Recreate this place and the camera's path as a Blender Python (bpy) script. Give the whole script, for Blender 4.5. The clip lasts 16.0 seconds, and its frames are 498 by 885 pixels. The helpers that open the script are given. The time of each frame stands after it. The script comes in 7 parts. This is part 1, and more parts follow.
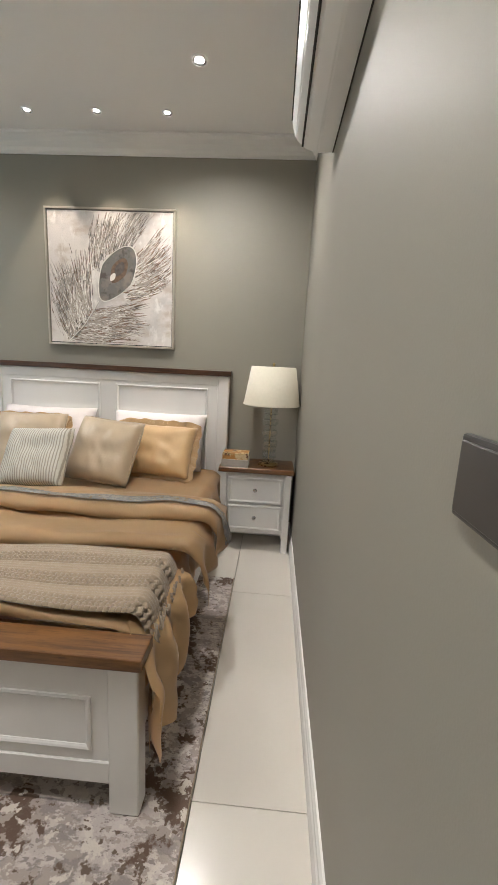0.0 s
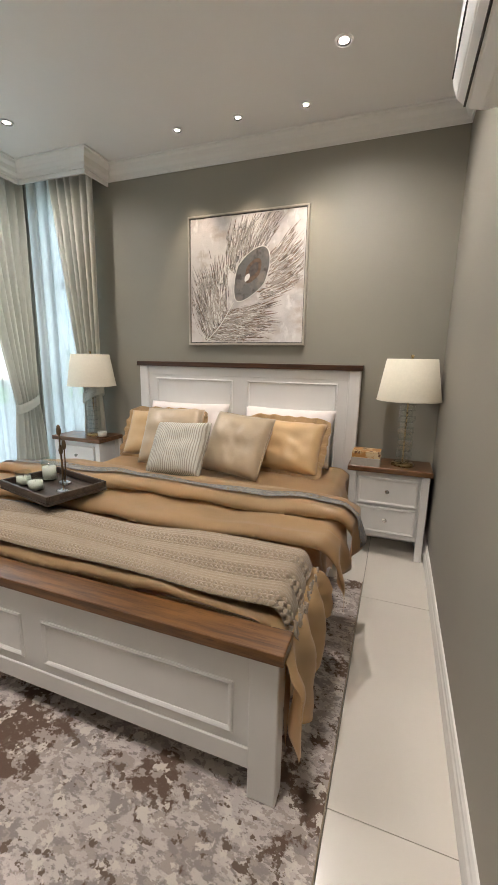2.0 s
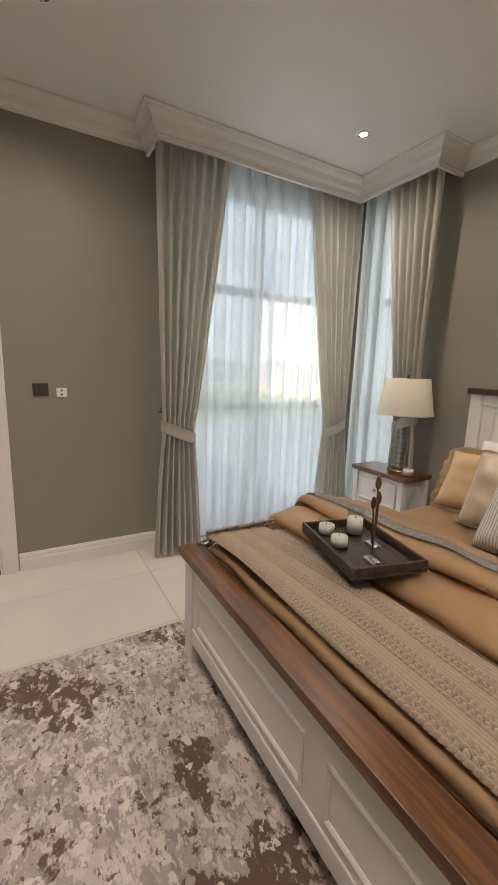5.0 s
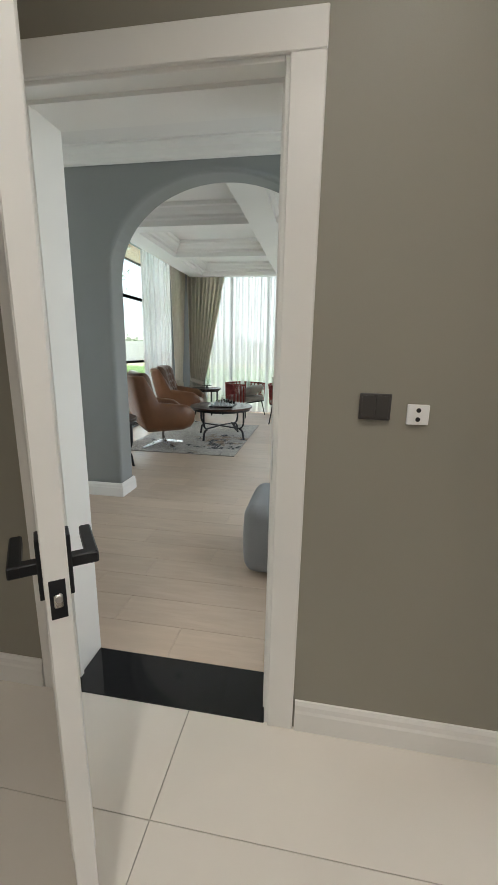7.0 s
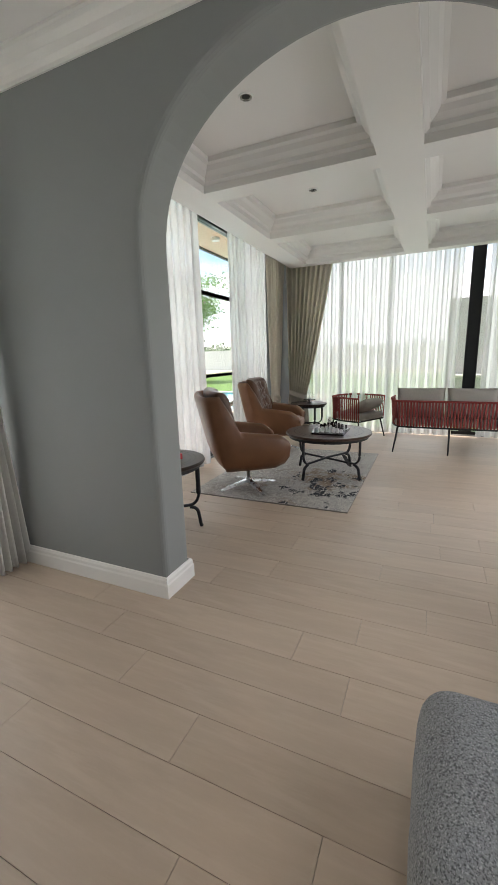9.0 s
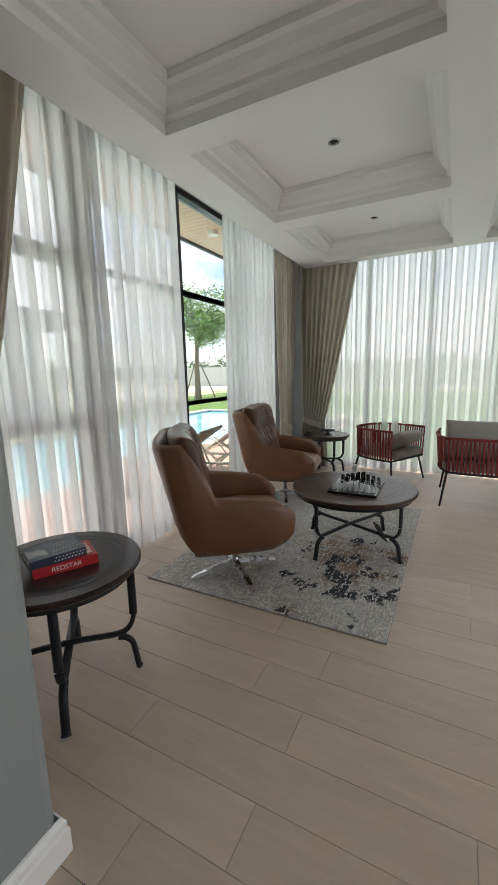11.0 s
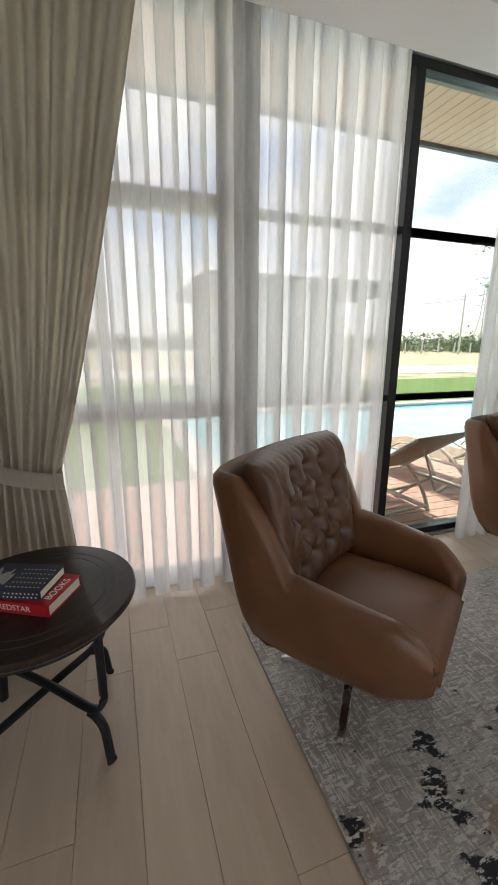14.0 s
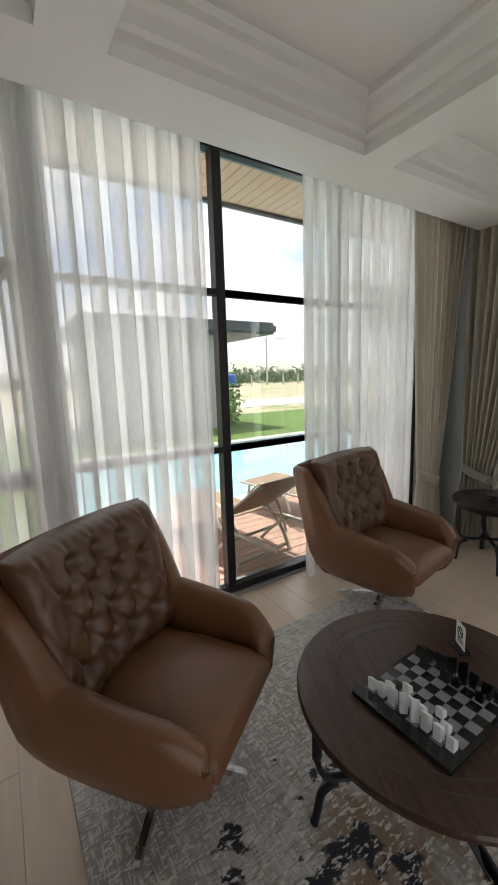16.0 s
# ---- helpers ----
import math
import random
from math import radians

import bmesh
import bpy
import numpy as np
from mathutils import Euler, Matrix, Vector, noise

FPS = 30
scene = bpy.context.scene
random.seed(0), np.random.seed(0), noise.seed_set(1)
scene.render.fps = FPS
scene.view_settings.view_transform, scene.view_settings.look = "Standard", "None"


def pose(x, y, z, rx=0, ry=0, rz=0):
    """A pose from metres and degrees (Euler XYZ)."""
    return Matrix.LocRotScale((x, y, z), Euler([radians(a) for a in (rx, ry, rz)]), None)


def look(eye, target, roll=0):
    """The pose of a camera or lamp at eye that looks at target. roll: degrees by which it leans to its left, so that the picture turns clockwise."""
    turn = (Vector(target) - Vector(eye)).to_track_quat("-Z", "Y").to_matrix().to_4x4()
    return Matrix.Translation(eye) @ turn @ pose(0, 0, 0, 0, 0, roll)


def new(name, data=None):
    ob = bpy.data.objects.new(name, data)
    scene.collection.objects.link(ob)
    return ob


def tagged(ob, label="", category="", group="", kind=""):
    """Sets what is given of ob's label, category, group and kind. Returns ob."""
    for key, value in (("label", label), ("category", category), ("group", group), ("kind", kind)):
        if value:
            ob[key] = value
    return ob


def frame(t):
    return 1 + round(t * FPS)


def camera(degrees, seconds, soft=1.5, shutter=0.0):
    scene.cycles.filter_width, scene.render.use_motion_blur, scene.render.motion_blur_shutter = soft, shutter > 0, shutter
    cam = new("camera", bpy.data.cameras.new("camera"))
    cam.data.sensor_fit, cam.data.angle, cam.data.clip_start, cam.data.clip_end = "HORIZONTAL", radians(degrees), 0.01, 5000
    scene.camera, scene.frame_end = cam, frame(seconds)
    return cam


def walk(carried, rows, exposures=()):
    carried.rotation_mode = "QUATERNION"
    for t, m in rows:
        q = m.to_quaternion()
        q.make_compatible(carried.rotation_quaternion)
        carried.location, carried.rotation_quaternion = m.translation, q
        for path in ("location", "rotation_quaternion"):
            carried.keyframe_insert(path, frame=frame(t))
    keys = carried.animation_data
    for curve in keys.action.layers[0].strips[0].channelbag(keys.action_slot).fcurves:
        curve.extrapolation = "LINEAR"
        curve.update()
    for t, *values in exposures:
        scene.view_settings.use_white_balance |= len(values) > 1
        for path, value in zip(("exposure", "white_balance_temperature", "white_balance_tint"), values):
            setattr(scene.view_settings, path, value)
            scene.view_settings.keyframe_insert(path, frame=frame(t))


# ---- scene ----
cam = camera(64.5, 16.0)
PATH = [
    (0, (-0.266, 0.085, 1.313), (-0.375, 2.046, 0.936), 2.9),
    (0.5, (-0.299, 0.068, 1.31), (-0.548, 2.009, 0.897), 1.9),
    (1, (-0.328, 0.07, 1.307), (-0.708, 1.989, 0.892), 1.3),
    (1.5, (-0.347, 0.081, 1.309), (-0.871, 1.966, 0.893), 1.1),
    (2, (-0.354, 0.101, 1.3), (-1.031, 1.937, 0.888), 1.0),
    (2.5, (-0.367, 0.122, 1.294), (-1.241, 1.876, 0.894), 0.8),
    (3, (-0.394, 0.155, 1.303), (-1.505, 1.773, 0.917), 0.6),
    (3.5, (-0.407, 0.173, 1.316), (-1.739, 1.622, 0.958), 0.5),
    (3.7, (-0.418, 0.177, 1.321), (-1.82, 1.561, 0.974), 0.7),
    (5.8, (-1.393, 0.492, 1.345), (-3.253, 1.124, 0.969), 2.4),
    (6, (-1.56, 0.484, 1.339), (-3.456, 0.997, 0.963), 2.5),
    (6.5, (-2.013, 0.425, 1.329), (-3.967, 0.524, 0.915), 1.8),
    (7, (-2.464, 0.316, 1.333), (-4.385, -0.004, 0.877), 1.1),
    (7.1, (-2.562, 0.289, 1.328), (-4.463, -0.13, 0.869), 0.8),
    (7.5, (-2.846, 0.192, 1.358), (-4.676, -0.438, 0.854), 0.4),
    (8, (-3.295, 0.135, 1.348), (-5.053, -0.672, 0.841), -0.4),
    (8.5, (-3.679, -0.007, 1.321), (-5.44, -0.829, 0.85), -1.1),
    (9, (-4.013, -0.092, 1.335), (-5.788, -0.91, 0.911), -1.7),
    (9.2, (-4.167, -0.124, 1.314), (-5.945, -0.949, 0.914), -1.5),
    (11.3, (-5.5, -0.45, 1.403), (-7.229, -1.398, 1.068), -1.2),
    (11.5, (-5.618, -0.447, 1.408), (-7.312, -1.453, 1.064), -1.4),
    (12, (-5.854, -0.463, 1.404), (-7.417, -1.66, 1.052), -1.1),
    (12.5, (-6.07, -0.519, 1.411), (-7.395, -1.97, 1.042), -1.1),
    (13, (-6.275, -0.501, 1.428), (-7.286, -2.176, 1.013), -0.8),
    (13.5, (-6.469, -0.471, 1.444), (-7.221, -2.266, 0.982), 0.2),
    (14, (-6.674, -0.522, 1.447), (-7.305, -2.359, 0.969), 0.3),
    (14.5, (-6.867, -0.49, 1.423), (-7.533, -2.314, 0.943), -0.2),
    (15, (-7.026, -0.427, 1.453), (-7.807, -2.215, 1.013), -1.4),
    (15.5, (-7.121, -0.391, 1.511), (-8.022, -2.137, 1.136), -2.3),
    (16, (-7.157, -0.392, 1.589), (-8.214, -2.059, 1.266), -1.8),
]
EXPOSURES = [(0, 1.95, 6150, 10), (1, 1.95, 6100, 7), (1.5, 1.95, 6150, 9), (2.5, 1.75, 6700, 16), (3.5, 1.55, 6750, 18), (6, 1.42, 7400, 24), (6.5, 1.5, 7150, 21), (7, 1.5, 6400, 10), (7.5, 1.52, 6450, 11), (8, 1.42, 6650, 15), (9, 1.4, 6750, 17), (11.5, 1.05, 6600, 15), (13.5, 1.05, 6850, 18), (14.5, 0.95, 6900, 19), (16, 0.85, 6900, 19)]
walk(cam, [(t, look(eye, target, roll)) for t, eye, target, roll in PATH], EXPOSURES)

# ---- world and light ----
SUN_EL, SUN_AZ = 71, 200   # degrees; azimuth clockwise from north (+y)
world = bpy.data.worlds.new("sky")
scene.world = world
world.use_nodes = True
_n = world.node_tree.nodes
_bg = _n["Background"]
_sky = _n.new("ShaderNodeTexSky")
_sky.sky_type = "NISHITA"
_sky.sun_disc = False
_sky.sun_elevation, _sky.sun_rotation = radians(SUN_EL), radians(SUN_AZ)
_sky.air_density, _sky.dust_density, _sky.ozone_density = 1.0, 0.6, 1.0
# clouds: whiten the sky by drifting noise
_tc = _n.new("ShaderNodeTexCoord")
_mp = _n.new("ShaderNodeMapping")
_mp.inputs["Scale"].default_value = (1.0, 1.0, 3.2)
_no = _n.new("ShaderNodeTexNoise")
_no.inputs["Scale"].default_value = 2.6
_no.inputs["Detail"].default_value = 7
_no.inputs["Roughness"].default_value = 0.55
_rp = _n.new("ShaderNodeValToRGB")
_rp.color_ramp.elements[0].position, _rp.color_ramp.elements[1].position = 0.36, 0.56
_mx = _n.new("ShaderNodeMix")
_mx.data_type = "RGBA"
_mx.inputs[7].default_value = (7.5, 7.5, 7.7, 1)
_l = world.node_tree.links
_l.new(_tc.outputs["Generated"], _mp.inputs[0])
_l.new(_mp.outputs[0], _no.inputs["Vector"])
_l.new(_no.outputs["Fac"], _rp.inputs[0])
_l.new(_rp.outputs[0], _mx.inputs[0])
_l.new(_sky.outputs[0], _mx.inputs[6])
_l.new(_mx.outputs[2], _bg.inputs[0])
_bg.inputs[1].default_value = 0.12

sun_data = bpy.data.lights.new("sun", "SUN")
sun_data.energy, sun_data.angle, sun_data.color = 3.8, radians(0.6), (1.0, 0.95, 0.87)
sun = new("sun", sun_data)
_az, _el = radians(SUN_AZ), radians(SUN_EL)
_dir = Vector((math.sin(_az) * math.cos(_el), math.cos(_az) * math.cos(_el), math.sin(_el)))
sun.matrix_world = look(_dir * 30, (0, 0, 0))


def area_light(name, eye, target, w, h, power, color=(1, 1, 1)):
    d = bpy.data.lights.new(name, "AREA")
    d.shape, d.size, d.size_y, d.energy, d.color = "RECTANGLE", w, h, power, color
    ob = new(name, d)
    ob.matrix_world = look(eye, target)
    return ob


def spot_light(name, eye, target, power, cone=60, blend=0.6, color=(1.0, 0.84, 0.66), radius=0.025):
    d = bpy.data.lights.new(name, "SPOT")
    d.energy, d.spot_size, d.spot_blend, d.color, d.shadow_soft_size = power, radians(cone), blend, color, radius
    ob = new(name, d)
    ob.matrix_world = look(eye, target)
    return ob


# ---- building helpers ----
def part(name, bm, material, parent=None, label="", smooth=False):
    """Link a bmesh as one mesh object under a thing or a part."""
    me = bpy.data.meshes.new(name)
    bm.normal_update()
    bm.to_mesh(me)
    bm.free()
    if smooth:
        me.shade_smooth()
    if material:
        me.materials.append(material)
    ob = new(name, me)
    ob.parent = parent
    if label:
        ob["label"] = label
    return ob


def thing(name, label, category, m=None, group="", kind=""):
    ob = tagged(new(name), label, category, group, kind)
    ob.empty_display_size = 0.1
    if m is not None:
        ob.matrix_basis = m
    return ob


def structure(name, bm, material, label, category, parent=None, smooth=False):
    ob = part(name, bm, material, parent, smooth=smooth)
    return tagged(ob, label, category, "", "structure")


def add_box(bm, x0, y0, z0, x1, y1, z1, bevel=0.0, seg=1, m=None):
    c = Matrix.Translation(((x0 + x1) / 2, (y0 + y1) / 2, (z0 + z1) / 2)) @ Matrix.Diagonal((x1 - x0, y1 - y0, z1 - z0, 1))
    r = bmesh.ops.create_cube(bm, size=1, matrix=c)
    vs = r["verts"]
    if bevel:
        es = list({e for v in vs for e in v.link_edges})
        out = bmesh.ops.bevel(bm, geom=es, offset=bevel, segments=seg, affect="EDGES", profile=0.5)
        vs = list({v for f in out["faces"] for v in f.verts} | {v for v in vs if v.is_valid})
    if m is not None:
        bmesh.ops.transform(bm, matrix=m, verts=vs)
    return vs


def box(*a, bevel=0.0, seg=1, m=None):
    bm = bmesh.new()
    add_box(bm, *a, bevel=bevel, seg=seg, m=m)
    return bm


def lathe(profile, seg=32, m=None, bm=None):
    """Turn (radius, z) pairs about z."""
    bm = bm or bmesh.new()
    rings = []
    made = []
    for r, z in profile:
        if r < 1e-5:
            ring = [bm.verts.new((0, 0, z))]
        else:
            ring = [bm.verts.new((r * math.cos(2 * math.pi * i / seg), r * math.sin(2 * math.pi * i / seg), z)) for i in range(seg)]
        rings.append(ring)
        made += ring
    for a, b in zip(rings, rings[1:]):
        for i in range(seg):
            j = (i + 1) % seg
            q = []
            for v in (a[i % len(a)], a[j % len(a)], b[j % len(b)], b[i % len(b)]):
                if v not in q:
                    q.append(v)
            if len(q) > 2:
                bm.faces.new(q)
    if m is not None:
        bmesh.ops.transform(bm, matrix=m, verts=made)
    return bm


def tube(points, radius, seg=8, closed=False, bm=None, flat=1.0, caps=True):
    """Sweep a round (or, with flat, oval) section along points."""
    bm = bm or bmesh.new()
    pts = [Vector(p) for p in points]
    n = len(pts)
    rings = []
    up = Vector((0, 0, 1))
    for i, p in enumerate(pts):
        a = pts[(i - 1) % n] if closed or i else p
        b = pts[(i + 1) % n] if closed or i < n - 1 else p
        d = (b - a).normalized()
        side = d.cross(up)
        if side.length < 0.05:
            side = d.cross(Vector((1, 0, 0)))
        side.normalize()
        nor = side.cross(d).normalized()
        r = radius[i] if isinstance(radius, (list, tuple)) else radius
        rings.append([bm.verts.new(p + side * (r * math.cos(2 * math.pi * k / seg)) + nor * (r * flat * math.sin(2 * math.pi * k / seg))) for k in range(seg)])
    for i in range(n if closed else n - 1):
        a, b = rings[i], rings[(i + 1) % n]
        for k in range(seg):
            bm.faces.new((a[k], a[(k + 1) % seg], b[(k + 1) % seg], b[k]))
    if caps and not closed:
        bm.faces.new(rings[0][::-1])
        bm.faces.new(rings[-1])
    return bm


def smooth_path(points, steps=6, closed=False):
    """Catmull-Rom through the points."""
    p = [Vector(q) for q in points]
    n = len(p)
    out = []
    for i in range(n if closed else n - 1):
        p0 = p[(i - 1) % n] if closed or i else p[0]
        p1, p2 = p[i], p[(i + 1) % n]
        p3 = p[(i + 2) % n] if closed or i < n - 2 else p2
        for k in range(steps):
            t = k / steps
            out.append(0.5 * ((2 * p1) + (p2 - p0) * t + (2 * p0 - 5 * p1 + 4 * p2 - p3) * t * t + (3 * p1 - p0 - 3 * p2 + p3) * t ** 3))
    if not closed:
        out.append(p[-1])
    return out


def moulding(points, profile, closed=False, bm=None):
    """Sweep (inward, z) profile pairs along a level line of (x, y); inward is to the left of the way."""
    bm = bm or bmesh.new()
    pts = [Vector((p[0], p[1], 0)) for p in points]
    n = len(pts)
    rings = []
    for i, p in enumerate(pts):
        d0 = (p - pts[i - 1]).normalized() if closed or i else None
        d1 = (pts[(i + 1) % n] - p).normalized() if closed or i < n - 1 else None
        d0 = d0 or d1
        d1 = d1 or d0
        n0, n1 = Vector((-d0.y, d0.x, 0)), Vector((-d1.y, d1.x, 0))
        mit = n0 + n1
        mit = mit / max(0.2, mit.dot(n0)) if mit.length > 1e-4 else n0
        rings.append([bm.verts.new(p + mit * a + Vector((0, 0, z))) for a, z in profile])
    k = len(profile)
    for i in range(n if closed else n - 1):
        a, b = rings[i], rings[(i + 1) % n]
        for j in range(k):
            bm.faces.new((a[j], b[j], b[(j + 1) % k], a[(j + 1) % k]))
    if not closed:
        bm.faces.new(rings[0])
        bm.faces.new(rings[-1][::-1])
    bmesh.ops.recalc_face_normals(bm, faces=bm.faces[:])
    return bm


def wall_bm(axis, p0, p1, a0, a1, z0, z1, holes=()):
    """A wall between the planes p0 and p1 of the axis, from a0 to a1 along the other, with holes (a0, a1, z0, z1)."""
    bm = bmesh.new()
    cuts_a = sorted({a0, a1, *[h[0] for h in holes], *[h[1] for h in holes]})
    cuts_z = sorted({z0, z1, *[h[2] for h in holes], *[h[3] for h in holes]})
    na, nz = len(cuts_a) - 1, len(cuts_z) - 1

    def solid(i, k):
        if not (0 <= i < na and 0 <= k < nz):
            return False
        a, z = (cuts_a[i] + cuts_a[i + 1]) / 2, (cuts_z[k] + cuts_z[k + 1]) / 2
        return not any(h[0] < a < h[1] and h[2] < z < h[3] for h in holes)

    def vert(p, a, z):
        return bm.verts.new((p, a, z) if axis == "x" else (a, p, z))

    for i in range(na):
        for k in range(nz):
            if not solid(i, k):
                continue
            b0, b1, c0, c1 = cuts_a[i], cuts_a[i + 1], cuts_z[k], cuts_z[k + 1]
            for p in (p0, p1):
                bm.faces.new([vert(p, b0, c0), vert(p, b1, c0), vert(p, b1, c1), vert(p, b0, c1)])
            if not solid(i - 1, k):
                bm.faces.new([vert(p0, b0, c0), vert(p1, b0, c0), vert(p1, b0, c1), vert(p0, b0, c1)])
            if not solid(i + 1, k):
                bm.faces.new([vert(p0, b1, c0), vert(p1, b1, c0), vert(p1, b1, c1), vert(p0, b1, c1)])
            if not solid(i, k - 1):
                bm.faces.new([vert(p0, b0, c0), vert(p1, b0, c0), vert(p1, b1, c0), vert(p0, b1, c0)])
            if not solid(i, k + 1):
                bm.faces.new([vert(p0, b0, c1), vert(p1, b0, c1), vert(p1, b1, c1), vert(p0, b1, c1)])
    bmesh.ops.remove_doubles(bm, verts=bm.verts[:], dist=1e-5)
    bmesh.ops.recalc_face_normals(bm, faces=bm.faces[:])
    return bm


def pillow_bm(w, h, d, nx=26, ny=26, pinch=0.06, ruffle=0.0, seed=1):
    """A stuffed cushion lying in x, y with its middle at z 0; corners pulled out, faces bulged, with creases."""
    bm = bmesh.new()
    sides = []
    for s in (1, -1):
        grid = []
        for j in range(ny + 1):
            row = []
            for i in range(nx + 1):
                u, v = 2 * i / nx - 1, 2 * j / ny - 1
                e = (1 - u ** 4) * (1 - v ** 4)
                x = u * w / 2 * (1 - pinch * (1 - v * v))
                y = v * h / 2 * (1 - pinch * (1 - u * u))
                z = s * d / 2 * max(0.0, e) ** 0.42
                p = Vector((u * 1.7 + seed * 3.1, v * 1.7, s * 0.7))
                z += 0.10 * d * e * noise.noise(p * 1.3)
                z += 0.05 * d * e * noise.noise(Vector((u * 5 + v * 2 + seed, v * 2 - u, s)))
                row.append(bm.verts.new((x, y, z)))
            grid.append(row)
        sides.append(grid)
        for j in range(ny):
            for i in range(nx):
                q = (grid[j][i], grid[j][i + 1], grid[j + 1][i + 1], grid[j + 1][i])
                bm.faces.new(q if s > 0 else q[::-1])
    bmesh.ops.remove_doubles(bm, verts=bm.verts[:], dist=1e-4)
    return bm


# ---- materials ----
def material(name, color=(0.8, 0.8, 0.8), rough=0.5, metal=0.0, var=0.0, scale=4.0, bump=0.0, bump_scale=60.0, rough_var=0.0,
             stretch=(1, 1, 1), sheen=0.0, coat=0.0, spec=0.5, piece_var=0.0, coords="Object", var2=0.0, scale2=0.8):
    """A principled surface with noise in colour, gloss and relief at two scales."""
    mat = bpy.data.materials.new(name)
    mat.use_nodes = True
    nt = mat.node_tree
    n, l = nt.nodes, nt.links
    b = n["Principled BSDF"]
    b.inputs["Base Color"].default_value = (*color, 1)
    b.inputs["Roughness"].default_value = rough
    b.inputs["Metallic"].default_value = metal
    b.inputs["Sheen Weight"].default_value = sheen
    b.inputs["Coat Weight"].default_value = coat
    b.inputs["Specular IOR Level"].default_value = spec
    tc = n.new("ShaderNodeTexCoord")
    mp = n.new("ShaderNodeMapping")
    mp.inputs["Scale"].default_value = stretch
    l.new(tc.outputs[coords], mp.inputs[0])
    no = n.new("ShaderNodeTexNoise")
    no.inputs["Scale"].default_value, no.inputs["Detail"].default_value = scale, 6
    l.new(mp.outputs[0], no.inputs["Vector"])
    last = None
    if var or var2 or piece_var:
        def vary(fac, amount, col_in):
            mr = n.new("ShaderNodeMapRange")
            mr.inputs[1].default_value, mr.inputs[2].default_value = 0.25, 0.75
            mr.inputs[3].default_value, mr.inputs[4].default_value = 1 - amount, 1 + amount
            l.new(fac, mr.inputs[0])
            mx = n.new("ShaderNodeVectorMath")
            mx.operation = "SCALE"
            if col_in is None:
                mx.inputs[0].default_value = color
            else:
                l.new(col_in, mx.inputs[0])
            l.new(mr.outputs[0], mx.inputs["Scale"])
            return mx.outputs[0]
        if var:
            last = vary(no.outputs["Fac"], var, last)
        if var2:
            n2 = n.new("ShaderNodeTexNoise")
            n2.inputs["Scale"].default_value, n2.inputs["Detail"].default_value = scale2, 3
            l.new(tc.outputs[coords], n2.inputs["Vector"])
            last = vary(n2.outputs["Fac"], var2, last)
        if piece_var:
            oi = n.new("ShaderNodeObjectInfo")
            mr = n.new("ShaderNodeMapRange")
            mr.inputs[3].default_value, mr.inputs[4].default_value = 0.25, 0.75
            l.new(oi.outputs["Random"], mr.inputs[0])
            last = vary(mr.outputs[0], piece_var, last)
        l.new(last, b.inputs["Base Color"])
    if rough_var:
        mr = n.new("ShaderNodeMapRange")
        mr.inputs[1].default_value, mr.inputs[2].default_value = 0.3, 0.7
        mr.inputs[3].default_value, mr.inputs[4].default_value = max(0.02, rough - rough_var), min(1, rough + rough_var)
        l.new(no.outputs["Fac"], mr.inputs[0])
        l.new(mr.outputs[0], b.inputs["Roughness"])
    if bump:
        nb = n.new("ShaderNodeTexNoise")
        nb.inputs["Scale"].default_value, nb.inputs["Detail"].default_value = bump_scale, 4
        l.new(mp.outputs[0], nb.inputs["Vector"])
        bp = n.new("ShaderNodeBump")
        bp.inputs["Strength"].default_value, bp.inputs["Distance"].default_value = min(1, bump), 0.004
        l.new(nb.outputs["Fac"], bp.inputs["Height"])
        l.new(bp.outputs[0], b.inputs["Normal"])
    return mat


def glass(name, color=(1, 1, 1), rough=0.0, ior=1.45):
    mat = material(name, color, rough)
    b = mat.node_tree.nodes["Principled BSDF"]
    b.inputs["Transmission Weight"].default_value = 1.0
    b.inputs["IOR"].default_value = ior
    return mat


def pane_glass(name, gloss=0.04, tint=(0.93, 0.96, 0.95)):
    """Thin window glass: mostly clear with a weak reflection."""
    mat = bpy.data.materials.new(name)
    mat.use_nodes = True
    n, l = mat.node_tree.nodes, mat.node_tree.links
    n.remove(n["Principled BSDF"])
    t, g, f, m = n.new("ShaderNodeBsdfTransparent"), n.new("ShaderNodeBsdfGlossy"), None, n.new("ShaderNodeMixShader")
    t.inputs[0].default_value = (*tint, 1)
    g.inputs["Roughness"].default_value = 0.02
    m.inputs[0].default_value = gloss
    l.new(t.outputs[0], m.inputs[1])
    l.new(g.outputs[0], m.inputs[2])
    l.new(m.outputs[0], n["Material Output"].inputs[0])
    return mat


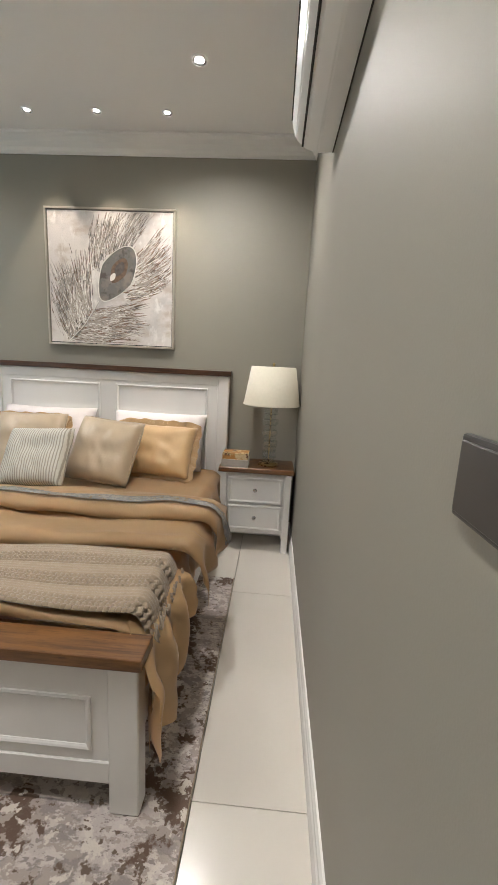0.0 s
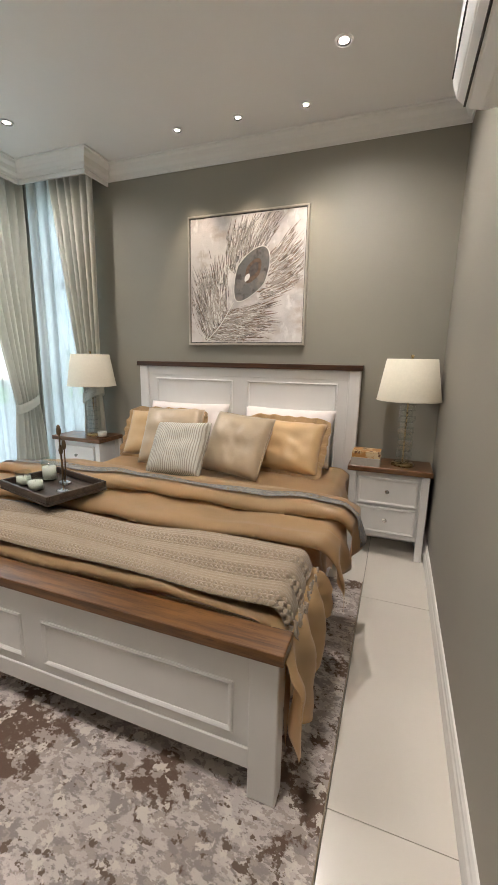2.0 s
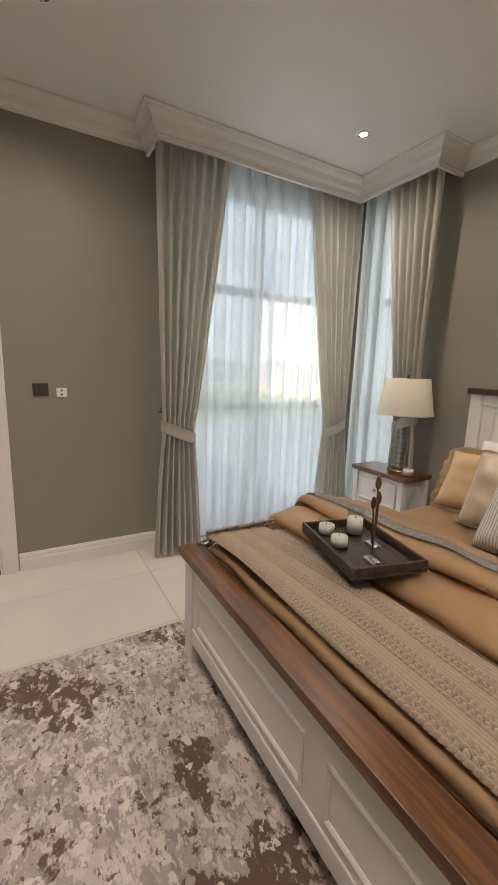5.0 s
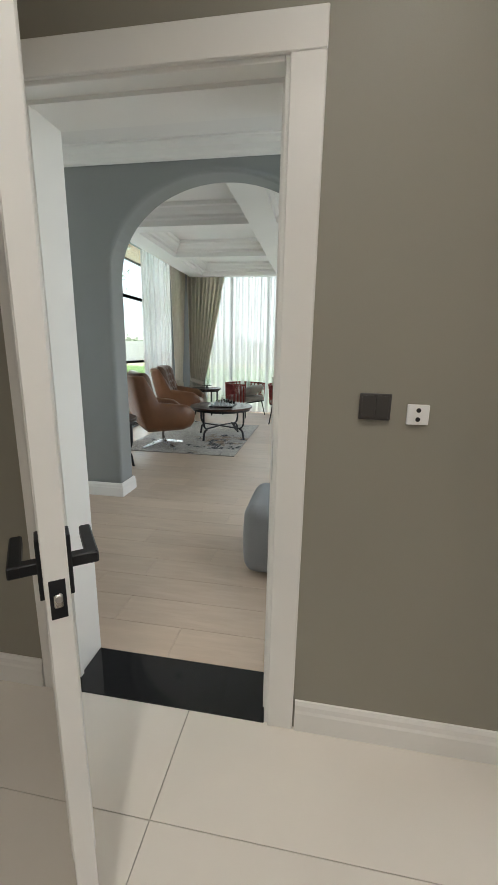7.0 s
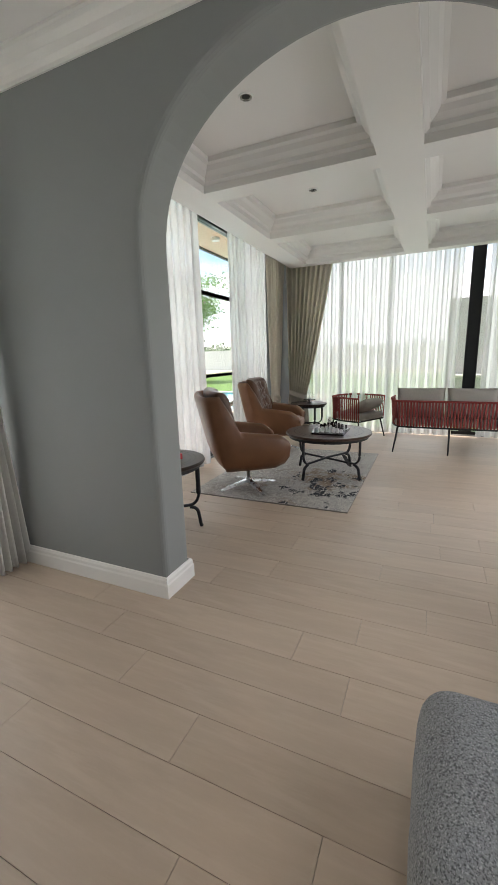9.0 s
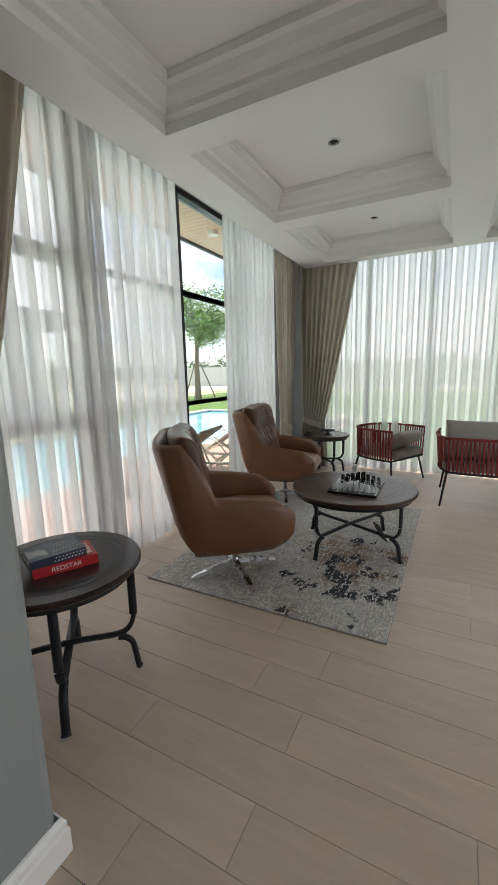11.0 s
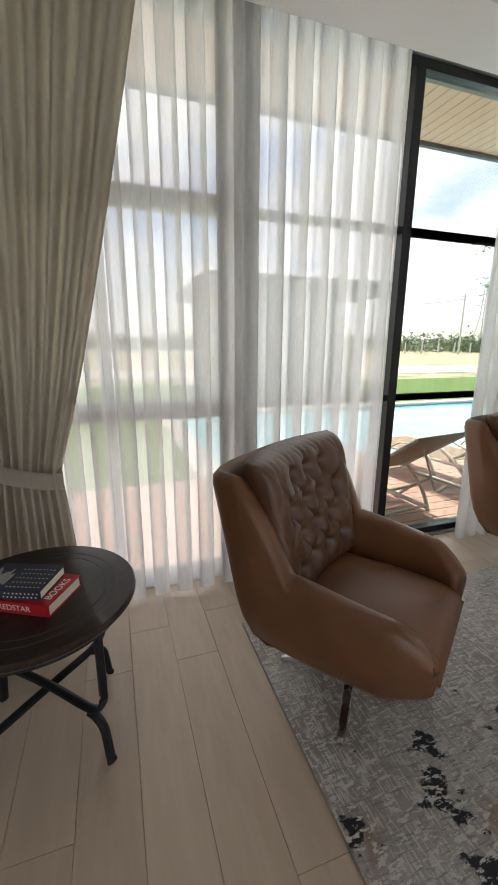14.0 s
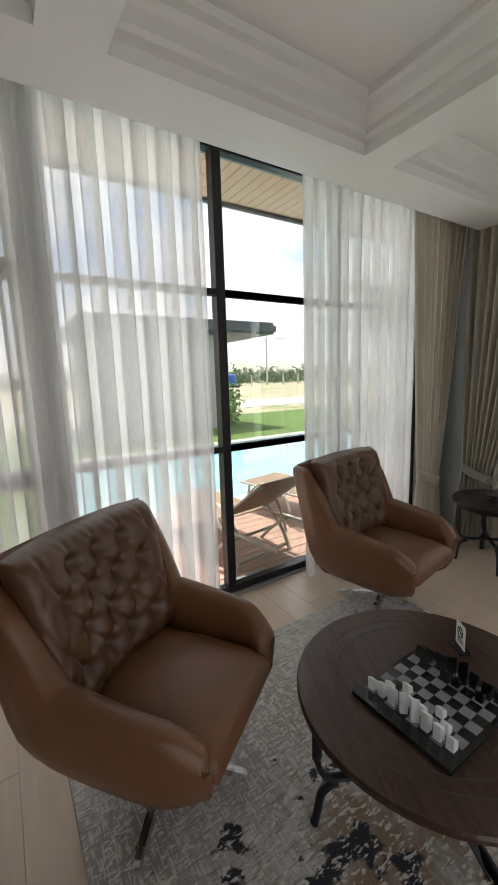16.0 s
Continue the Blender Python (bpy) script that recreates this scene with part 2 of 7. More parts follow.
def sheer_cloth(name, color, clear):
    """Thin woven voile: part open weave, part lit through, part diffuse, with fine slub threads."""
    mat = bpy.data.materials.new(name)
    mat.use_nodes = True
    n, l = mat.node_tree.nodes, mat.node_tree.links
    n.remove(n["Principled BSDF"])
    d, tl, tp = n.new("ShaderNodeBsdfDiffuse"), n.new("ShaderNodeBsdfTranslucent"), n.new("ShaderNodeBsdfTransparent")
    d.inputs[0].default_value = tl.inputs[0].default_value = (*color, 1)
    m1, m2 = n.new("ShaderNodeMixShader"), n.new("ShaderNodeMixShader")
    m1.inputs[0].default_value = 0.6
    tc, mp, no, mr = n.new("ShaderNodeTexCoord"), n.new("ShaderNodeMapping"), n.new("ShaderNodeTexNoise"), n.new("ShaderNodeMapRange")
    mp.inputs["Scale"].default_value = (160, 160, 14)
    no.inputs["Scale"].default_value, no.inputs["Detail"].default_value = 1.0, 3
    mr.inputs[1].default_value, mr.inputs[2].default_value = 0.3, 0.75
    mr.inputs[3].default_value, mr.inputs[4].default_value = clear + 0.05, clear - 0.05
    l.new(tc.outputs["Object"], mp.inputs[0])
    l.new(mp.outputs[0], no.inputs["Vector"])
    l.new(no.outputs["Fac"], mr.inputs[0])
    l.new(d.outputs[0], m1.inputs[1])
    l.new(tl.outputs[0], m1.inputs[2])
    l.new(mr.outputs[0], m2.inputs[0])
    l.new(m1.outputs[0], m2.inputs[1])
    l.new(tp.outputs[0], m2.inputs[2])
    l.new(m2.outputs[0], n["Material Output"].inputs[0])
    return mat


def glow(name, color, power):
    mat = bpy.data.materials.new(name)
    mat.use_nodes = True
    b = mat.node_tree.nodes["Principled BSDF"]
    b.inputs["Base Color"].default_value = (*color, 1)
    b.inputs["Emission Color"].default_value = (*color, 1)
    b.inputs["Emission Strength"].default_value = power
    return mat


M_WALL_TAUPE = material("taupe wall paint", (0.288, 0.272, 0.228), 0.55, var=0.03, scale=1.5, bump=0.06, bump_scale=220)
M_WALL_GREY = material("grey wall paint", (0.25, 0.265, 0.265), 0.6, var=0.03, scale=1.5, bump=0.1, bump_scale=220)
M_CEIL = material("ceiling paint", (0.78, 0.77, 0.75), 0.7, var=0.02, scale=1.0, bump=0.06, bump_scale=200)
M_TRIM = material("white gloss trim", (0.80, 0.79, 0.76), 0.35, var=0.02, scale=3, bump=0.05, bump_scale=30)
M_TILE = material("cream porcelain tile", (0.74, 0.69, 0.62), 0.22, var=0.03, scale=2.5, rough_var=0.06, piece_var=0.02, var2=0.03, scale2=0.7)
M_GROUT = material("grey grout", (0.36, 0.325, 0.28), 0.9, var=0.1, scale=30)
M_BLACKSTONE = material("black polished granite", (0.012, 0.012, 0.013), 0.08, var=0.3, scale=80)
M_BLACKMETAL = material("black powder-coated aluminium", (0.016, 0.017, 0.019), 0.42, var=0.1, scale=20, bump=0.05, bump_scale=300)
M_PANE = pane_glass("window glass")
M_PANE_TINT = pane_glass("blue-tinted window glass", 0.05, (0.60, 0.68, 0.71))
M_SHEER = sheer_cloth("white voile", (0.72, 0.72, 0.715), 0.27)
M_SHEER_BED = sheer_cloth("cool white voile", (0.82, 0.88, 0.90), 0.36)
M_DRAPE = material("oatmeal linen drape", (0.69, 0.64, 0.56), 0.9, var=0.08, scale=90, stretch=(1, 1, 0.15), bump=0.3, bump_scale=500, sheen=0.15)


def lit_through(mat, share, color):
    """Let a share of the light pass through a cloth."""
    n, l = mat.node_tree.nodes, mat.node_tree.links
    out, b = n["Material Output"], n["Principled BSDF"]
    tl, mx = n.new("ShaderNodeBsdfTranslucent"), n.new("ShaderNodeMixShader")
    tl.inputs[0].default_value = (*color, 1)
    mx.inputs[0].default_value = share
    l.new(b.outputs[0], mx.inputs[1])
    l.new(tl.outputs[0], mx.inputs[2])
    l.new(mx.outputs[0], out.inputs[0])


lit_through(M_DRAPE, 0.16, (0.66, 0.61, 0.52))
M_DRAPE_BED = material("pale grey-beige drape", (0.78, 0.76, 0.69), 0.8, var=0.06, scale=80, stretch=(1, 1, 0.15), bump=0.2, bump_scale=500, sheen=0.2)
lit_through(M_DRAPE_BED, 0.24, (0.76, 0.75, 0.68))
M_DRAPE_HALL = material("off-white heavy drape", (0.86, 0.85, 0.82), 0.85, var=0.04, scale=60, stretch=(1, 1, 0.15), bump=0.2, bump_scale=400, sheen=0.2)
lit_through(M_DRAPE_HALL, 0.38, (0.84, 0.84, 0.81))
M_PLASTIC_W = material("white plastic", (0.82, 0.82, 0.81), 0.35, var=0.01)
M_PLASTIC_DK = material("dark grey plastic plate", (0.055, 0.052, 0.05), 0.38, var=0.05, scale=40)
M_CHROME = material("chrome", (0.60, 0.60, 0.61), 0.28, 1.0, rough_var=0.05, scale=20)
M_DARK = material("dark void", (0.02, 0.02, 0.02), 0.9)

# ---- the building ----
XE, YN, XW, YS = -0.072, 3.06, -3.645, -1.30      # bedroom: east, north, west, south faces
XH, XA, XL = -3.872, -5.65, -5.89                  # hall side of the bedroom wall, arch wall east and west faces
YW, XWW = -2.74, -11.05                           # inner faces of the south and the west window walls
YNL, YNH = 1.60, 1.15                             # north ends of living room and hall
ZC, ZB, ZCO = 2.80, 2.755, 2.975                    # ceiling, coffer beams' underside, coffer's ceiling
DOOR = (-0.603, 0.213, 2.058)

# floors
bm = box(XH, YS - 0.2, -0.25, 0.1, YN + 0.2, -0.012)
floor_bed = structure("floor_bedroom", bm, M_GROUT, "grey grout bed under large cream tiles", "floor")
bm = box(XWW - 0.2, YW - 0.2, -0.25, XH, YNL + 0.2, -0.008)
floor_liv = structure("floor_living", bm, M_GROUT, "grey joint bed under pale wood-look planks", "floor")

# walls of the bedroom
structure("wall_east", wall_bm("x", XE, XE + 0.2, YS - 0.2, YN + 0.2, 0, 3.1), M_WALL_TAUPE, "plain taupe painted bedroom wall", "wall")
structure("wall_north", wall_bm("y", YN, YN + 0.2, XW - 0.27, XE, 0, 3.1, [(-3.50, -2.96, 0.05, 2.64)]), M_WALL_TAUPE, "taupe painted wall behind the bed head", "wall")
structure("wall_south", wall_bm("y", YS - 0.2, YS, XW, XE, 0, 3.1), M_WALL_TAUPE, "plain taupe painted bedroom wall", "wall")
structure("wall_west", wall_bm("x", XW, XW - 0.12, YS - 0.2, YN, 0, 3.1, [(DOOR[0], DOOR[1], 0, DOOR[2]), (1.36, 2.90, 0.05, 2.64)]),
          M_WALL_TAUPE, "taupe painted wall with doorway and tall window", "wall")
structure("wall_hall_east", wall_bm("x", XW - 0.1205, XH, YW - 0.2, YNH + 0.15, 0, 3.1, [(DOOR[0], DOOR[1], 0, DOOR[2])]),
          M_WALL_GREY, "grey painted hall face of the bedroom wall", "wall")


# the arch wall
def arch_wall():
    bm = bmesh.new()
    cy, a, b, zs = -0.495, 0.892, 0.74, 1.87
    arch = []
    for i in range(33):
        t = math.pi * i / 32
        arch.append((cy - a * math.cos(t), zs + b * math.sin(t) ** 0.94))
    line = [(YW, 0), (cy - a, 0), *arch, (cy + a, 0), (YNL, 0), (YNL, 3.1), (YW, 3.1)]
    front = [bm.verts.new((XA, y, z)) for y, z in line]
    f = bm.faces.new(front)
    ext = bmesh.ops.extrude_face_region(bm, geom=[f])
    bmesh.ops.translate(bm, verts=[g for g in ext["geom"] if isinstance(g, bmesh.types.BMVert)], vec=(XL - XA, 0, 0))
    bmesh.ops.recalc_face_normals(bm, faces=bm.faces[:])
    soft = []
    for e in bm.edges:
        m = (e.verts[0].co + e.verts[1].co) / 2
        if abs(e.verts[0].co.x - e.verts[1].co.x) < 1e-4 and cy - a - 0.01 < m.y < cy + a + 0.01 and 0.05 < m.z < 2.7:
            soft.append(e)
    bmesh.ops.bevel(bm, geom=soft, offset=0.035, segments=4, affect="EDGES", profile=0.5)
    bmesh.ops.triangulate(bm, faces=[f for f in bm.faces if len(f.verts) > 8])
    return bm


structure("wall_arch", arch_wall(), M_WALL_GREY, "grey painted wall with a wide rounded arch", "wall")

# window walls of hall and living room
S_HOLES = [(-5.58, -4.25, 0.02, 2.62), (-7.325, -6.02, 0.02, 3.05), (-10.60, -7.44, 0.02, 3.05)]
W_HOLES = [(-2.30, 1.30, 0.02, 3.05)]
structure("wall_living_south", wall_bm("y", YW, YW - 0.2, XWW - 0.2, XH, 0, 3.29, S_HOLES), M_WALL_GREY, "grey window wall behind long curtains", "wall")
structure("wall_living_west", wall_bm("x", XWW, XWW - 0.2, YW, YNL + 0.2, 0, 3.29, W_HOLES), M_WALL_GREY, "grey window wall behind long curtains", "wall")
# the holes in both north walls take unseen windows, added for fill light
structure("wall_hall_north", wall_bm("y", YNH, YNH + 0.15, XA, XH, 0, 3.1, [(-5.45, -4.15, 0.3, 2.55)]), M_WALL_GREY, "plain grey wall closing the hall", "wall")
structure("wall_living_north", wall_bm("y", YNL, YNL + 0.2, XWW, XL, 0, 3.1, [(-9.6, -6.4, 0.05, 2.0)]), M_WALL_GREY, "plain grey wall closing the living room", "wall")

# ceilings
structure("ceiling_bedroom", box(XW - 0.1, YS - 0.1, ZC, XE + 0.1, YN + 0.1, ZC + 0.3), M_CEIL, "smooth white painted bedroom ceiling", "ceiling")
structure("ceiling_hall", box(XA - 0.01, YW - 0.1, ZC + 0.002, XH + 0.1, YNH + 0.1, ZC + 0.3), M_CEIL, "smooth white painted hall ceiling", "ceiling")


def coffer_ceiling():
    bm = bmesh.new()
    xs = [(-6.04, -7.40), (-7.635, -8.99), (-9.22, -10.575)]
    ys = [(-2.02, -0.555), (-0.235, 1.265)]
    cells = [(min(a), max(a), min(b), max(b)) for a in xs for b in ys]
    cx = sorted({-10.75, XL + 0.05, *[c for a in xs for c in a]})
    cyy = sorted({-2.335, YNL + 0.1, *[c for b in ys for c in b]})
    for x0, x1 in zip(cx, cx[1:]):
        for y0, y1 in zip(cyy, cyy[1:]):
            mx, my = (x0 + x1) / 2, (y0 + y1) / 2
            if any(c[0] < mx < c[1] and c[2] < my < c[3] for c in cells):
                continue
            bm.faces.new([bm.verts.new(p) for p in ((x0, y0, ZB), (x0, y1, ZB), (x1, y1, ZB), (x1, y0, ZB))])
    steps = [(0.0, 0.0), (0.0, 0.06), (0.035, 0.075), (0.035, 0.105), (0.075, 0.135), (0.095, 0.17), (0.125, 0.18), (0.125, 0.22)]
    for x0, x1, y0, y1 in cells:
        rings = [[bm.verts.new(p) for p in ((x0 + d, y0 + d, ZB + h), (x1 - d, y0 + d, ZB + h), (x1 - d, y1 - d, ZB + h), (x0 + d, y1 - d, ZB + h))] for d, h in steps]
        for a, b in zip(rings, rings[1:]):
            for i in range(4):
                j = (i + 1) % 4
                bm.faces.new((a[i], b[i], b[j], a[j]))
        bm.faces.new(rings[-1])
    bmesh.ops.remove_doubles(bm, verts=bm.verts[:], dist=1e-5)
    return bm


structure("trim_pocket_south", box(-10.75, -2.337, ZB + 0.001, XL, -2.315, 3.098), M_CEIL, "white lip of the recessed curtain pocket", "pelmet")
structure("trim_pocket_west", box(-10.752, -2.313, ZB + 0.001, -10.73, YNL, 3.098), M_CEIL, "white lip of the recessed curtain pocket", "pelmet")
structure("ceiling_slab", box(XWW - 0.1, YW - 0.1, 3.10, XL + 0.05, YNL + 0.1, 3.3), M_CEIL, "plain white ceiling slab above the curtain pocket", "ceiling")
structure("ceiling_living", coffer_ceiling(), M_CEIL, "white coffered ceiling with stepped mouldings", "ceiling")

# crown mouldings and baseboards
CROWN = [(0.0, ZC + 0.01), (0.0, ZC - 0.108), (0.010, ZC - 0.108), (0.014, ZC - 0.092), (0.034, ZC - 0.076), (0.046, ZC - 0.046), (0.074, ZC - 0.028), (0.082, ZC - 0.012), (0.096, ZC - 0.010), (0.096, ZC + 0.01)]
FX, FY, FS, FE = -3.39, 2.79, 1.165, -2.71         # curtain box: west and north fascia faces, its south and east ends
line = [(XE, YS), (XE, YN), (FE, YN), (FE, FY), (FX, FY), (FX, FS), (XW, FS), (XW, YS)]
structure("trim_crown_bedroom", moulding(line, CROWN, closed=True), M_TRIM, "white stepped crown moulding", "crown moulding")
# the curtain box's fascia
bm = bmesh.new()
add_box(bm, FX - 0.02, FS, ZC - 0.135, FX - 0.002, FY + 0.02, ZC + 0.01)
add_box(bm, FX - 0.002, FY + 0.002, ZC - 0.135, FE, FY + 0.02, ZC + 0.01)
add_box(bm, FE - 0.02, FY + 0.02, ZC - 0.135, FE - 0.002, YN, ZC + 0.01)
add_box(bm, XW, FS + 0.002, ZC - 0.135, FX - 0.02, FS + 0.02, ZC + 0.01)
structure("trim_curtain_box", bm, M_TRIM, "white painted curtain box under the ceiling", "pelmet")
structure("trim_crown_hall", moulding([(XH, YW + 0.003), (XH, YNH), (XA, YNH), (XA, YW + 0.003)], CROWN, closed=True), M_TRIM, "white crown moulding", "crown moulding")

BASE = [(0.0, 0.0), (0.016, 0.0), (0.016, 0.075), (0.012, 0.085), (0.012, 0.105), (0.006, 0.118), (0.0, 0.12)]
bm = moulding([(XW, YS), (XE, YS), (XE, YN), (-2.8, YN)], BASE)
moulding([(XW, 1.36), (XW, DOOR[1] + 0.092)], BASE, bm=bm)
moulding([(XW, DOOR[0] - 0.092), (XW, YS)], BASE, bm=bm)
structure("baseboard_bedroom", bm, M_TRIM, "white moulded baseboard", "baseboard")
BASE2 = [(0.0, 0.0), (0.018, 0.0), (0.018, 0.08), (0.013, 0.09), (0.013, 0.108), (0.006, 0.122), (0.0, 0.125)]
bm = moulding([(XL, YW), (XL, -1.387), (XA, -1.387), (XA, YW)][::-1], [(-a, z) for a, z in BASE2])
moulding([(XL, YNL), (XL, 0.395), (XA, 0.395), (XA, YNH)], [(-a, z) for a, z in BASE2], bm=bm)
structure("baseboard_hall", bm, M_TRIM, "white moulded baseboard round the arch", "baseboard")

# doorway: lining, architraves, threshold
bm = bmesh.new()
y0, y1, zt = DOOR
for a, b, c, d in ((y0, y0 + 0.018, 0, zt), (y1 - 0.018, y1, 0, zt)):
    add_box(bm, XH - 0.004, a, c, XW + 0.004, b, d, bevel=0.002)
add_box(bm, XH - 0.004, y0 + 0.018, zt - 0.018, XW + 0.004, y1 - 0.018, zt, bevel=0.002)
for x0, x1 in ((XW, XW + 0.016), (XH - 0.016, XH)):
    add_box(bm, x0, y0 - 0.085, 0, x1, y0 + 0.006, zt - 0.006, bevel=0.003)
    add_box(bm, x0, y1 - 0.006, 0, x1, y1 + 0.085, zt - 0.006, bevel=0.003)
    add_box(bm, x0, y0 - 0.085, zt - 0.006, x1, y1 + 0.085, zt + 0.085, bevel=0.003)
# door stop
add_box(bm, XW - 0.075, y0 + 0.018, 0, XW - 0.055, y0 + 0.03, zt - 0.018)
add_box(bm, XW - 0.075, y1 - 0.03, 0, XW - 0.055, y1 - 0.018, zt - 0.018)
add_box(bm, XW - 0.075, y0 + 0.03, zt - 0.03, XW - 0.055, y1 - 0.03, zt - 0.018)
frame_door = structure("door_frame_1", bm, M_TRIM, "white painted door frame with flat architrave", "door frame")
part("strike_plate", box(XW - 0.05, y1 - 0.0215, 0.93, XW - 0.012, y1 - 0.0175, 1.06, bevel=0.0015), M_CHROME, frame_door, "small metal strike plate")
structure("threshold", box(XH + 0.003, y0 + 0.018, -0.02, XW + 0.008, y1 - 0.018, 0.004, bevel=0.003), M_BLACKSTONE, "polished black granite door sill", "threshold")

# ---- more materials ----
def layered(name, layers, rough=0.85, bump=0.3, bump_scale=300, sheen=0.0, coords="Object"):
    """Patches of colour over one another: the first layer is the ground; the others (color, scale, stretch, low, high)
    show where their own noise rises from low to high."""
    mat = material(name, layers[0][0], rough, bump=bump, bump_scale=bump_scale, sheen=sheen, coords=coords)
    n, l = mat.node_tree.nodes, mat.node_tree.links
    b = n["Principled BSDF"]
    tc = [x for x in n if x.bl_idname == "ShaderNodeTexCoord"][0]
    last = None
    for i, (color, scale, stretch, low, high, *zone) in enumerate(layers[1:]):
        mp, no, mr, mx = n.new("ShaderNodeMapping"), n.new("ShaderNodeTexNoise"), n.new("ShaderNodeMapRange"), n.new("ShaderNodeMix")
        mp.inputs["Scale"].default_value = stretch
        mp.inputs["Location"].default_value = (3.7 * i, 1.3 * i, 0.9 * i)
        no.inputs["Scale"].default_value, no.inputs["Detail"].default_value, no.inputs["Roughness"].default_value = scale, 8, 0.62
        mr.inputs[1].default_value, mr.inputs[2].default_value = low, high
        mx.data_type = "RGBA"
        mx.inputs[7].default_value = (*color, 1)
        if last is None:
            mx.inputs[6].default_value = (*layers[0][0], 1)
        else:
            l.new(last, mx.inputs[6])
        l.new(tc.outputs[coords], mp.inputs[0])
        l.new(mp.outputs[0], no.inputs["Vector"])
        fac = no.outputs["Fac"]
        if zone:   # the patches gather round a place and thin out from it
            ds, mz, ad = n.new("ShaderNodeVectorMath"), n.new("ShaderNodeMapRange"), n.new("ShaderNodeMath")
            ds.operation, ad.operation = "DISTANCE", "ADD"
            ds.inputs[1].default_value = (zone[0], zone[1], 0.0)
            mz.inputs[2].default_value, mz.inputs[3].default_value, mz.inputs[4].default_value = zone[2], 0.07, -0.14
            l.new(tc.outputs[coords], ds.inputs[0])
            l.new(ds.outputs["Value"], mz.inputs[0])
            l.new(fac, ad.inputs[0])
            l.new(mz.outputs[0], ad.inputs[1])
            fac = ad.outputs[0]
        l.new(fac, mr.inputs[0])
        l.new(mr.outputs[0], mx.inputs[0])
        last = mx.outputs[2]
    l.new(last, b.inputs["Base Color"])
    return mat


def wood(name, dark, light, rough=0.35, scale=9.0, stretch=(0.4, 5, 5), coat=0.2):
    mat = layered(name, [(light, 0, 0, 0, 0), (dark, scale, stretch, 0.40, 0.62), (tuple(c * 0.6 for c in dark), scale * 4, stretch, 0.55, 0.75)],
                  rough=rough, bump=0.08, bump_scale=60)
    mat.node_tree.nodes["Principled BSDF"].inputs["Coat Weight"].default_value = coat
    return mat


M_WHITEWOOD = material("white lacquered wood", (0.74, 0.73, 0.71), 0.32, var=0.03, scale=6, bump=0.06, bump_scale=40, stretch=(1, 1, 0.3))
M_WALNUT = wood("walnut stained wood", (0.085, 0.035, 0.012), (0.19, 0.085, 0.03))
M_OAKCAP = wood("honey walnut cap", (0.075, 0.030, 0.008), (0.185, 0.082, 0.022), coat=0.1)
M_DARKWOOD = wood("dark walnut cap", (0.035, 0.016, 0.009), (0.075, 0.032, 0.016))
M_TABLETOP = wood("espresso wood", (0.014, 0.008, 0.006), (0.028, 0.015, 0.011), rough=0.33)
M_TABLETOP2 = wood("reddish espresso wood", (0.032, 0.015, 0.010), (0.062, 0.029, 0.019), rough=0.33)
M_SATIN = material("golden satin", (0.63, 0.425, 0.215), 0.40, var=0.10, scale=2.2, bump=0.55, bump_scale=13, sheen=0.25, var2=0.06, scale2=6)
M_SATIN_BEIGE = material("beige satin", (0.50, 0.395, 0.27), 0.34, var=0.12, scale=5, bump=0.6, bump_scale=14, sheen=0.25)
M_PILLOW_W = material("white cotton", (0.80, 0.745, 0.73), 0.85, var=0.04, scale=6, bump=0.3, bump_scale=25, sheen=0.2)
M_KNIT = material("oatmeal chunky yarn", (0.36, 0.285, 0.205), 0.95, var=0.08, scale=90, bump=0.6, bump_scale=420, sheen=0.3)
M_RUG_BED = layered("faded abstract rug", [((0.58, 0.515, 0.485), 0, 0, 0, 0), ((0.34, 0.295, 0.275), 7, (1, 1.3, 1), 0.51, 0.55), ((0.64, 0.58, 0.54), 12, (1, 1.6, 1), 0.51, 0.55),
                                          ((0.33, 0.285, 0.265), 34, (1, 2, 1), 0.55, 0.58), ((0.15, 0.095, 0.068), 3.0, (1, 1, 1), 0.53, 0.55), ((0.44, 0.375, 0.34), 22, (1, 1.5, 1), 0.54, 0.565), ((0.70, 0.64, 0.58), 16, (1, 1, 1), 0.575, 0.60), ((0.17, 0.12, 0.09), 26, (1, 1.2, 1), 0.60, 0.62)], bump=0.6, bump_scale=240)
M_RUG_LIV = layered("distressed grey rug", [((0.42, 0.405, 0.38), 0, 0, 0, 0), ((0.30, 0.27, 0.24), 1.6, (1, 1, 1), 0.45, 0.62), ((0.56, 0.535, 0.49), 14, (9, 1.1, 1), 0.50, 0.58),
                                           ((0.27, 0.26, 0.25), 14, (1.1, 9, 1), 0.54, 0.60), ((0.25, 0.175, 0.115), 2.4, (1, 1, 1), 0.50, 0.60, 0.35, 0.25, 0.95),
                                           ((0.020, 0.023, 0.030), 5.0, (1, 1.2, 1), 0.52, 0.545, 0.50, 0.50, 0.80), ((0.60, 0.575, 0.53), 30, (1, 2.4, 1), 0.555, 0.585)], bump=0.8, bump_scale=170)
M_STRIPE = material("pale striped linen", (0.56, 0.53, 0.45), 0.8, var=0.05, scale=30, bump=0.2, bump_scale=300)
_n, _l = M_STRIPE.node_tree.nodes, M_STRIPE.node_tree.links
_w = _n.new("ShaderNodeTexWave")
_w.inputs["Scale"].default_value, _w.inputs["Distortion"].default_value, _w.inputs["Detail"].default_value, _w.inputs["Detail Scale"].default_value = 22, 1.5, 2, 1.2
_r = _n.new("ShaderNodeValToRGB")
_r.color_ramp.elements[0].color, _r.color_ramp.elements[1].color = (0.36, 0.335, 0.28, 1), (0.62, 0.60, 0.53, 1)
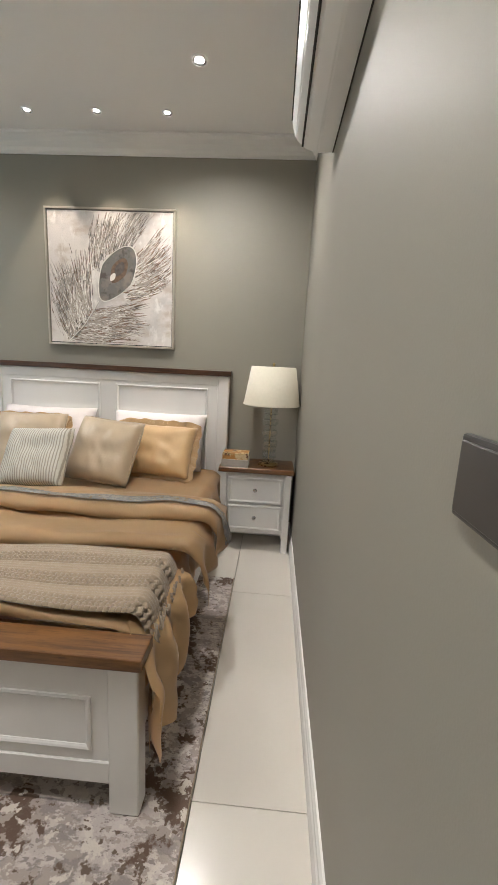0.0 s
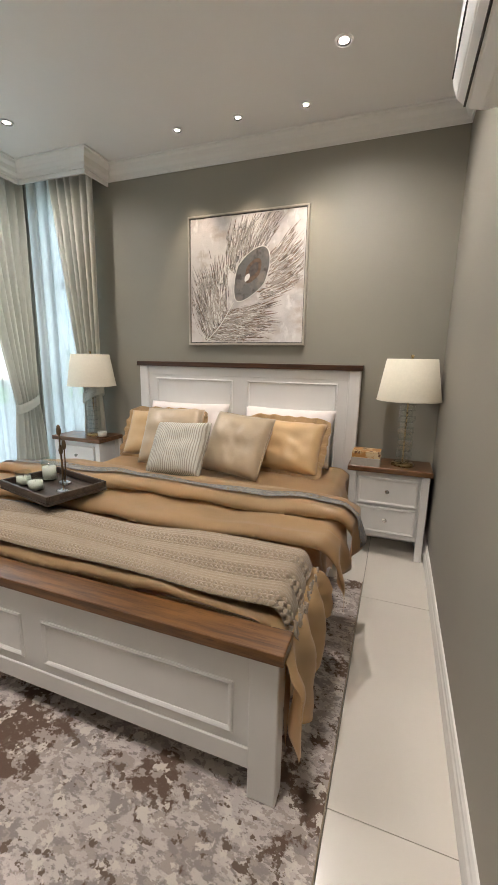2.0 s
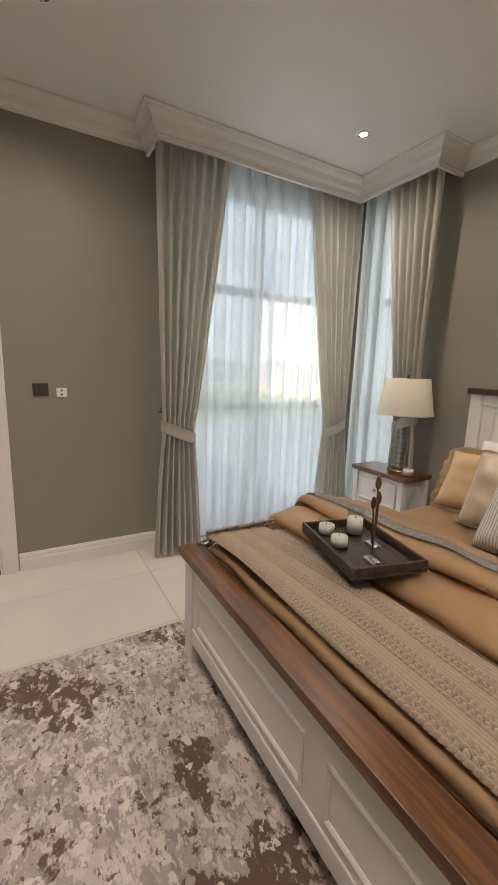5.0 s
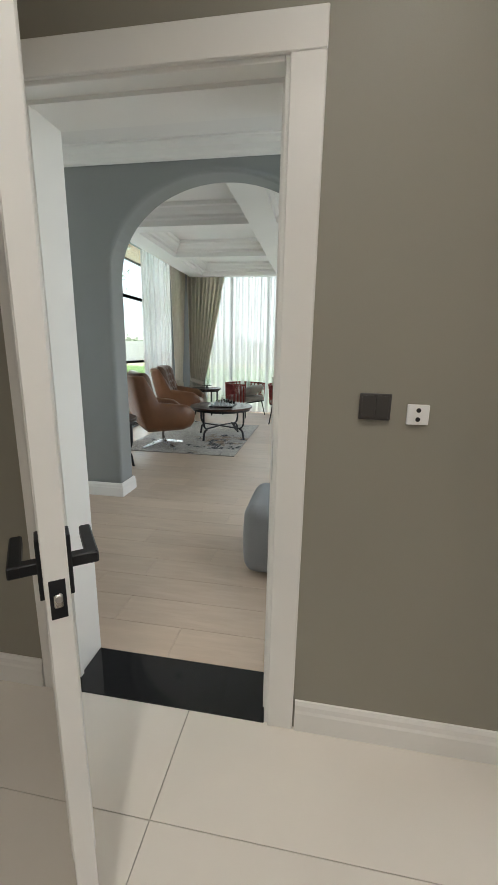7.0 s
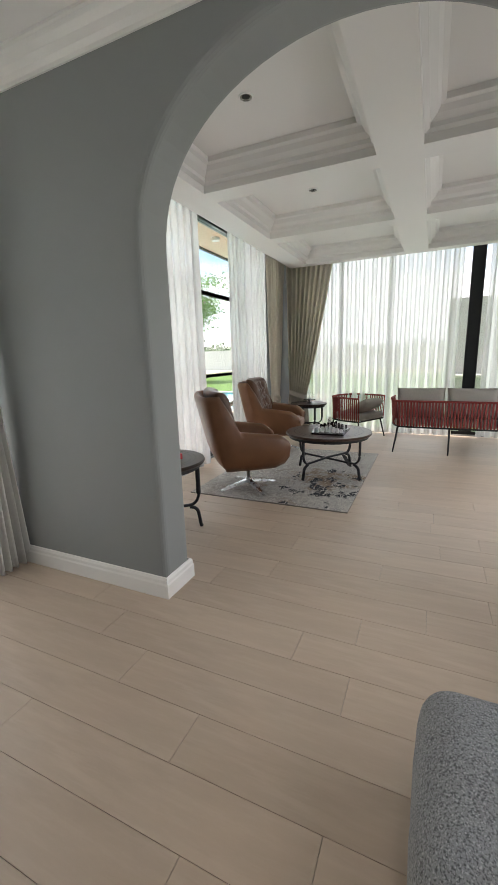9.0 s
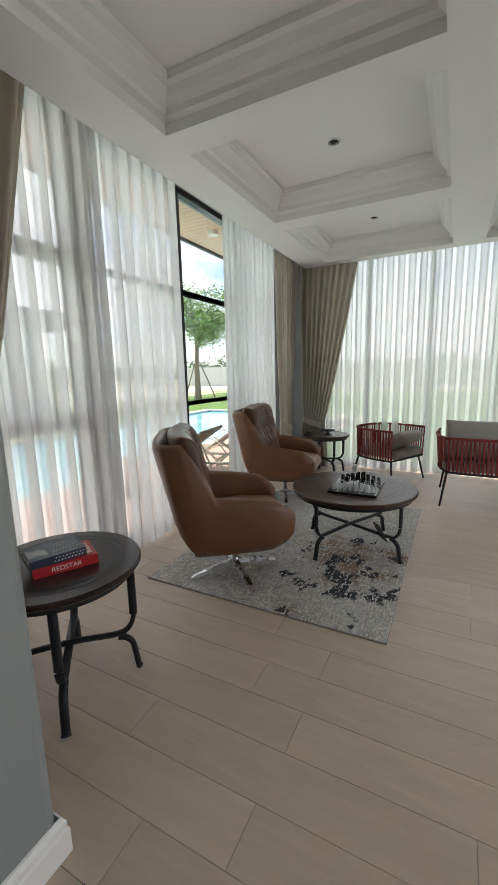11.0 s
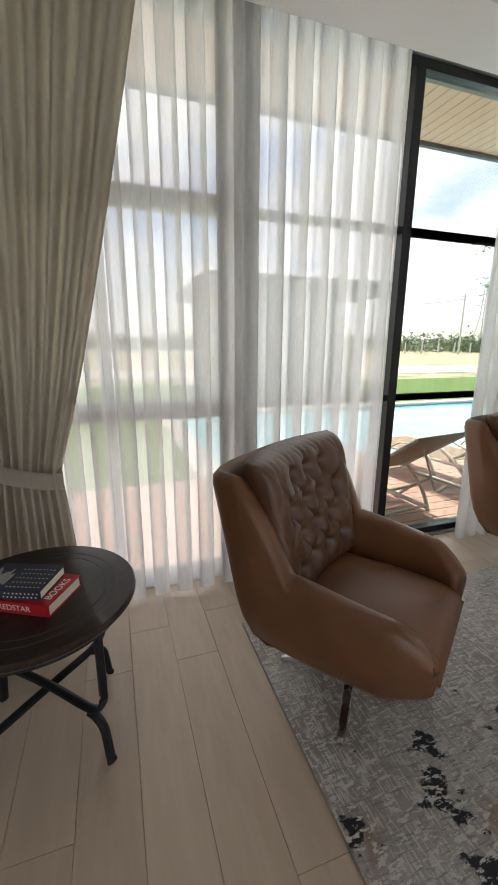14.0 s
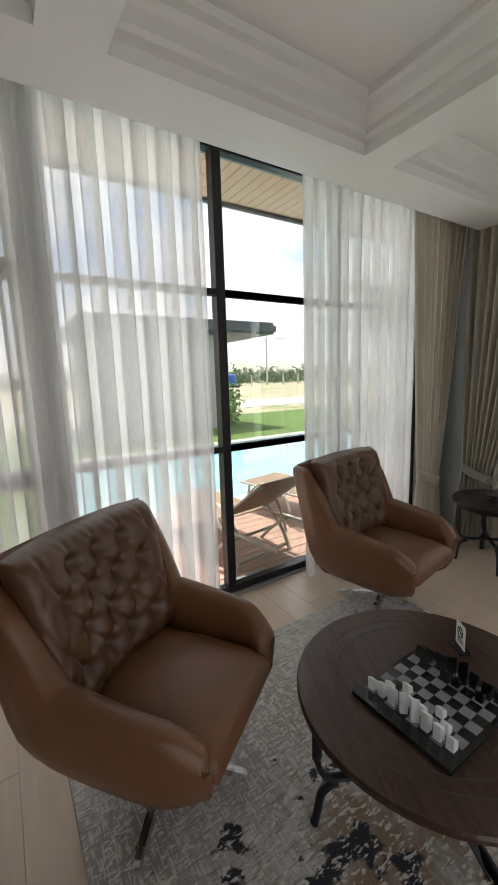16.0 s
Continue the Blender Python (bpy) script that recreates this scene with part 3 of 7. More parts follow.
_r.color_ramp.elements[0].position, _r.color_ramp.elements[1].position = 0.15, 0.5
_c = [x for x in _n if x.bl_idname == "ShaderNodeTexCoord"][0]
_l.new(_c.outputs["Object"], _w.inputs["Vector"])
_l.new(_w.outputs["Fac"], _r.inputs[0])
_l.new(_r.outputs[0], _n["Principled BSDF"].inputs["Base Color"])
M_BAND = layered("grey-blue woven border", [((0.36, 0.36, 0.37), 0, 0, 0, 0), ((0.50, 0.49, 0.46), 55, (1, 1, 1), 0.48, 0.54), ((0.42, 0.33, 0.20), 40, (1, 1, 1), 0.57, 0.60)], rough=0.6, bump=0.5, bump_scale=120)
M_SHADE = material("cream lamp shade", (0.72, 0.67, 0.55), 0.85, var=0.03, scale=60, bump=0.25, bump_scale=350)
M_CRYSTAL = pane_glass("clear crystal", 0.14, (0.93, 0.95, 0.95))
M_BRASS = material("antique brass", (0.46, 0.34, 0.17), 0.28, 1.0, rough_var=0.08, scale=40)
M_NICKEL = material("brushed nickel", (0.55, 0.54, 0.52), 0.25, 1.0, rough_var=0.08, scale=40)
M_PAPER = material("book pages", (0.70, 0.66, 0.56), 0.9, var=0.08, scale=120, stretch=(0.2, 0.2, 20))
M_WAX = material("ivory candle wax", (0.80, 0.77, 0.68), 0.5, var=0.02)
M_CLEAR = pane_glass("clear thin glass")
M_LEATHER = material("tan leather", (0.150, 0.062, 0.026), 0.38, var=0.12, scale=9, rough_var=0.05, bump=0.3, bump_scale=260, var2=0.08, scale2=2.5, spec=0.5)
M_LEATHER_DK = material("worn brown leather", (0.090, 0.039, 0.018), 0.36, var=0.14, scale=9, rough_var=0.05, bump=0.3, bump_scale=240, var2=0.10, scale2=3, spec=0.5)
M_ROPE = material("burgundy rope", (0.20, 0.022, 0.018), 0.8, var=0.2, scale=70, bump=0.5, bump_scale=300)
M_CUSHION = material("warm grey outdoor cloth", (0.30, 0.275, 0.25), 0.9, var=0.06, scale=60, bump=0.3, bump_scale=350)
M_BOUCLE = layered("grey boucle", [((0.30, 0.31, 0.32), 0, 0, 0, 0), ((0.10, 0.105, 0.11), 210, (1, 1, 1), 0.48, 0.58), ((0.50, 0.51, 0.52), 240, (1, 1, 1), 0.54, 0.62)], rough=0.95, bump=1.0, bump_scale=260, sheen=0.2)
M_RED = material("red book cover", (0.42, 0.012, 0.018), 0.4, var=0.04, scale=20)
M_NAVY = material("navy book cover", (0.02, 0.028, 0.055), 0.4, var=0.08, scale=20)
M_INK_W = material("white print", (0.78, 0.76, 0.72), 0.6)
M_INK_D = material("dark print", (0.03, 0.03, 0.03), 0.6)
M_COVER = layered("orange printed cover", [((0.42, 0.20, 0.05), 0, 0, 0, 0), ((0.62, 0.50, 0.30), 18, (1, 1, 1), 0.48, 0.56), ((0.12, 0.05, 0.02), 24, (1, 1, 1), 0.56, 0.60)], rough=0.4, bump=0)

for _m in (M_BLACKMETAL, M_TABLETOP, M_TABLETOP2):
    _m.node_tree.nodes["Principled BSDF"].inputs["Specular IOR Level"].default_value = 0.25

# ---- the bedroom ----
BX0, BX1, BY0, BY1 = -2.36, -0.655, 1.07, 2.94      # mattress plan


def panel_frame(bm, x0, z0, x1, z1, y, out, w=0.022):
    """A raised moulding frame on a face at y, standing out to y + out."""
    prof = [(0, 0), (0, 0.6), (0.35, 1.0), (0.7, 0.7), (1.0, 0.25), (1.0, 0)]
    pts = [(x0, z0), (x1, z0), (x1, z1), (x0, z1)]
    rings = []
    for i, (x, z) in enumerate(pts):
        sx, sz = (1 if i in (0, 3) else -1), (1 if i in (0, 1) else -1)
        rings.append([bm.verts.new((x + sx * a * w, y + out * h, z + sz * a * w)) for a, h in prof])
    for i in range(4):
        a, b = rings[i], rings[(i + 1) % 4]
        for k in range(len(prof) - 1):
            bm.faces.new((a[k], b[k], b[k + 1], a[k + 1]))


def bed():
    t = thing("bed", "white panelled wooden double bed with walnut caps, made up", "bed", pose(-1.505, 1.0, 0.012))
    o = Vector((-1.505, 1.0, 0.012))
    mv = Matrix.Translation(-o)

    def p(name, bm, mat, label="", parent=t, smooth=False):
        bmesh.ops.transform(bm, matrix=mv, verts=bm.verts[:])
        return part(name, bm, mat, parent, label, smooth)
    # footboard
    fb = p("footboard", box(-2.345, 0.995, 0.135, -0.668, 1.035, 0.515, bevel=0.003), M_WHITEWOOD)
    bm = bmesh.new()
    panel_frame(bm, -2.29, 0.225, -1.54, 0.40, 0.995, -0.009, w=0.016)
    panel_frame(bm, -1.445, 0.225, -0.718, 0.40, 0.995, -0.009, w=0.016)
    p("panel_moulding", bm, M_WHITEWOOD, parent=fb)
    p("bottom_rail", box(-2.345, 0.989, 0.115, -0.668, 1.045, 0.188, bevel=0.003), M_WHITEWOOD, parent=fb)
    for x in (-2.43, -0.67):
        p("post", box(x, 0.987, 0.012, x + 0.088, 1.052, 0.514, bevel=0.004), M_WHITEWOOD)
    p("footboard_cap", box(-2.45, 0.962, 0.5145, -0.565, 1.068, 0.551, bevel=0.004, seg=2), M_OAKCAP, "honey walnut top rail")
    # headboard
    hb = p("headboard", box(-2.335, 2.99, 0.25, -0.675, 3.03, 1.235, bevel=0.003), M_WHITEWOOD)
    bm = bmesh.new()
    panel_frame(bm, -2.26, 0.45, -1.565, 1.14, 2.99, -0.011, w=0.018)
    panel_frame(bm, -1.44, 0.45, -0.75, 1.14, 2.99, -0.011, w=0.018)
    p("panel_moulding", bm, M_WHITEWOOD, parent=hb)
    bm = box(-2.335, 2.982, 1.165, -0.675, 2.99, 1.234, bevel=0.003)
    p("top_rail", bm, M_WHITEWOOD, parent=hb)
    for x in (-2.415, -0.675):
        p("post", box(x, 2.975, 0.0, x + 0.08, 3.045, 1.234, bevel=0.004), M_WHITEWOOD)
    p("headboard_cap", box(-2.43, 2.955, 1.2345, -0.58, 3.052, 1.272, bevel=0.004, seg=2), M_DARKWOOD, "dark walnut top rail")
    for x in (-2.40, -0.67):
        p("side_rail", box(x, 1.052, 0.16, x + 0.055, 2.975, 0.36, bevel=0.004), M_WHITEWOOD)
    p("mattress", box(BX0, BY0, 0.22, BX1, BY1, 0.535, bevel=0.05, seg=4), M_SATIN, smooth=True)
    return t


bed()


def cloth(name, parent_or_none, mat, y0, y1, ztop, drop_w, drop_e, over=0.03, ny=60, nx=90, puff=0.03, fold=0.012, thick=0.008, seed=0, label="", category="", round_y=0.0, m=None):
    """A sheet of cloth laid over the bed from y0 to y1; it hangs down the west and east sides by drop_w(v), drop_e(v)."""
    bm = bmesh.new()
    xl, xr = BX0 - over, BX1 + over
    r = 0.06
    rows = []
    for j in range(ny + 1):
        v = j / ny
        y = y0 + (y1 - y0) * v
        dw, de = drop_w(v), drop_e(v)
        total = dw + de + (xr - xl)
        row = []
        edge = 1.0
        if round_y:
            d = min(y - y0, y1 - y) / round_y
            if d < 1:
                edge = math.sqrt(max(0.0, 1 - (1 - max(0, d)) ** 2))
        for i in range(nx + 1):
            s = -dw + total * i / nx
            q = Vector((s * 1.6 + seed * 7.3, y * 1.6, seed))
            wob = puff * noise.noise(q * 1.4) + 0.5 * puff * noise.noise(q * 3.7)
            if s < 0:
                side, depth, xe = -1, -s, xl
            elif s > xr - xl:
                side, depth, xe = 1, s - (xr - xl), xr
            else:
                side, depth, xe = 0, 0, 0
            if side == 0:
                x = xl + s
                near = min(s, xr - xl - s)
                z = ztop(x, y) + wob + fold * math.sin(17 * (y * 0.8 + x * 0.35) + 3 * noise.noise(q * 2))
                z -= r * (1 - math.sqrt(1 - (1 - min(1, near / r)) ** 2)) * 0.6
            else:
                z0 = ztop(xe, y) - r * 0.6
                rip = min(1, depth / 0.12)
                x = xe + side * (0.018 + rip * (0.02 + 0.022 * math.sin(21 * y + seed + 2 * noise.noise(q * 2))) + 0.6 * abs(wob))
                z = z0 - depth + 0.3 * wob
            if round_y:
                z -= (1 - edge) * round_y * 0.8
            z = max(z, 0.03)
            row.append(bm.verts.new((x, y + 0.012 * noise.noise(Vector((s * 3, seed, v))), z)))
        rows.append(row)
    for a, b in zip(rows, rows[1:]):
        for i in range(nx):
            bm.faces.new((a[i], a[i + 1], b[i + 1], b[i]))
    if thick:
        bmesh.ops.solidify(bm, geom=bm.faces[:], thickness=thick)
    if m is not None:
        bmesh.ops.transform(bm, matrix=m, verts=bm.verts[:])
    ob = part(name, bm, mat, parent_or_none, smooth=True)
    if label:
        tagged(ob, label, category)
    return ob


cloth("fitted_sheet", None, M_SATIN, 1.075, 2.93, lambda x, y: 0.545, lambda v: 0.14, lambda v: 0.17, over=0.012, puff=0.010, fold=0.003, seed=2, thick=0.004,
      label="golden satin sheet stretched over the mattress", category="bed sheet")
duvet = thing("duvet", "golden satin duvet folded across the bed with patterned borders", "duvet")
cloth("lower_layer", duvet, M_SATIN, 1.074, 1.92, lambda x, y: 0.575, lambda v: 0.30 - 0.05 * v, lambda v: 0.38 - 0.16 * v, over=0.03, puff=0.02, fold=0.006, seed=5, thick=0.012, round_y=0.03)
cloth("middle_fold", duvet, M_SATIN, 1.47, 1.86, lambda x, y: 0.632 + 0.012 * math.sin(9 * y), lambda v: 0.16, lambda v: 0.19 - 0.04 * v, over=0.125, puff=0.026, fold=0.008, seed=9, thick=0.018, round_y=0.055)
cloth("turned_cuff", duvet, M_SATIN, 1.66, 2.04, lambda x, y: 0.69 - 0.05 * max(0, (y - 1.86) / 0.2), lambda v: 0.12, lambda v: 0.17 - 0.04 * v, over=0.16, puff=0.024, fold=0.007, seed=13, thick=0.02, round_y=0.06)
for nm, ya, yb, zt, dw, de, ov, sd, pf, fo in (("border", 1.735, 1.80, lambda x, y: 0.699, lambda v: 0.10, lambda v: 0.145, 0.172, 13, 0.024, 0.007),
                                               ("border", 1.405, 1.455, lambda x, y: 0.583, lambda v: 0.10, lambda v: 0.10, 0.036, 5, 0.02, 0.006)):
    cloth(nm, duvet, M_BAND, ya, yb, zt, dw, de, over=ov, ny=10, puff=pf, fold=fo, seed=sd, thick=0.003)


def hanging_corner():
    """The duvet's loose corner that falls outside the footboard's post."""
    bm = bmesh.new()
    nu, nv = 44, 26
    rows = []
    for j in range(nv + 1):
        v = j / nv
        row = []
        for i in range(nu + 1):
            u = i / nu
            y0 = 0.955 + 0.125 * (1 - min(1.0, v * 4))
            y = y0 + (1.455 - y0) * u + 0.02 * v * math.sin(5 * u)
            low = 0.215 + 0.20 * u * u + 0.035 * math.sin(9 * u + 1)
            z = 0.565 + (low - 0.565) * v
            x = -0.585 + 0.05 * min(1, v * 3) + 0.026 * math.sin(19 * u + 2.0 * v) * min(1, v * 2.5) + 0.012 * noise.noise(Vector((u * 5, v * 4, 2))) - 0.06 * (1 - min(1, v * 5))
            row.append(bm.verts.new((x, y, z)))
        rows.append(row)
    for a, b in zip(rows, rows[1:]):
        for i in range(nu):
            bm.faces.new((a[i], a[i + 1], b[i + 1], b[i]))
    bmesh.ops.solidify(bm, geom=bm.faces[:], thickness=0.008)
    part("hanging_corner", bm, M_SATIN, duvet, smooth=True)


hanging_corner()


def knit_throw():
    t = thing("throw_blanket", "oatmeal chunky knitted throw with fringed ends laid over the bed", "blanket")
    L, Wd, lanes = 1.90, 0.34, 12

    def lie(u, v, h=0.0):
        """The point u along and v across the throw, h above the bed under it."""
        x = -2.39 + u
        y = 1.115 + v * (0.84 + 0.22 * u / L) + 0.018 * math.sin(2.2 * u + 0.5) - 0.05 * (1 - u / L)
        z = 0.601 + 0.02 * noise.noise(Vector((x * 1.6 + 1.6 + 5 * 7.3, y * 1.6, 5)) * 1.4) + 0.006 * math.sin(17 * (y * 0.8 + x * 0.35))
        d = x - (BX1 + 0.02)
        if d > 0:
            z -= d * 0.9 + 4.5 * d * d
            x = BX1 + 0.02 + 0.055 * (1 - math.exp(-d / 0.05)) + h * 0.7
        d = (BX0 - 0.04) - x
        if d > 0:
            z -= d * 0.25
        return Vector((x, y, z + h))
    bm = bmesh.new()
    nx, ny = 190, 72
    rows = []
    for j in range(ny + 1):
        v = j / ny * Wd
        k = v / Wd * lanes
        flat = int(k) % 4 >= 2
        row = []
        for i in range(nx + 1):
            h = (0.008 + 0.005 * abs(math.sin(math.pi * k * 2))) if flat else 0.0
            row.append(bm.verts.new(lie(i / nx * L, v, h)))
        rows.append(row)
    for a, b in zip(rows, rows[1:]):
        for i in range(nx):
            bm.faces.new((a[i], a[i + 1], b[i + 1], b[i]))
    # looped stitches of the braided bands
    rnd = random.Random(6)
    shape = [(-1, 0, 0)] + [(ca, sb * 0.9, cb) for ca in (-0.55, 0.25) for sb, cb in ((1, 0), (0.5, 0.87), (-0.5, 0.87), (-1, 0))] + [(1, 0, 0.2)]
    wide = {-0.55: 0.9, 0.25: 1.0}
    faces = [(0, 1, 2), (0, 2, 3), (0, 3, 4), (1, 5, 6, 2), (2, 6, 7, 3), (3, 7, 8, 4), (9, 6, 5), (9, 7, 6), (9, 8, 7)]
    lw = Wd / lanes
    for lane in range(lanes):
        if lane % 4 >= 2:
            continue
        for k in range(int(L / 0.0185)):
            for s in (-1, 1):
                u, v = 0.01 + k * 0.0185 + 0.004 * (lane % 2) + rnd.uniform(-0.0015, 0.0015), (lane + 0.5 + s * 0.25) * lw
                c, cu, cv = lie(u, v, 0.003), lie(u + 0.004, v, 0.003), lie(u, v + 0.004, 0.003)
                tu, tv = (cu - c).normalized(), (cv - c).normalized()
                up = tu.cross(tv).normalized()
                ax = (tu * 0.80 - tv * s * 0.60).normalized()
                si = up.cross(ax)
                vs = [bm.verts.new(c + ax * (p[0] * 0.0145) + si * (p[1] * 0.0062) + up * (p[2] * 0.0125)) for p in shape]
                for f in faces:
                    bm.faces.new([vs[i] for i in f])
    part("knitted_body", bm, M_KNIT, t, smooth=True)
    rnd = random.Random(4)
    for side in (0, 1):
        bm = bmesh.new()
        for k in range(44):
            y = (1.09 if side == 0 else 1.11) + 0.33 * k / 43
            pts = []
            if side:
                x, z = BX1 + 0.08, 0.50 + rnd.uniform(-0.03, 0.04)
                for s in range(6):
                    pts.append((x + rnd.uniform(0, 0.012) + 0.006 * s * rnd.random(), y + rnd.uniform(-0.008, 0.008) * s, z + 0.02 - 0.036 * s))
            else:
                x, z = -2.36, 0.628
                for s in range(6):
                    pts.append((x - 0.012 * min(s, 4) + rnd.uniform(-0.006, 0.006), y + rnd.uniform(-0.012, 0.012) * s - 0.004 * s, z + 0.004 - 0.012 * s - 0.0016 * s * s + rnd.uniform(0, 0.006)))
            tube(pts, 0.0048, seg=5, bm=bm)
        part("fringe", bm, M_KNIT, t, smooth=True)
    return t


knit_throw()


def pillow(name, label, w, h, d, x, y, z, lean, yaw, mat, seed, roll=0, piping=None, ruffle=None, m2=None):
    """A cushion standing on its lower edge at (x, y, z), leaning back by lean degrees."""
    m = pose(x, y, z, 0, 0, yaw) @ pose(0, 0, 0, 90 - lean, 0, 0) @ pose(0, h / 2, 0, 0, 0, roll)
    t = thing(name, label, "pillow", m, "pillows on the bed")
    part("cover", pillow_bm(w, h, d, seed=seed, pinch=0.05), mat, t, smooth=True)
    if piping:
        pts = []
        for k in range(48):
            a = 2 * math.pi * k / 48
            c, s = math.cos(a), math.sin(a)
            q = (abs(c) ** 12 + abs(s) ** 12) ** (-1 / 12)
            u, v = c * q, s * q
            pts.append((u * w / 2 * (1 - 0.05 * (1 - v * v)), v * h / 2 * (1 - 0.05 * (1 - u * u)), 0.0))
        part("piping", tube(pts, 0.005, seg=6, closed=True), piping, t, smooth=True)
    if ruffle:
        bm = bmesh.new()
        n = 120
        ins, outs = [], []
        for k in range(n):
            a = 2 * math.pi * k / n
            c, s = math.cos(a), math.sin(a)
            q = (abs(c) ** 10 + abs(s) ** 10) ** (-1 / 10)
            u, v = c * q, s * q
            b = Vector((u * w / 2 * (1 - 0.05 * (1 - v * v)) * 0.985, v * h / 2 * (1 - 0.05 * (1 - u * u)) * 0.985, 0))
            o = b + Vector((u, v, 0)).normalized() * ruffle + Vector((0, 0, 0.012 * math.sin(k * 1.1) + 0.006 * math.sin(k * 0.37)))
            ins.append(bm.verts.new(b))
            outs.append(bm.verts.new(o))
        for k in range(n):
            j = (k + 1) % n
            bm.faces.new((ins[k], ins[j], outs[j], outs[k]))
        bmesh.ops.solidify(bm, geom=bm.faces[:], thickness=0.003)
        part("flange", bm, mat, t, smooth=True)
    return t


pillow("sleeping_pillow", "white cotton pillow propped against the headboard", 0.70, 0.43, 0.17, -1.93, 2.80, 0.555, 24, 2, M_PILLOW_W, 1)
pillow("sleeping_pillow", "white cotton pillow propped against the headboard", 0.70, 0.43, 0.17, -1.10, 2.80, 0.555, 24, -2, M_PILLOW_W, 2)
pillow("pillow_sham", "golden satin pillow sham with a soft flange", 0.62, 0.37, 0.17, -2.02, 2.62, 0.56, 30, 6, M_SATIN, 3, ruffle=0.05)
pillow("pillow_sham", "golden satin pillow sham with a soft flange", 0.58, 0.37, 0.17, -1.08, 2.60, 0.56, 30, -8, M_SATIN, 4, ruffle=0.05)
pillow("throw_pillow", "beige satin square cushion with piped edges", 0.44, 0.44, 0.16, -1.84, 2.44, 0.56, 32, 10, M_SATIN_BEIGE, 5, piping=M_SATIN_BEIGE)
pillow("throw_pillow", "beige satin square cushion with piped edges", 0.44, 0.43, 0.17, -1.33, 2.37, 0.56, 30, -9, M_SATIN_BEIGE, 6, roll=-3, piping=M_SATIN_BEIGE)
pillow("throw_pillow", "pale finely striped square cushion", 0.40, 0.38, 0.15, -1.66, 2.19, 0.565, 34, -4, M_STRIPE, 7, roll=4)


def nightstand(x0, x1, yf, yb, label):
    o = ((x0 + x1) / 2, (yf + yb) / 2, 0)
    t = thing("nightstand", label, "nightstand", pose(*o), "nightstands beside the bed")
    w, d, h = x1 - x0, yb - yf, 0.62
    X, Y = w / 2, d / 2
    part("top", box(-X, -Y, h - 0.034, X, Y, h, bevel=0.003), M_WALNUT, t, "walnut stained top")
    body = part("body", box(-X + 0.055, -Y + 0.032, 0.135, X - 0.055, Y - 0.012, h - 0.0345, bevel=0.002), M_WHITEWOOD, t)
    for sx in (-1, 1):
        for sy in (-1, 1):
            cx, cy = sx * (X - 0.0375), sy * (Y - 0.033) + (0.01 if sy > 0 else 0)
            part("leg", box(cx - 0.0225, cy - 0.022, 0, cx + 0.0225, cy + 0.022, h - 0.0345, bevel=0.002), M_WHITEWOOD, t)
    for z0 in (0.165, 0.365):
        dr = part("drawer", box(-X + 0.075, -Y + 0.018, z0, X - 0.075, -Y + 0.0335, z0 + 0.182, bevel=0.003), M_WHITEWOOD, t)
        bm = bmesh.new()
        panel_frame(bm, -X + 0.076, z0 + 0.001, X - 0.076, z0 + 0.181, -Y + 0.018, -0.006, w=0.018)
        part("drawer_moulding", bm, M_WHITEWOOD, dr)
        part("knob", lathe([(0, 0), (0.006, 0), (0.005, 0.012), (0.013, 0.018), (0.0145, 0.024), (0.011, 0.03), (0, 0.032)], 16,
                           pose(0, -Y + 0.0175, z0 + 0.1, 90)), M_NICKEL, dr, "nickel knob", smooth=True)
    part("apron", box(-X + 0.06, -Y + 0.024, 0.135, X - 0.06, -Y + 0.036, 0.163, bevel=0.002), M_WHITEWOOD, t)
    return t


nightstand(-0.617, -0.090, 2.735, 3.042, "white wooden nightstand with two drawers and walnut top")
nightstand(-3.155, -2.640, 2.690, 2.995, "white wooden nightstand with walnut top by the curtains")


def table_lamp(x, y, z, label, rt=0.155, rb=0.20):
    t = thing("table_lamp", label, "table lamp", pose(x, y, z), "bedside table lamps")
    part("base", lathe([(0, 0), (0.072, 0), (0.074, 0.006), (0.07, 0.016), (0.03, 0.022), (0, 0.022)], 28), M_BRASS, t, "brass foot", smooth=True)
    part("stem", lathe([(0.005, 0.02), (0.005, 0.50), (0, 0.50)], 10), M_BRASS, t)
    rnd = random.Random(3)
    for k in range(10):
        w = 0.048 if k % 2 else 0.04
        a = rnd.uniform(-12, 12)
        part("crystal_block", box(-w, -w, 0.024 + k * 0.0385, w, w, 0.0608 + k * 0.0385, bevel=0.003, m=pose(rnd.uniform(-0.006, 0.006), rnd.uniform(-0.006, 0.006), 0, 0, 0, a)), M_CRYSTAL, t, "clear crystal block" if k == 0 else "")
    prof = [(rb, 0.435), (rt, 0.70), (rt - 0.003, 0.70), (rb - 0.003, 0.435), (rb, 0.435)]
    sh = part("shade", lathe(prof, 48), M_SHADE, t, "cream fabric drum shade", smooth=True)
    part("rim", lathe([(rb + 0.001, 0.435), (rb + 0.0015, 0.442), (rb - 0.001, 0.442), (rb - 0.001, 0.435), (rb + 0.001, 0.435)], 48), M_SHADE, sh)
    bm = bmesh.new()
    for k in range(3):
        a = 2 * math.pi * k / 3
        tube([(0, 0, 0.69), ((rt - 0.002) * math.cos(a), (rt - 0.002) * math.sin(a), 0.69)], 0.002, seg=5, bm=bm)
    part("spider", bm, M_BRASS, sh)
    part("finial", lathe([(0, 0.69), (0.006, 0.69), (0.004, 0.705), (0.011, 0.714), (0.009, 0.724), (0, 0.728)], 12), M_BRASS, t, smooth=True)
    return t


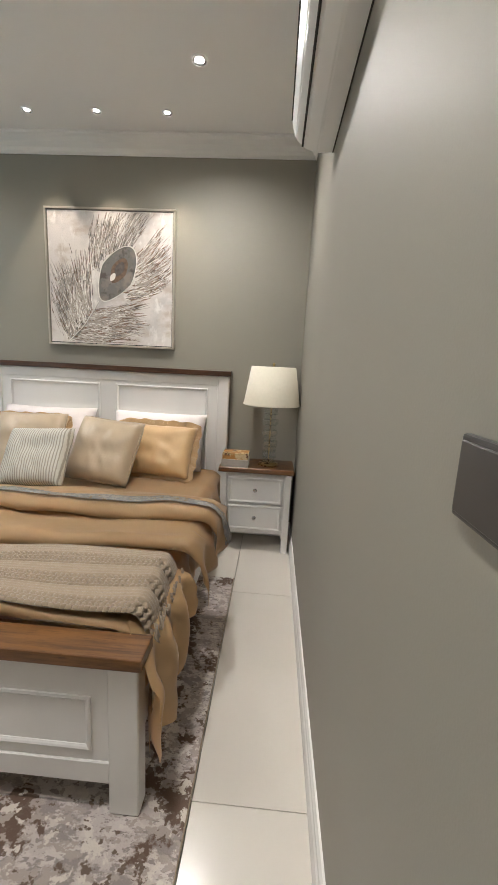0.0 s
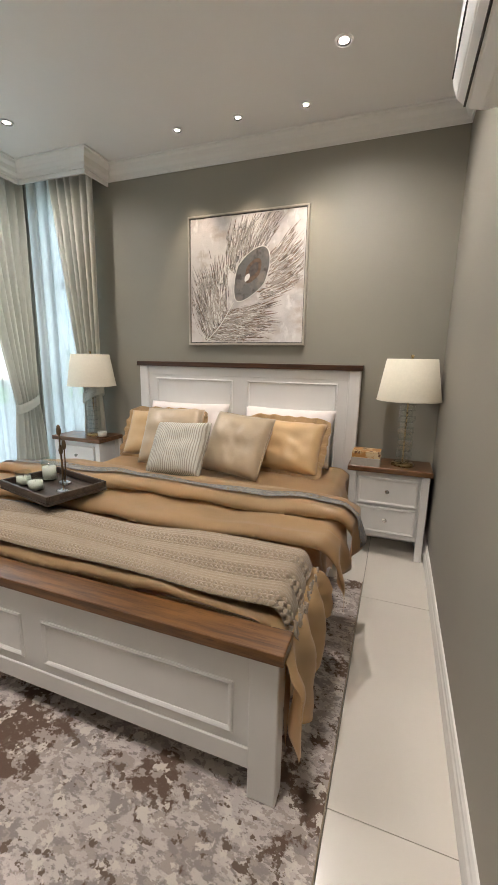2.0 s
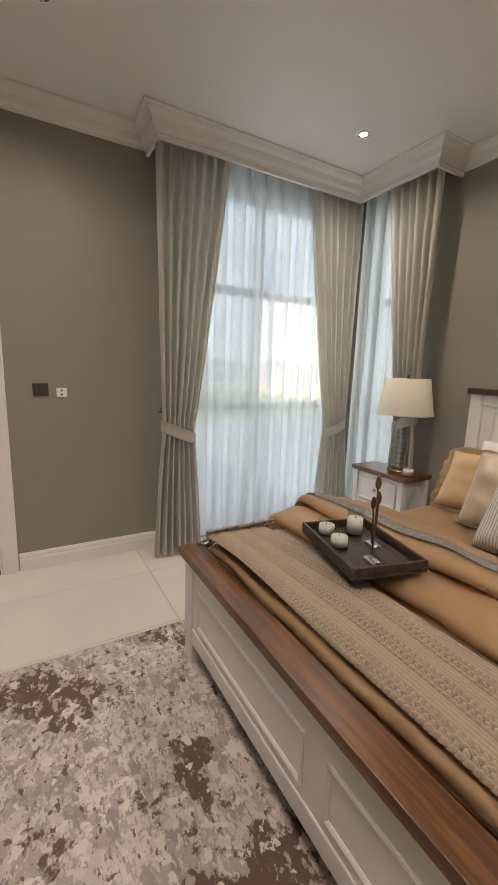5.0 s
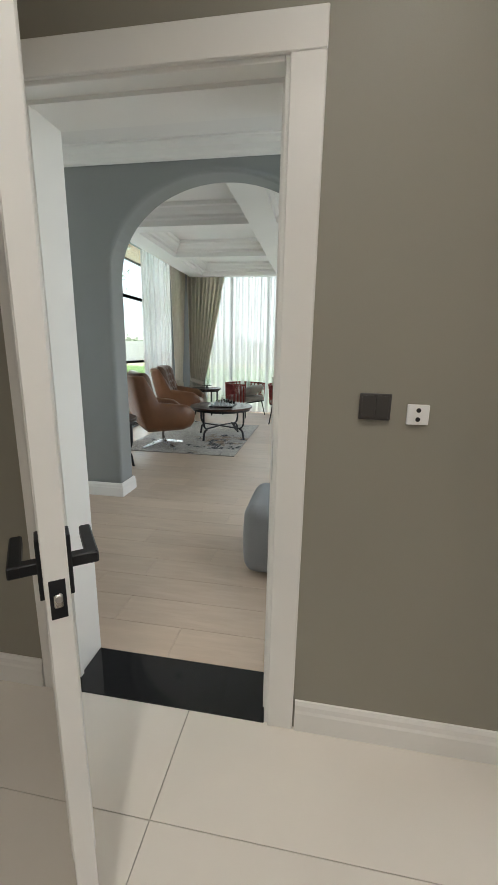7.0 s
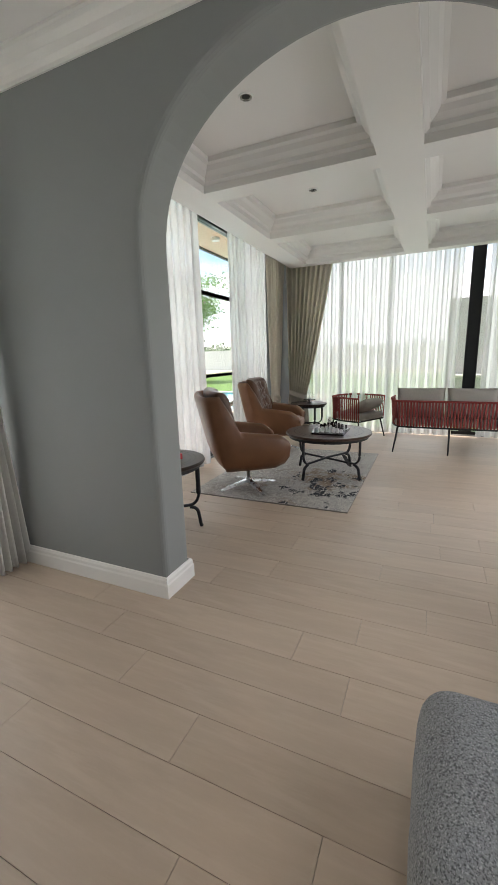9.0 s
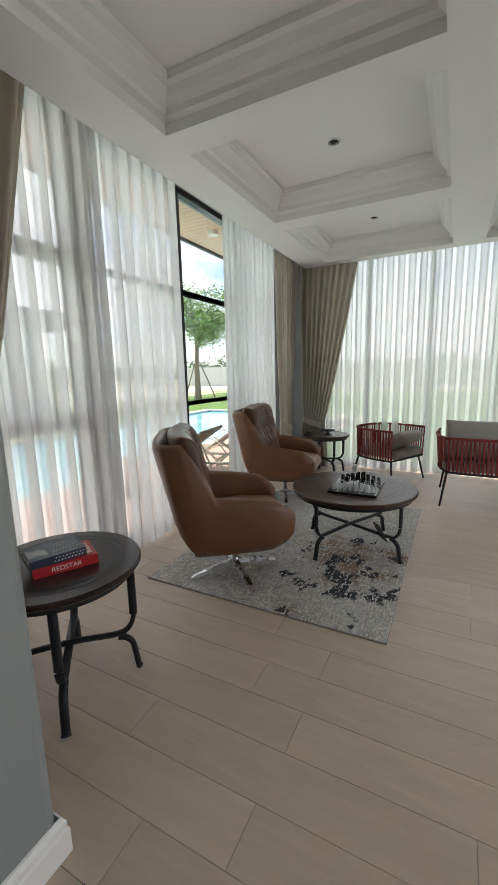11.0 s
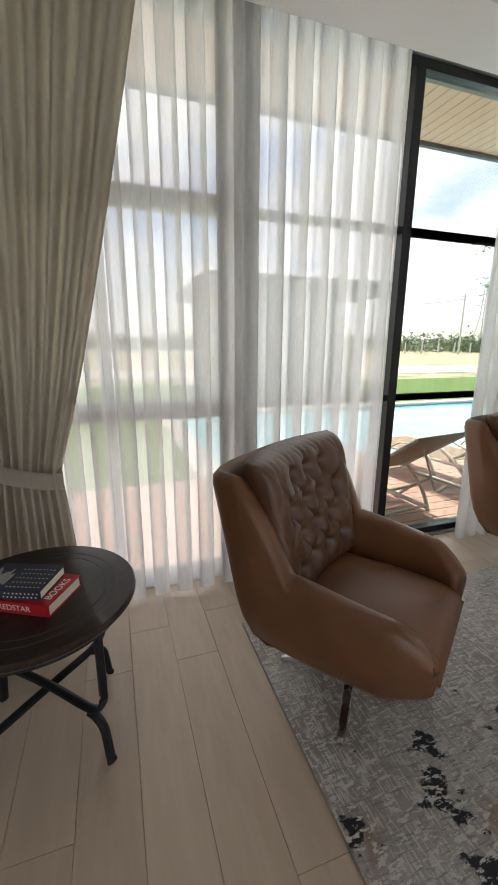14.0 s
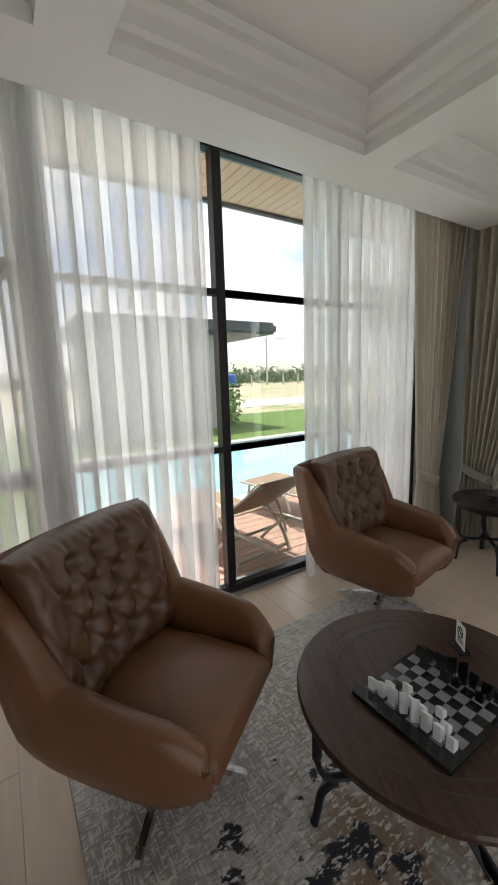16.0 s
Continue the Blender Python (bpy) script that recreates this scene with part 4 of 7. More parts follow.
table_lamp(-0.275, 2.885, 0.62, "table lamp with cream shade on a stacked crystal stem")
table_lamp(-2.83, 2.86, 0.62, "table lamp with cream shade on a stacked crystal stem")


def book(name, label, w, d, h, m, cover, title=None):
    t = thing(name, label, "book", m)
    part("pages", box(-w / 2 + 0.004, -d / 2 + 0.003, 0.003, w / 2 - 0.004, d / 2 - 0.004, h - 0.003), M_PAPER, t)
    bm = bmesh.new()
    add_box(bm, -w / 2, -d / 2, 0, w / 2, d / 2, 0.0028)
    add_box(bm, -w / 2, -d / 2, h - 0.0028, w / 2, d / 2, h)
    add_box(bm, -w / 2, -d / 2, 0.0028, w / 2, -d / 2 + 0.0028, h - 0.0028)
    part("cover", bm, cover, t)
    return t


M_BOOKGREY = material("grey linen cover", (0.42, 0.39, 0.35), 0.8, var=0.05, scale=80)
book("book", "thick grey cloth-bound book on the nightstand", 0.185, 0.14, 0.052, pose(-0.505, 2.825, 0.62, 0, 0, -3), M_BOOKGREY)
book("book", "orange illustrated paperback lying on another book", 0.18, 0.135, 0.042, pose(-0.505, 2.828, 0.672, 0, 0, -1), M_COVER)
t = thing("candle", "small ivory candle in a white cup on a saucer", "candle", pose(-2.70, 2.80, 0.62))
part("saucer", lathe([(0, 0), (0.05, 0.0), (0.055, 0.008), (0.05, 0.01), (0, 0.006)], 24), M_WALNUT, t, smooth=True)
part("cup", lathe([(0, 0.0105), (0.034, 0.0105), (0.038, 0.05), (0.034, 0.05), (0.032, 0.03), (0, 0.03)], 24), M_WAX, t, smooth=True)


def tray():
    t = thing("serving_tray", "dark wooden tray with a low rim on the duvet", "tray", pose(-1.885, 1.50, 0.662, 0, 0, -14))
    M = M_DARKTRAY
    part("bottom", box(-0.21, -0.15, 0, 0.21, 0.15, 0.012, bevel=0.002), M, t)
    for a in ((-0.21, -0.15, 0.0125, 0.21, -0.138, 0.045), (-0.21, 0.138, 0.0125, 0.21, 0.15, 0.045), (-0.21, -0.1375, 0.0125, -0.198, 0.1375, 0.045), (0.198, -0.1375, 0.0125, 0.21, 0.1375, 0.045)):
        part("rim", box(*a, bevel=0.002), M, t)
    return t


M_DARKTRAY = wood("weathered dark wood", (0.03, 0.02, 0.015), (0.075, 0.052, 0.038), rough=0.5, coat=0.05)
tray()
TRAY = pose(-1.885, 1.50, 0.6745, 0, 0, -14)


def jar_candle(x, y, r, h):
    t = thing("jar_candle", "ivory candle in a clear glass jar on the tray", "candle", TRAY @ pose(x, y, 0), "candles on the tray")
    part("glass_jar", lathe([(0, 0), (r, 0), (r, h), (r - 0.003, h), (r - 0.003, 0.006), (0, 0.006)], 28), M_CLEAR, t, "clear glass jar", smooth=True)
    part("wax", lathe([(0, 0.007), (r - 0.0035, 0.007), (r - 0.0035, h * 0.62), (0, h * 0.6)], 24), M_WAX, t, smooth=True)
    part("wick", lathe([(0.001, h * 0.6), (0.001, h * 0.6 + 0.012), (0, h * 0.6 + 0.012)], 6), M_INK_D, t)


jar_candle(-0.14, -0.07, 0.036, 0.07)
jar_candle(-0.02, -0.075, 0.036, 0.07)
jar_candle(-0.12, 0.05, 0.036, 0.115)


def bud_ornament(x, y, heights, label):
    t = thing("bud_ornament", label, "ornament", TRAY @ pose(x, y, 0))
    part("foot", box(-0.03, -0.018, 0, 0.03, 0.018, 0.012, bevel=0.002), M_CHROME, t, "polished metal foot")
    for k, h in enumerate(heights):
        dx = 0.012 * (k - (len(heights) - 1) / 2) * 2
        pts = smooth_path([(dx * 0.4, 0, 0.012), (dx, 0.002, h * 0.5), (dx * 1.3, 0, h - 0.05)], 5)
        st = part("stalk", tube(pts, 0.003, seg=7), M_BRONZE, t, smooth=True)
        part("bud", lathe([(0.003, h - 0.055), (0.009, h - 0.045), (0.011, h - 0.03), (0.007, h - 0.008), (0, h)], 12, pose(dx * 1.3, 0, 0)), M_BRONZE, st, smooth=True)


M_BRONZE = material("aged bronze", (0.20, 0.135, 0.08), 0.35, 1.0, rough_var=0.1, scale=60)
bud_ornament(0.0, 0.06, (0.20, 0.23), "bronze flower buds on two thin stalks")
bud_ornament(0.12, -0.02, (0.325,), "tall bronze flower bud on a thin stalk")


# painting
def painting():
    xc, zc, w = -1.491, 1.881, 0.945
    t = thing("painting", "square canvas painting of a brown and grey feather", "painting", pose(xc, 3.058, zc))
    h = w / 2
    bm = bmesh.new()
    for a in ((-h, -0.036, -h, h, 0, -h + 0.014), (-h, -0.036, h - 0.014, h, 0, h), (-h, -0.036, -h + 0.014, -h + 0.014, 0, h - 0.014), (h - 0.014, -0.036, -h + 0.014, h, 0, h - 0.014)):
        add_box(bm, *a, bevel=0.0015)
    part("frame", bm, M_SILVERFRAME, t, "champagne silver frame")
    bm = bmesh.new()
    g = h - 0.014
    for a in ((-g, -0.02, -g, g, -0.004, -g + 0.006), (-g, -0.02, g - 0.006, g, -0.004, g), (-g, -0.02, -g + 0.006, -g + 0.006, -0.004, g - 0.006), (g - 0.006, -0.02, -g + 0.006, g, -0.004, g - 0.006)):
        add_box(bm, *a)
    part("inner_edge", bm, M_INK_D, t, "black shadow gap")
    c = g - 0.006
    part("canvas", box(-c, -0.027, -c, c, -0.003, c), M_CANVAS, t, "cream and grey painted canvas")
    rnd = random.Random(11)
    # the feather: quill from lower left to the eye
    a0, a1 = Vector((-0.32, -0.445)), Vector((-0.087, -0.155))
    eye_c = Vector((0.05, 0.035))

    def stroke(bm, p0, p1, p2, wd, y):
        n = 7
        prev = None
        for k in range(n + 1):
            s = k / n
            q = p0 * (1 - s) ** 2 + p1 * 2 * s * (1 - s) + p2 * s * s
            d = ((p1 - p0) * (1 - s) + (p2 - p1) * s).normalized()
            nn = Vector((-d.y, d.x)) * wd * (1 - 0.75 * s) * (0.6 + 0.8 * rnd.random())
            q.x, q.y = max(-c + 0.01, min(c - 0.01, q.x)), max(-c + 0.01, min(c - 0.01, q.y))
            e = [bm.verts.new((q.x + nn.x, y, q.y + nn.y)), bm.verts.new((q.x - nn.x, y, q.y - nn.y))]
            if prev:
                bm.faces.new((prev[0], prev[1], e[1], e[0]))
            prev = e
    cols = {"brown": M_PAINT_BROWN, "rust": M_PAINT_RUST, "grey": M_PAINT_GREY, "pale": M_PAINT_PALE, "dark": M_PAINT_DARK, "white": M_PAINT_WHITE, "wash": M_PAINT_WASH, "clay": M_PAINT_CLAY}
    bms = {k: bmesh.new() for k in cols}
    for k in range(8200):
        u = rnd.random()
        side = -1 if k % 2 else 1
        base = a0.lerp(a1, u * 1.3)
        ax = (a1 - a0).normalized()
        nn = Vector((-ax.y, ax.x)) * -side
        if u > 0.58:   # barbs that fan round the eye
            ang = rnd.uniform(0.15, 2.2) * -side
            dirv = Vector((ax.x * math.cos(ang) - ax.y * math.sin(ang), ax.x * math.sin(ang) + ax.y * math.cos(ang)))
            base = eye_c + dirv * rnd.uniform(0.13, 0.19)
            tip = base + (dirv * 0.45 + ax * 0.75).normalized() * rnd.uniform(0.16, 0.34)
        else:
            tip = base + (nn * 0.8 + ax * rnd.uniform(0.35, 1.2)).normalized() * rnd.uniform(0.25, 0.50 if side > 0 else 0.52)
        mid = base.lerp(tip, 0.5) + nn * rnd.uniform(0.0, 0.05)
        f0 = 0.8 * rnd.random() ** 1.3
        f1 = min(1.0, f0 + rnd.uniform(0.06, 0.32))
        q0, q1, q2 = [base * (1 - f) ** 2 + mid * 2 * f * (1 - f) + tip * f * f for f in (f0, (f0 + f1) / 2, f1)]
        wob = Vector((rnd.gauss(0, 0.009), rnd.gauss(0, 0.009)))
        key = rnd.choice(("brown", "rust", "rust", "grey", "dark", "pale", "brown", "white", "pale") if side > 0 else ("grey", "grey", "brown", "pale", "dark", "pale", "brown", "white", "grey"))
        if k < 1700:   # broad washes below the fine marks
            key = rnd.choice(("wash", "wash", "pale", "clay")) if side > 0 else rnd.choice(("wash", "wash", "pale"))
        stroke(bms[key], q0 + wob, q1 + wob, q2 + wob, rnd.uniform(0.007, 0.016) if k < 1700 else rnd.uniform(0.001, 0.0034), -0.0266 - 0.0003 * rnd.random() if k < 1700 else -0.0275 - 0.0006 * rnd.random() - (0.0004 if key in ("pale", "white") else 0))
    for key, bm in bms.items():
        part("painted_feather", bm, cols[key], t)

    def drop(sc, y, cx=0.0, cy=0.0, n=40):
        pts = []
        for k in range(n):
            a = 2 * math.pi * k / n
            r = 0.195 * sc
            lx, ly = r * 0.72 * math.sin(a) * (1 - 0.28 * (1 - math.cos(a)) / 2 * 1.0), -r * 1.08 * math.cos(a) + (0.0)
            lx *= (1 - 0.45 * max(0, math.cos(a)))
            ca, sa = math.cos(-0.55), math.sin(-0.55)
            pts.append((eye_c.x + cx + lx * ca - ly * sa, y, eye_c.y + cy + lx * sa + ly * ca))
        return pts
    for sc, y, mat, cx, cy in ((1.0, -0.0288, M_PAINT_SLATE, 0, 0), (0.46, -0.0296, M_PAINT_BROWN, 0.015, 0.025), (0.26, -0.0302, M_PAINT_DARK, 0.02, 0.035), (0.15, -0.0308, M_PAINT_WHITE, -0.03, -0.02)):
        bm = bmesh.new()
        bm.faces.new([bm.verts.new(p) for p in drop(sc, y, cx, cy)])
        ext = bmesh.ops.extrude_face_region(bm, geom=bm.faces[:])
        bmesh.ops.translate(bm, verts=[g for g in ext["geom"] if isinstance(g, bmesh.types.BMVert)], vec=(0, 0.0006, 0))
        part("feather_eye", bm, mat, t)
    part("eye_outline", tube(drop(1.02, -0.029), 0.0035, seg=6, closed=True), M_PAINT_WHITE, t)
    q = [(-0.32, -0.0285, -0.445), (-0.2, -0.0285, -0.325), (-0.087, -0.0285, -0.155)]
    part("quill", tube(smooth_path(q, 6), 0.004, seg=6), M_PAINT_WHITE, t)


M_SILVERFRAME = material("champagne frame", (0.56, 0.52, 0.45), 0.35, 0.7, var=0.05, scale=20)
M_CANVAS = layered("painted canvas", [((0.66, 0.62, 0.60), 0, 0, 0, 0), ((0.47, 0.45, 0.44), 2.6, (1, 1, 1), 0.49, 0.64), ((0.50, 0.43, 0.38), 4, (1, 1, 1.6), 0.53, 0.66), ((0.75, 0.72, 0.70), 9, (2, 1, 1), 0.54, 0.66)], rough=0.7, bump=0.5, bump_scale=140)
M_PAINT_WASH = material("taupe wash", (0.43, 0.39, 0.36), 0.6, var=0.25, scale=40)
M_PAINT_CLAY = material("clay wash", (0.36, 0.265, 0.20), 0.6, var=0.25, scale=40)
M_PAINT_RUST = material("rust paint", (0.20, 0.105, 0.06), 0.6, var=0.3, scale=40)
M_PAINT_BROWN = material("brown paint", (0.15, 0.098, 0.066), 0.6, var=0.35, scale=40)
M_PAINT_GREY = material("grey paint", (0.19, 0.18, 0.175), 0.6, var=0.35, scale=40)
M_PAINT_PALE = material("pale paint", (0.37, 0.325, 0.29), 0.6, var=0.2, scale=40)
M_PAINT_DARK = material("dark paint", (0.10, 0.088, 0.08), 0.6, var=0.35, scale=40)
M_PAINT_SLATE = layered("slate paint", [((0.15, 0.145, 0.14), 0, 0, 0, 0), ((0.23, 0.205, 0.18), 11, (1, 1, 1), 0.48, 0.62), ((0.085, 0.075, 0.068), 16, (1, 1, 1), 0.52, 0.62)], rough=0.5, bump=0.4, bump_scale=120)
M_PAINT_WHITE = material("white paint", (0.75, 0.73, 0.69), 0.6, var=0.1, scale=60)
painting()


# air conditioner on the east wall
def air_conditioner():
    t = thing("air_conditioner", "white split air conditioner high on the wall", "air conditioner", pose(XE, 1.57, 2.235))
    prof = [(0, 0.0), (-0.07, -0.004), (-0.125, 0.012), (-0.165, 0.05), (-0.183, 0.10), (-0.186, 0.26), (-0.172, 0.285), (0, 0.29)]
    bm = bmesh.new()
    rings = [[bm.verts.new((x, y, z)) for x, z in prof] for y in (-0.44, 0.44)]
    for k in range(len(prof)):
        j = (k + 1) % len(prof)
        bm.faces.new((rings[0][k], rings[0][j], rings[1][j], rings[1][k]))
    bm.faces.new(rings[0])
    bm.faces.new(rings[1][::-1])
    bmesh.ops.recalc_face_normals(bm, faces=bm.faces[:])
    bmesh.ops.bevel(bm, geom=bm.edges[:], offset=0.006, segments=2, affect="EDGES")
    part("body", bm, M_PLASTIC_W, t, smooth=False)
    part("front_seam", box(-0.139, -0.425, 0.0135, -0.131, 0.425, 0.0205), M_INK_D, t)
    part("panel_seam", box(-0.1885, -0.435, 0.118, -0.183, 0.435, 0.1215), M_INK_D, t)
    part("outlet_flap", box(-0.122, -0.42, -0.006, -0.06, 0.42, -0.001, bevel=0.002, m=pose(0, 0, 0.004, 0, 6, 0)), M_PLASTIC_W, t)
    part("wall_seam", box(-0.006, -0.43, -0.003, -0.001, 0.43, 0.002), M_INK_D, t)


air_conditioner()


# recessed lights
def downlight(x, y, z, lit, r=0.042):
    t = thing("recessed_light", "small round recessed ceiling light, switched on" if lit else "small round recessed ceiling light, switched off", "ceiling light", pose(x, y, z), "recessed ceiling lights")
    part("trim_ring", lathe([(r * 0.80, -0.006), (r * 0.84, -0.008), (r * 0.96, -0.006), (r, 0), (r * 0.80, 0.0)], 28), M_PLASTIC_W, t, smooth=True)
    part("reflector", lathe([(r * 0.55, -0.0015), (r * 0.80, -0.0055), (r * 0.80, 0.0), (r * 0.55, 0.0)], 28), M_NICKEL, t, "metal reflector", smooth=True)
    part("lens", lathe([(0, -0.0012), (r * 0.55, -0.0012), (r * 0.55, 0.0002), (0, 0.0002)], 24), M_GLOW if lit else M_DARK, t, "glowing lens" if lit else "dark lens")


M_GLOW = glow("lit lamp lens", (1.0, 0.95, 0.88), 5.0)
# the last three are unseen additions that brighten the floor before the bed
for x, y in ((-0.735, 2.35), (-1.012, 2.77), (-1.448, 2.76), (-1.888, 2.76), (-2.915, 2.325), (-0.735, 0.55), (-2.0, 0.25), (-2.915, 0.55)):
    downlight(x, y, ZC, True, 0.032 if y > 2.5 else 0.044)
for x in (-1.012, -1.448, -1.888):
    spot_light("picture_spot", (x, 2.76, ZC - 0.012), (x, 3.06, 1.75), 8, cone=50, blend=0.7)
# the last three beams are added fill from those unseen southern fittings
for x, y, e in ((-0.735, 2.35, 27), (-2.915, 2.325, 16), (-0.735, 0.55, 22), (-2.0, 0.25, 22), (-2.915, 0.55, 12)):
    spot_light("downlight_beam", (x, y, ZC - 0.012), (x, y, 0), e, cone=160, blend=1.0, color=(1.0, 0.93, 0.85), radius=0.03)


# plates on the walls
def wall_plate(name, label, m, w, h, mat, keys=2, holes=0):
    t = thing(name, label, "wall switch" if not holes else "wall socket", m)
    part("plate", box(-w / 2, -0.010, -h / 2, w / 2, 0, h / 2, bevel=0.003, seg=2), mat, t)
    for k in range(keys):
        x0 = -w / 2 + 0.006 + k * (w - 0.012) / keys
        part("rocker", box(x0 + 0.0006, -0.0125, -h / 2 + 0.006, x0 + (w - 0.012) / keys - 0.0006, -0.0095, h / 2 - 0.006, bevel=0.001), mat, t)
    for k in range(holes):
        part("socket_hole", lathe([(0, 0.0095), (0.0065, 0.0095), (0.0065, 0.0112), (0, 0.0112)], 12, pose(0, 0, (k - (holes - 1) / 2) * 0.026, 90)), M_DARK, t)


PW = Matrix.Rotation(radians(90), 4, "Z")
wall_plate("light_switch", "dark grey double wall switch plate", Matrix.Translation((XW, 0.486, 1.181)) @ PW, 0.088, 0.076, M_PLASTIC_DK, 2)
wall_plate("wall_socket", "white wall socket with two dark inserts", Matrix.Translation((XW, 0.605, 1.163)) @ PW, 0.06, 0.058, M_PLASTIC_W, 0, 2)
wall_plate("light_switch", "dark grey wall switch plate near the bed", Matrix.Translation((XE, 0.425, 1.22)) @ PW.inverted(), 0.098, 0.082, M_PLASTIC_DK, 1)
wall_plate("wall_socket", "dark grey socket plate beside the headboard", pose(-2.52, YN, 0.70), 0.086, 0.086, M_PLASTIC_DK, 1)

# rug
RB = (-2.665, 0.135, -0.445, 2.35)
rug = thing("rug", "faded grey and brown abstract rug under the bed", "rug", pose(-1.55, 1.25, 0))
part("woven_field", box(RB[0] + 1.55, RB[1] - 1.25, 0.0, RB[2] + 1.55, RB[3] - 1.25, 0.011, bevel=0.004, seg=2), M_RUG_BED, rug)
bm = bmesh.new()
for a in ((RB[0], RB[1], RB[0] + 0.006, RB[3]), (RB[2] - 0.006, RB[1], RB[2], RB[3]), (RB[0], RB[1], RB[2], RB[1] + 0.006)):
    add_box(bm, a[0] + 1.55 - 0.003, a[1] - 1.25 - 0.003, 0, a[2] + 1.55 + 0.003, a[3] - 1.25 + 0.003, 0.009, bevel=0.002)
part("binding", bm, M_KNIT, rug)


# the door leaf, standing open
def door_leaf():
    t = tagged(new("door_1"), "white painted flush door standing open into the bedroom", "door", "", "structure")
    t.matrix_basis = pose(-3.625, -0.588, 0.006, 0, 0, 38)
    leaf = part("leaf", box(0.0, -0.02, 0.0, 0.80, 0.02, 2.02, bevel=0.002), M_TRIM, t)
    for face, out in ((0.02, 0.007), (-0.02, -0.007)):
        for z0, z1 in ((0.13, 0.76), (0.87, 1.90)):
            bm = bmesh.new()
            panel_frame(bm, 0.125, z0, 0.675, z1, face, out, w=0.028)
            part("panel_moulding", bm, M_TRIM, leaf)
    for d in (-1, 1):
        y0, y1 = sorted((d * 0.02, d * 0.028))
        part("handle_plate", box(0.727, y0, 0.893, 0.769, y1, 1.008, bevel=0.0015), M_BLACKMETAL, t, "black back plate")
        bm = bmesh.new()
        y0, y1 = sorted((d * 0.027, d * 0.074))
        add_box(bm, 0.736, y0, 0.939, 0.758, y1, 0.961, bevel=0.002)
        y0, y1 = sorted((d * 0.052, d * 0.074))
        add_box(bm, 0.627, y0, 0.9385, 0.7585, y1, 0.9615, bevel=0.003)
        part("lever_handle", bm, M_BLACKMETAL, t, "black square lever handle")
    part("latch_plate", box(0.7995, -0.013, 0.872, 0.8015, 0.013, 0.945, bevel=0.0005), M_BLACKMETAL, t, "black latch plate")
    part("latch_bolt", box(0.8015, -0.007, 0.896, 0.811, 0.007, 0.922, bevel=0.003), M_NICKEL, t)
    for z in (0.25, 1.0, 1.75):
        part("hinge", lathe([(0, 0), (0.007, 0), (0.007, 0.1), (0, 0.1)], 10, pose(-0.004, -0.022, z)), M_CHROME, t, smooth=True)


door_leaf()

# ---- windows and curtains ----
def window(name, axis, plane, a0, a1, z0, z1, mulls, trans, label, fw=0.05, depth=0.07, wide=None, bar=0.04, glazing=None, clear=None):
    """A metal-framed window in a plane of the axis; mulls and trans are the middles of its bars."""
    w = tagged(new(name), label, "window", "", "structure")

    def b(u0, v0, u1, v1, d=depth):
        p0, p1 = plane - d / 2, plane + d / 2
        return box(p0, u0, v0, p1, u1, v1, bevel=0.003) if axis == "x" else box(u0, p0, v0, u1, p1, v1, bevel=0.003)
    for u0, u1 in ((a0, a0 + fw), (a1 - fw, a1)):
        part("window_frame", b(u0, z0, u1, z1), M_BLACKMETAL, w)
    for v0, v1 in ((z0, z0 + fw), (z1 - fw, z1)):
        part("window_frame", b(a0 + fw, v0, a1 - fw, v1), M_BLACKMETAL, w)
    us = [a0 + fw]
    for m in mulls:
        mw = (wide or {}).get(m, fw)
        part("mullion", b(m - mw / 2, z0 + fw, m + mw / 2, z1 - fw, depth + 0.006), M_BLACKMETAL, w)
        us += [m - mw / 2, m + mw / 2]
    us.append(a1 - fw)
    vs = [z0 + fw]
    for t in trans:
        vs += [t - bar / 2, t + bar / 2]
    vs.append(z1 - fw)
    for i in range(0, len(us), 2):
        for t in trans:
            part("transom", b(us[i], t - bar / 2, us[i + 1], t + bar / 2, depth - 0.006), M_BLACKMETAL, w)
        for k in range(0, len(vs), 2):
            g = part("pane", b(us[i], vs[k], us[i + 1], vs[k + 1], 0.006), M_PANE if (i, k) == clear else glazing or M_PANE, w)
            g.visible_shadow = False
    return w


window("window_1", "x", XW - 0.08, 1.36, 2.90, 0.05, 2.64, (2.08,), (1.05, 1.94), "tall black-framed bedroom window behind sheers", bar=0.06, glazing=M_PANE_TINT, clear=(2, 2))
window("window_2", "y", YN + 0.09, -3.50, -2.96, 0.05, 2.64, (), (1.05, 1.94), "narrow black-framed bedroom window at the corner", bar=0.06, glazing=M_PANE_TINT)
window("window_3", "y", YW - 0.09, -5.58, -4.25, 0.02, 2.62, (), (1.02, 2.05), "black-framed hall window")
window("window_4", "y", YW - 0.06, -7.325, -6.02, 0.02, 3.05, (-6.65,), (1.085, 2.165), "tall black-framed living room window", bar=0.10)
window("window_5", "y", YW - 0.06, -10.60, -7.44, 0.02, 3.05, (-8.48, -9.55), (1.10, 2.15), "tall black-framed sliding window to the terrace", wide={-8.48: 0.066})
window("window_6", "x", XWW - 0.06, -2.30, 1.30, 0.02, 3.05, (-1.55, -0.77, 0.452), (), "tall black-framed west window", wide={0.452: 0.175, -0.77: 0.06})


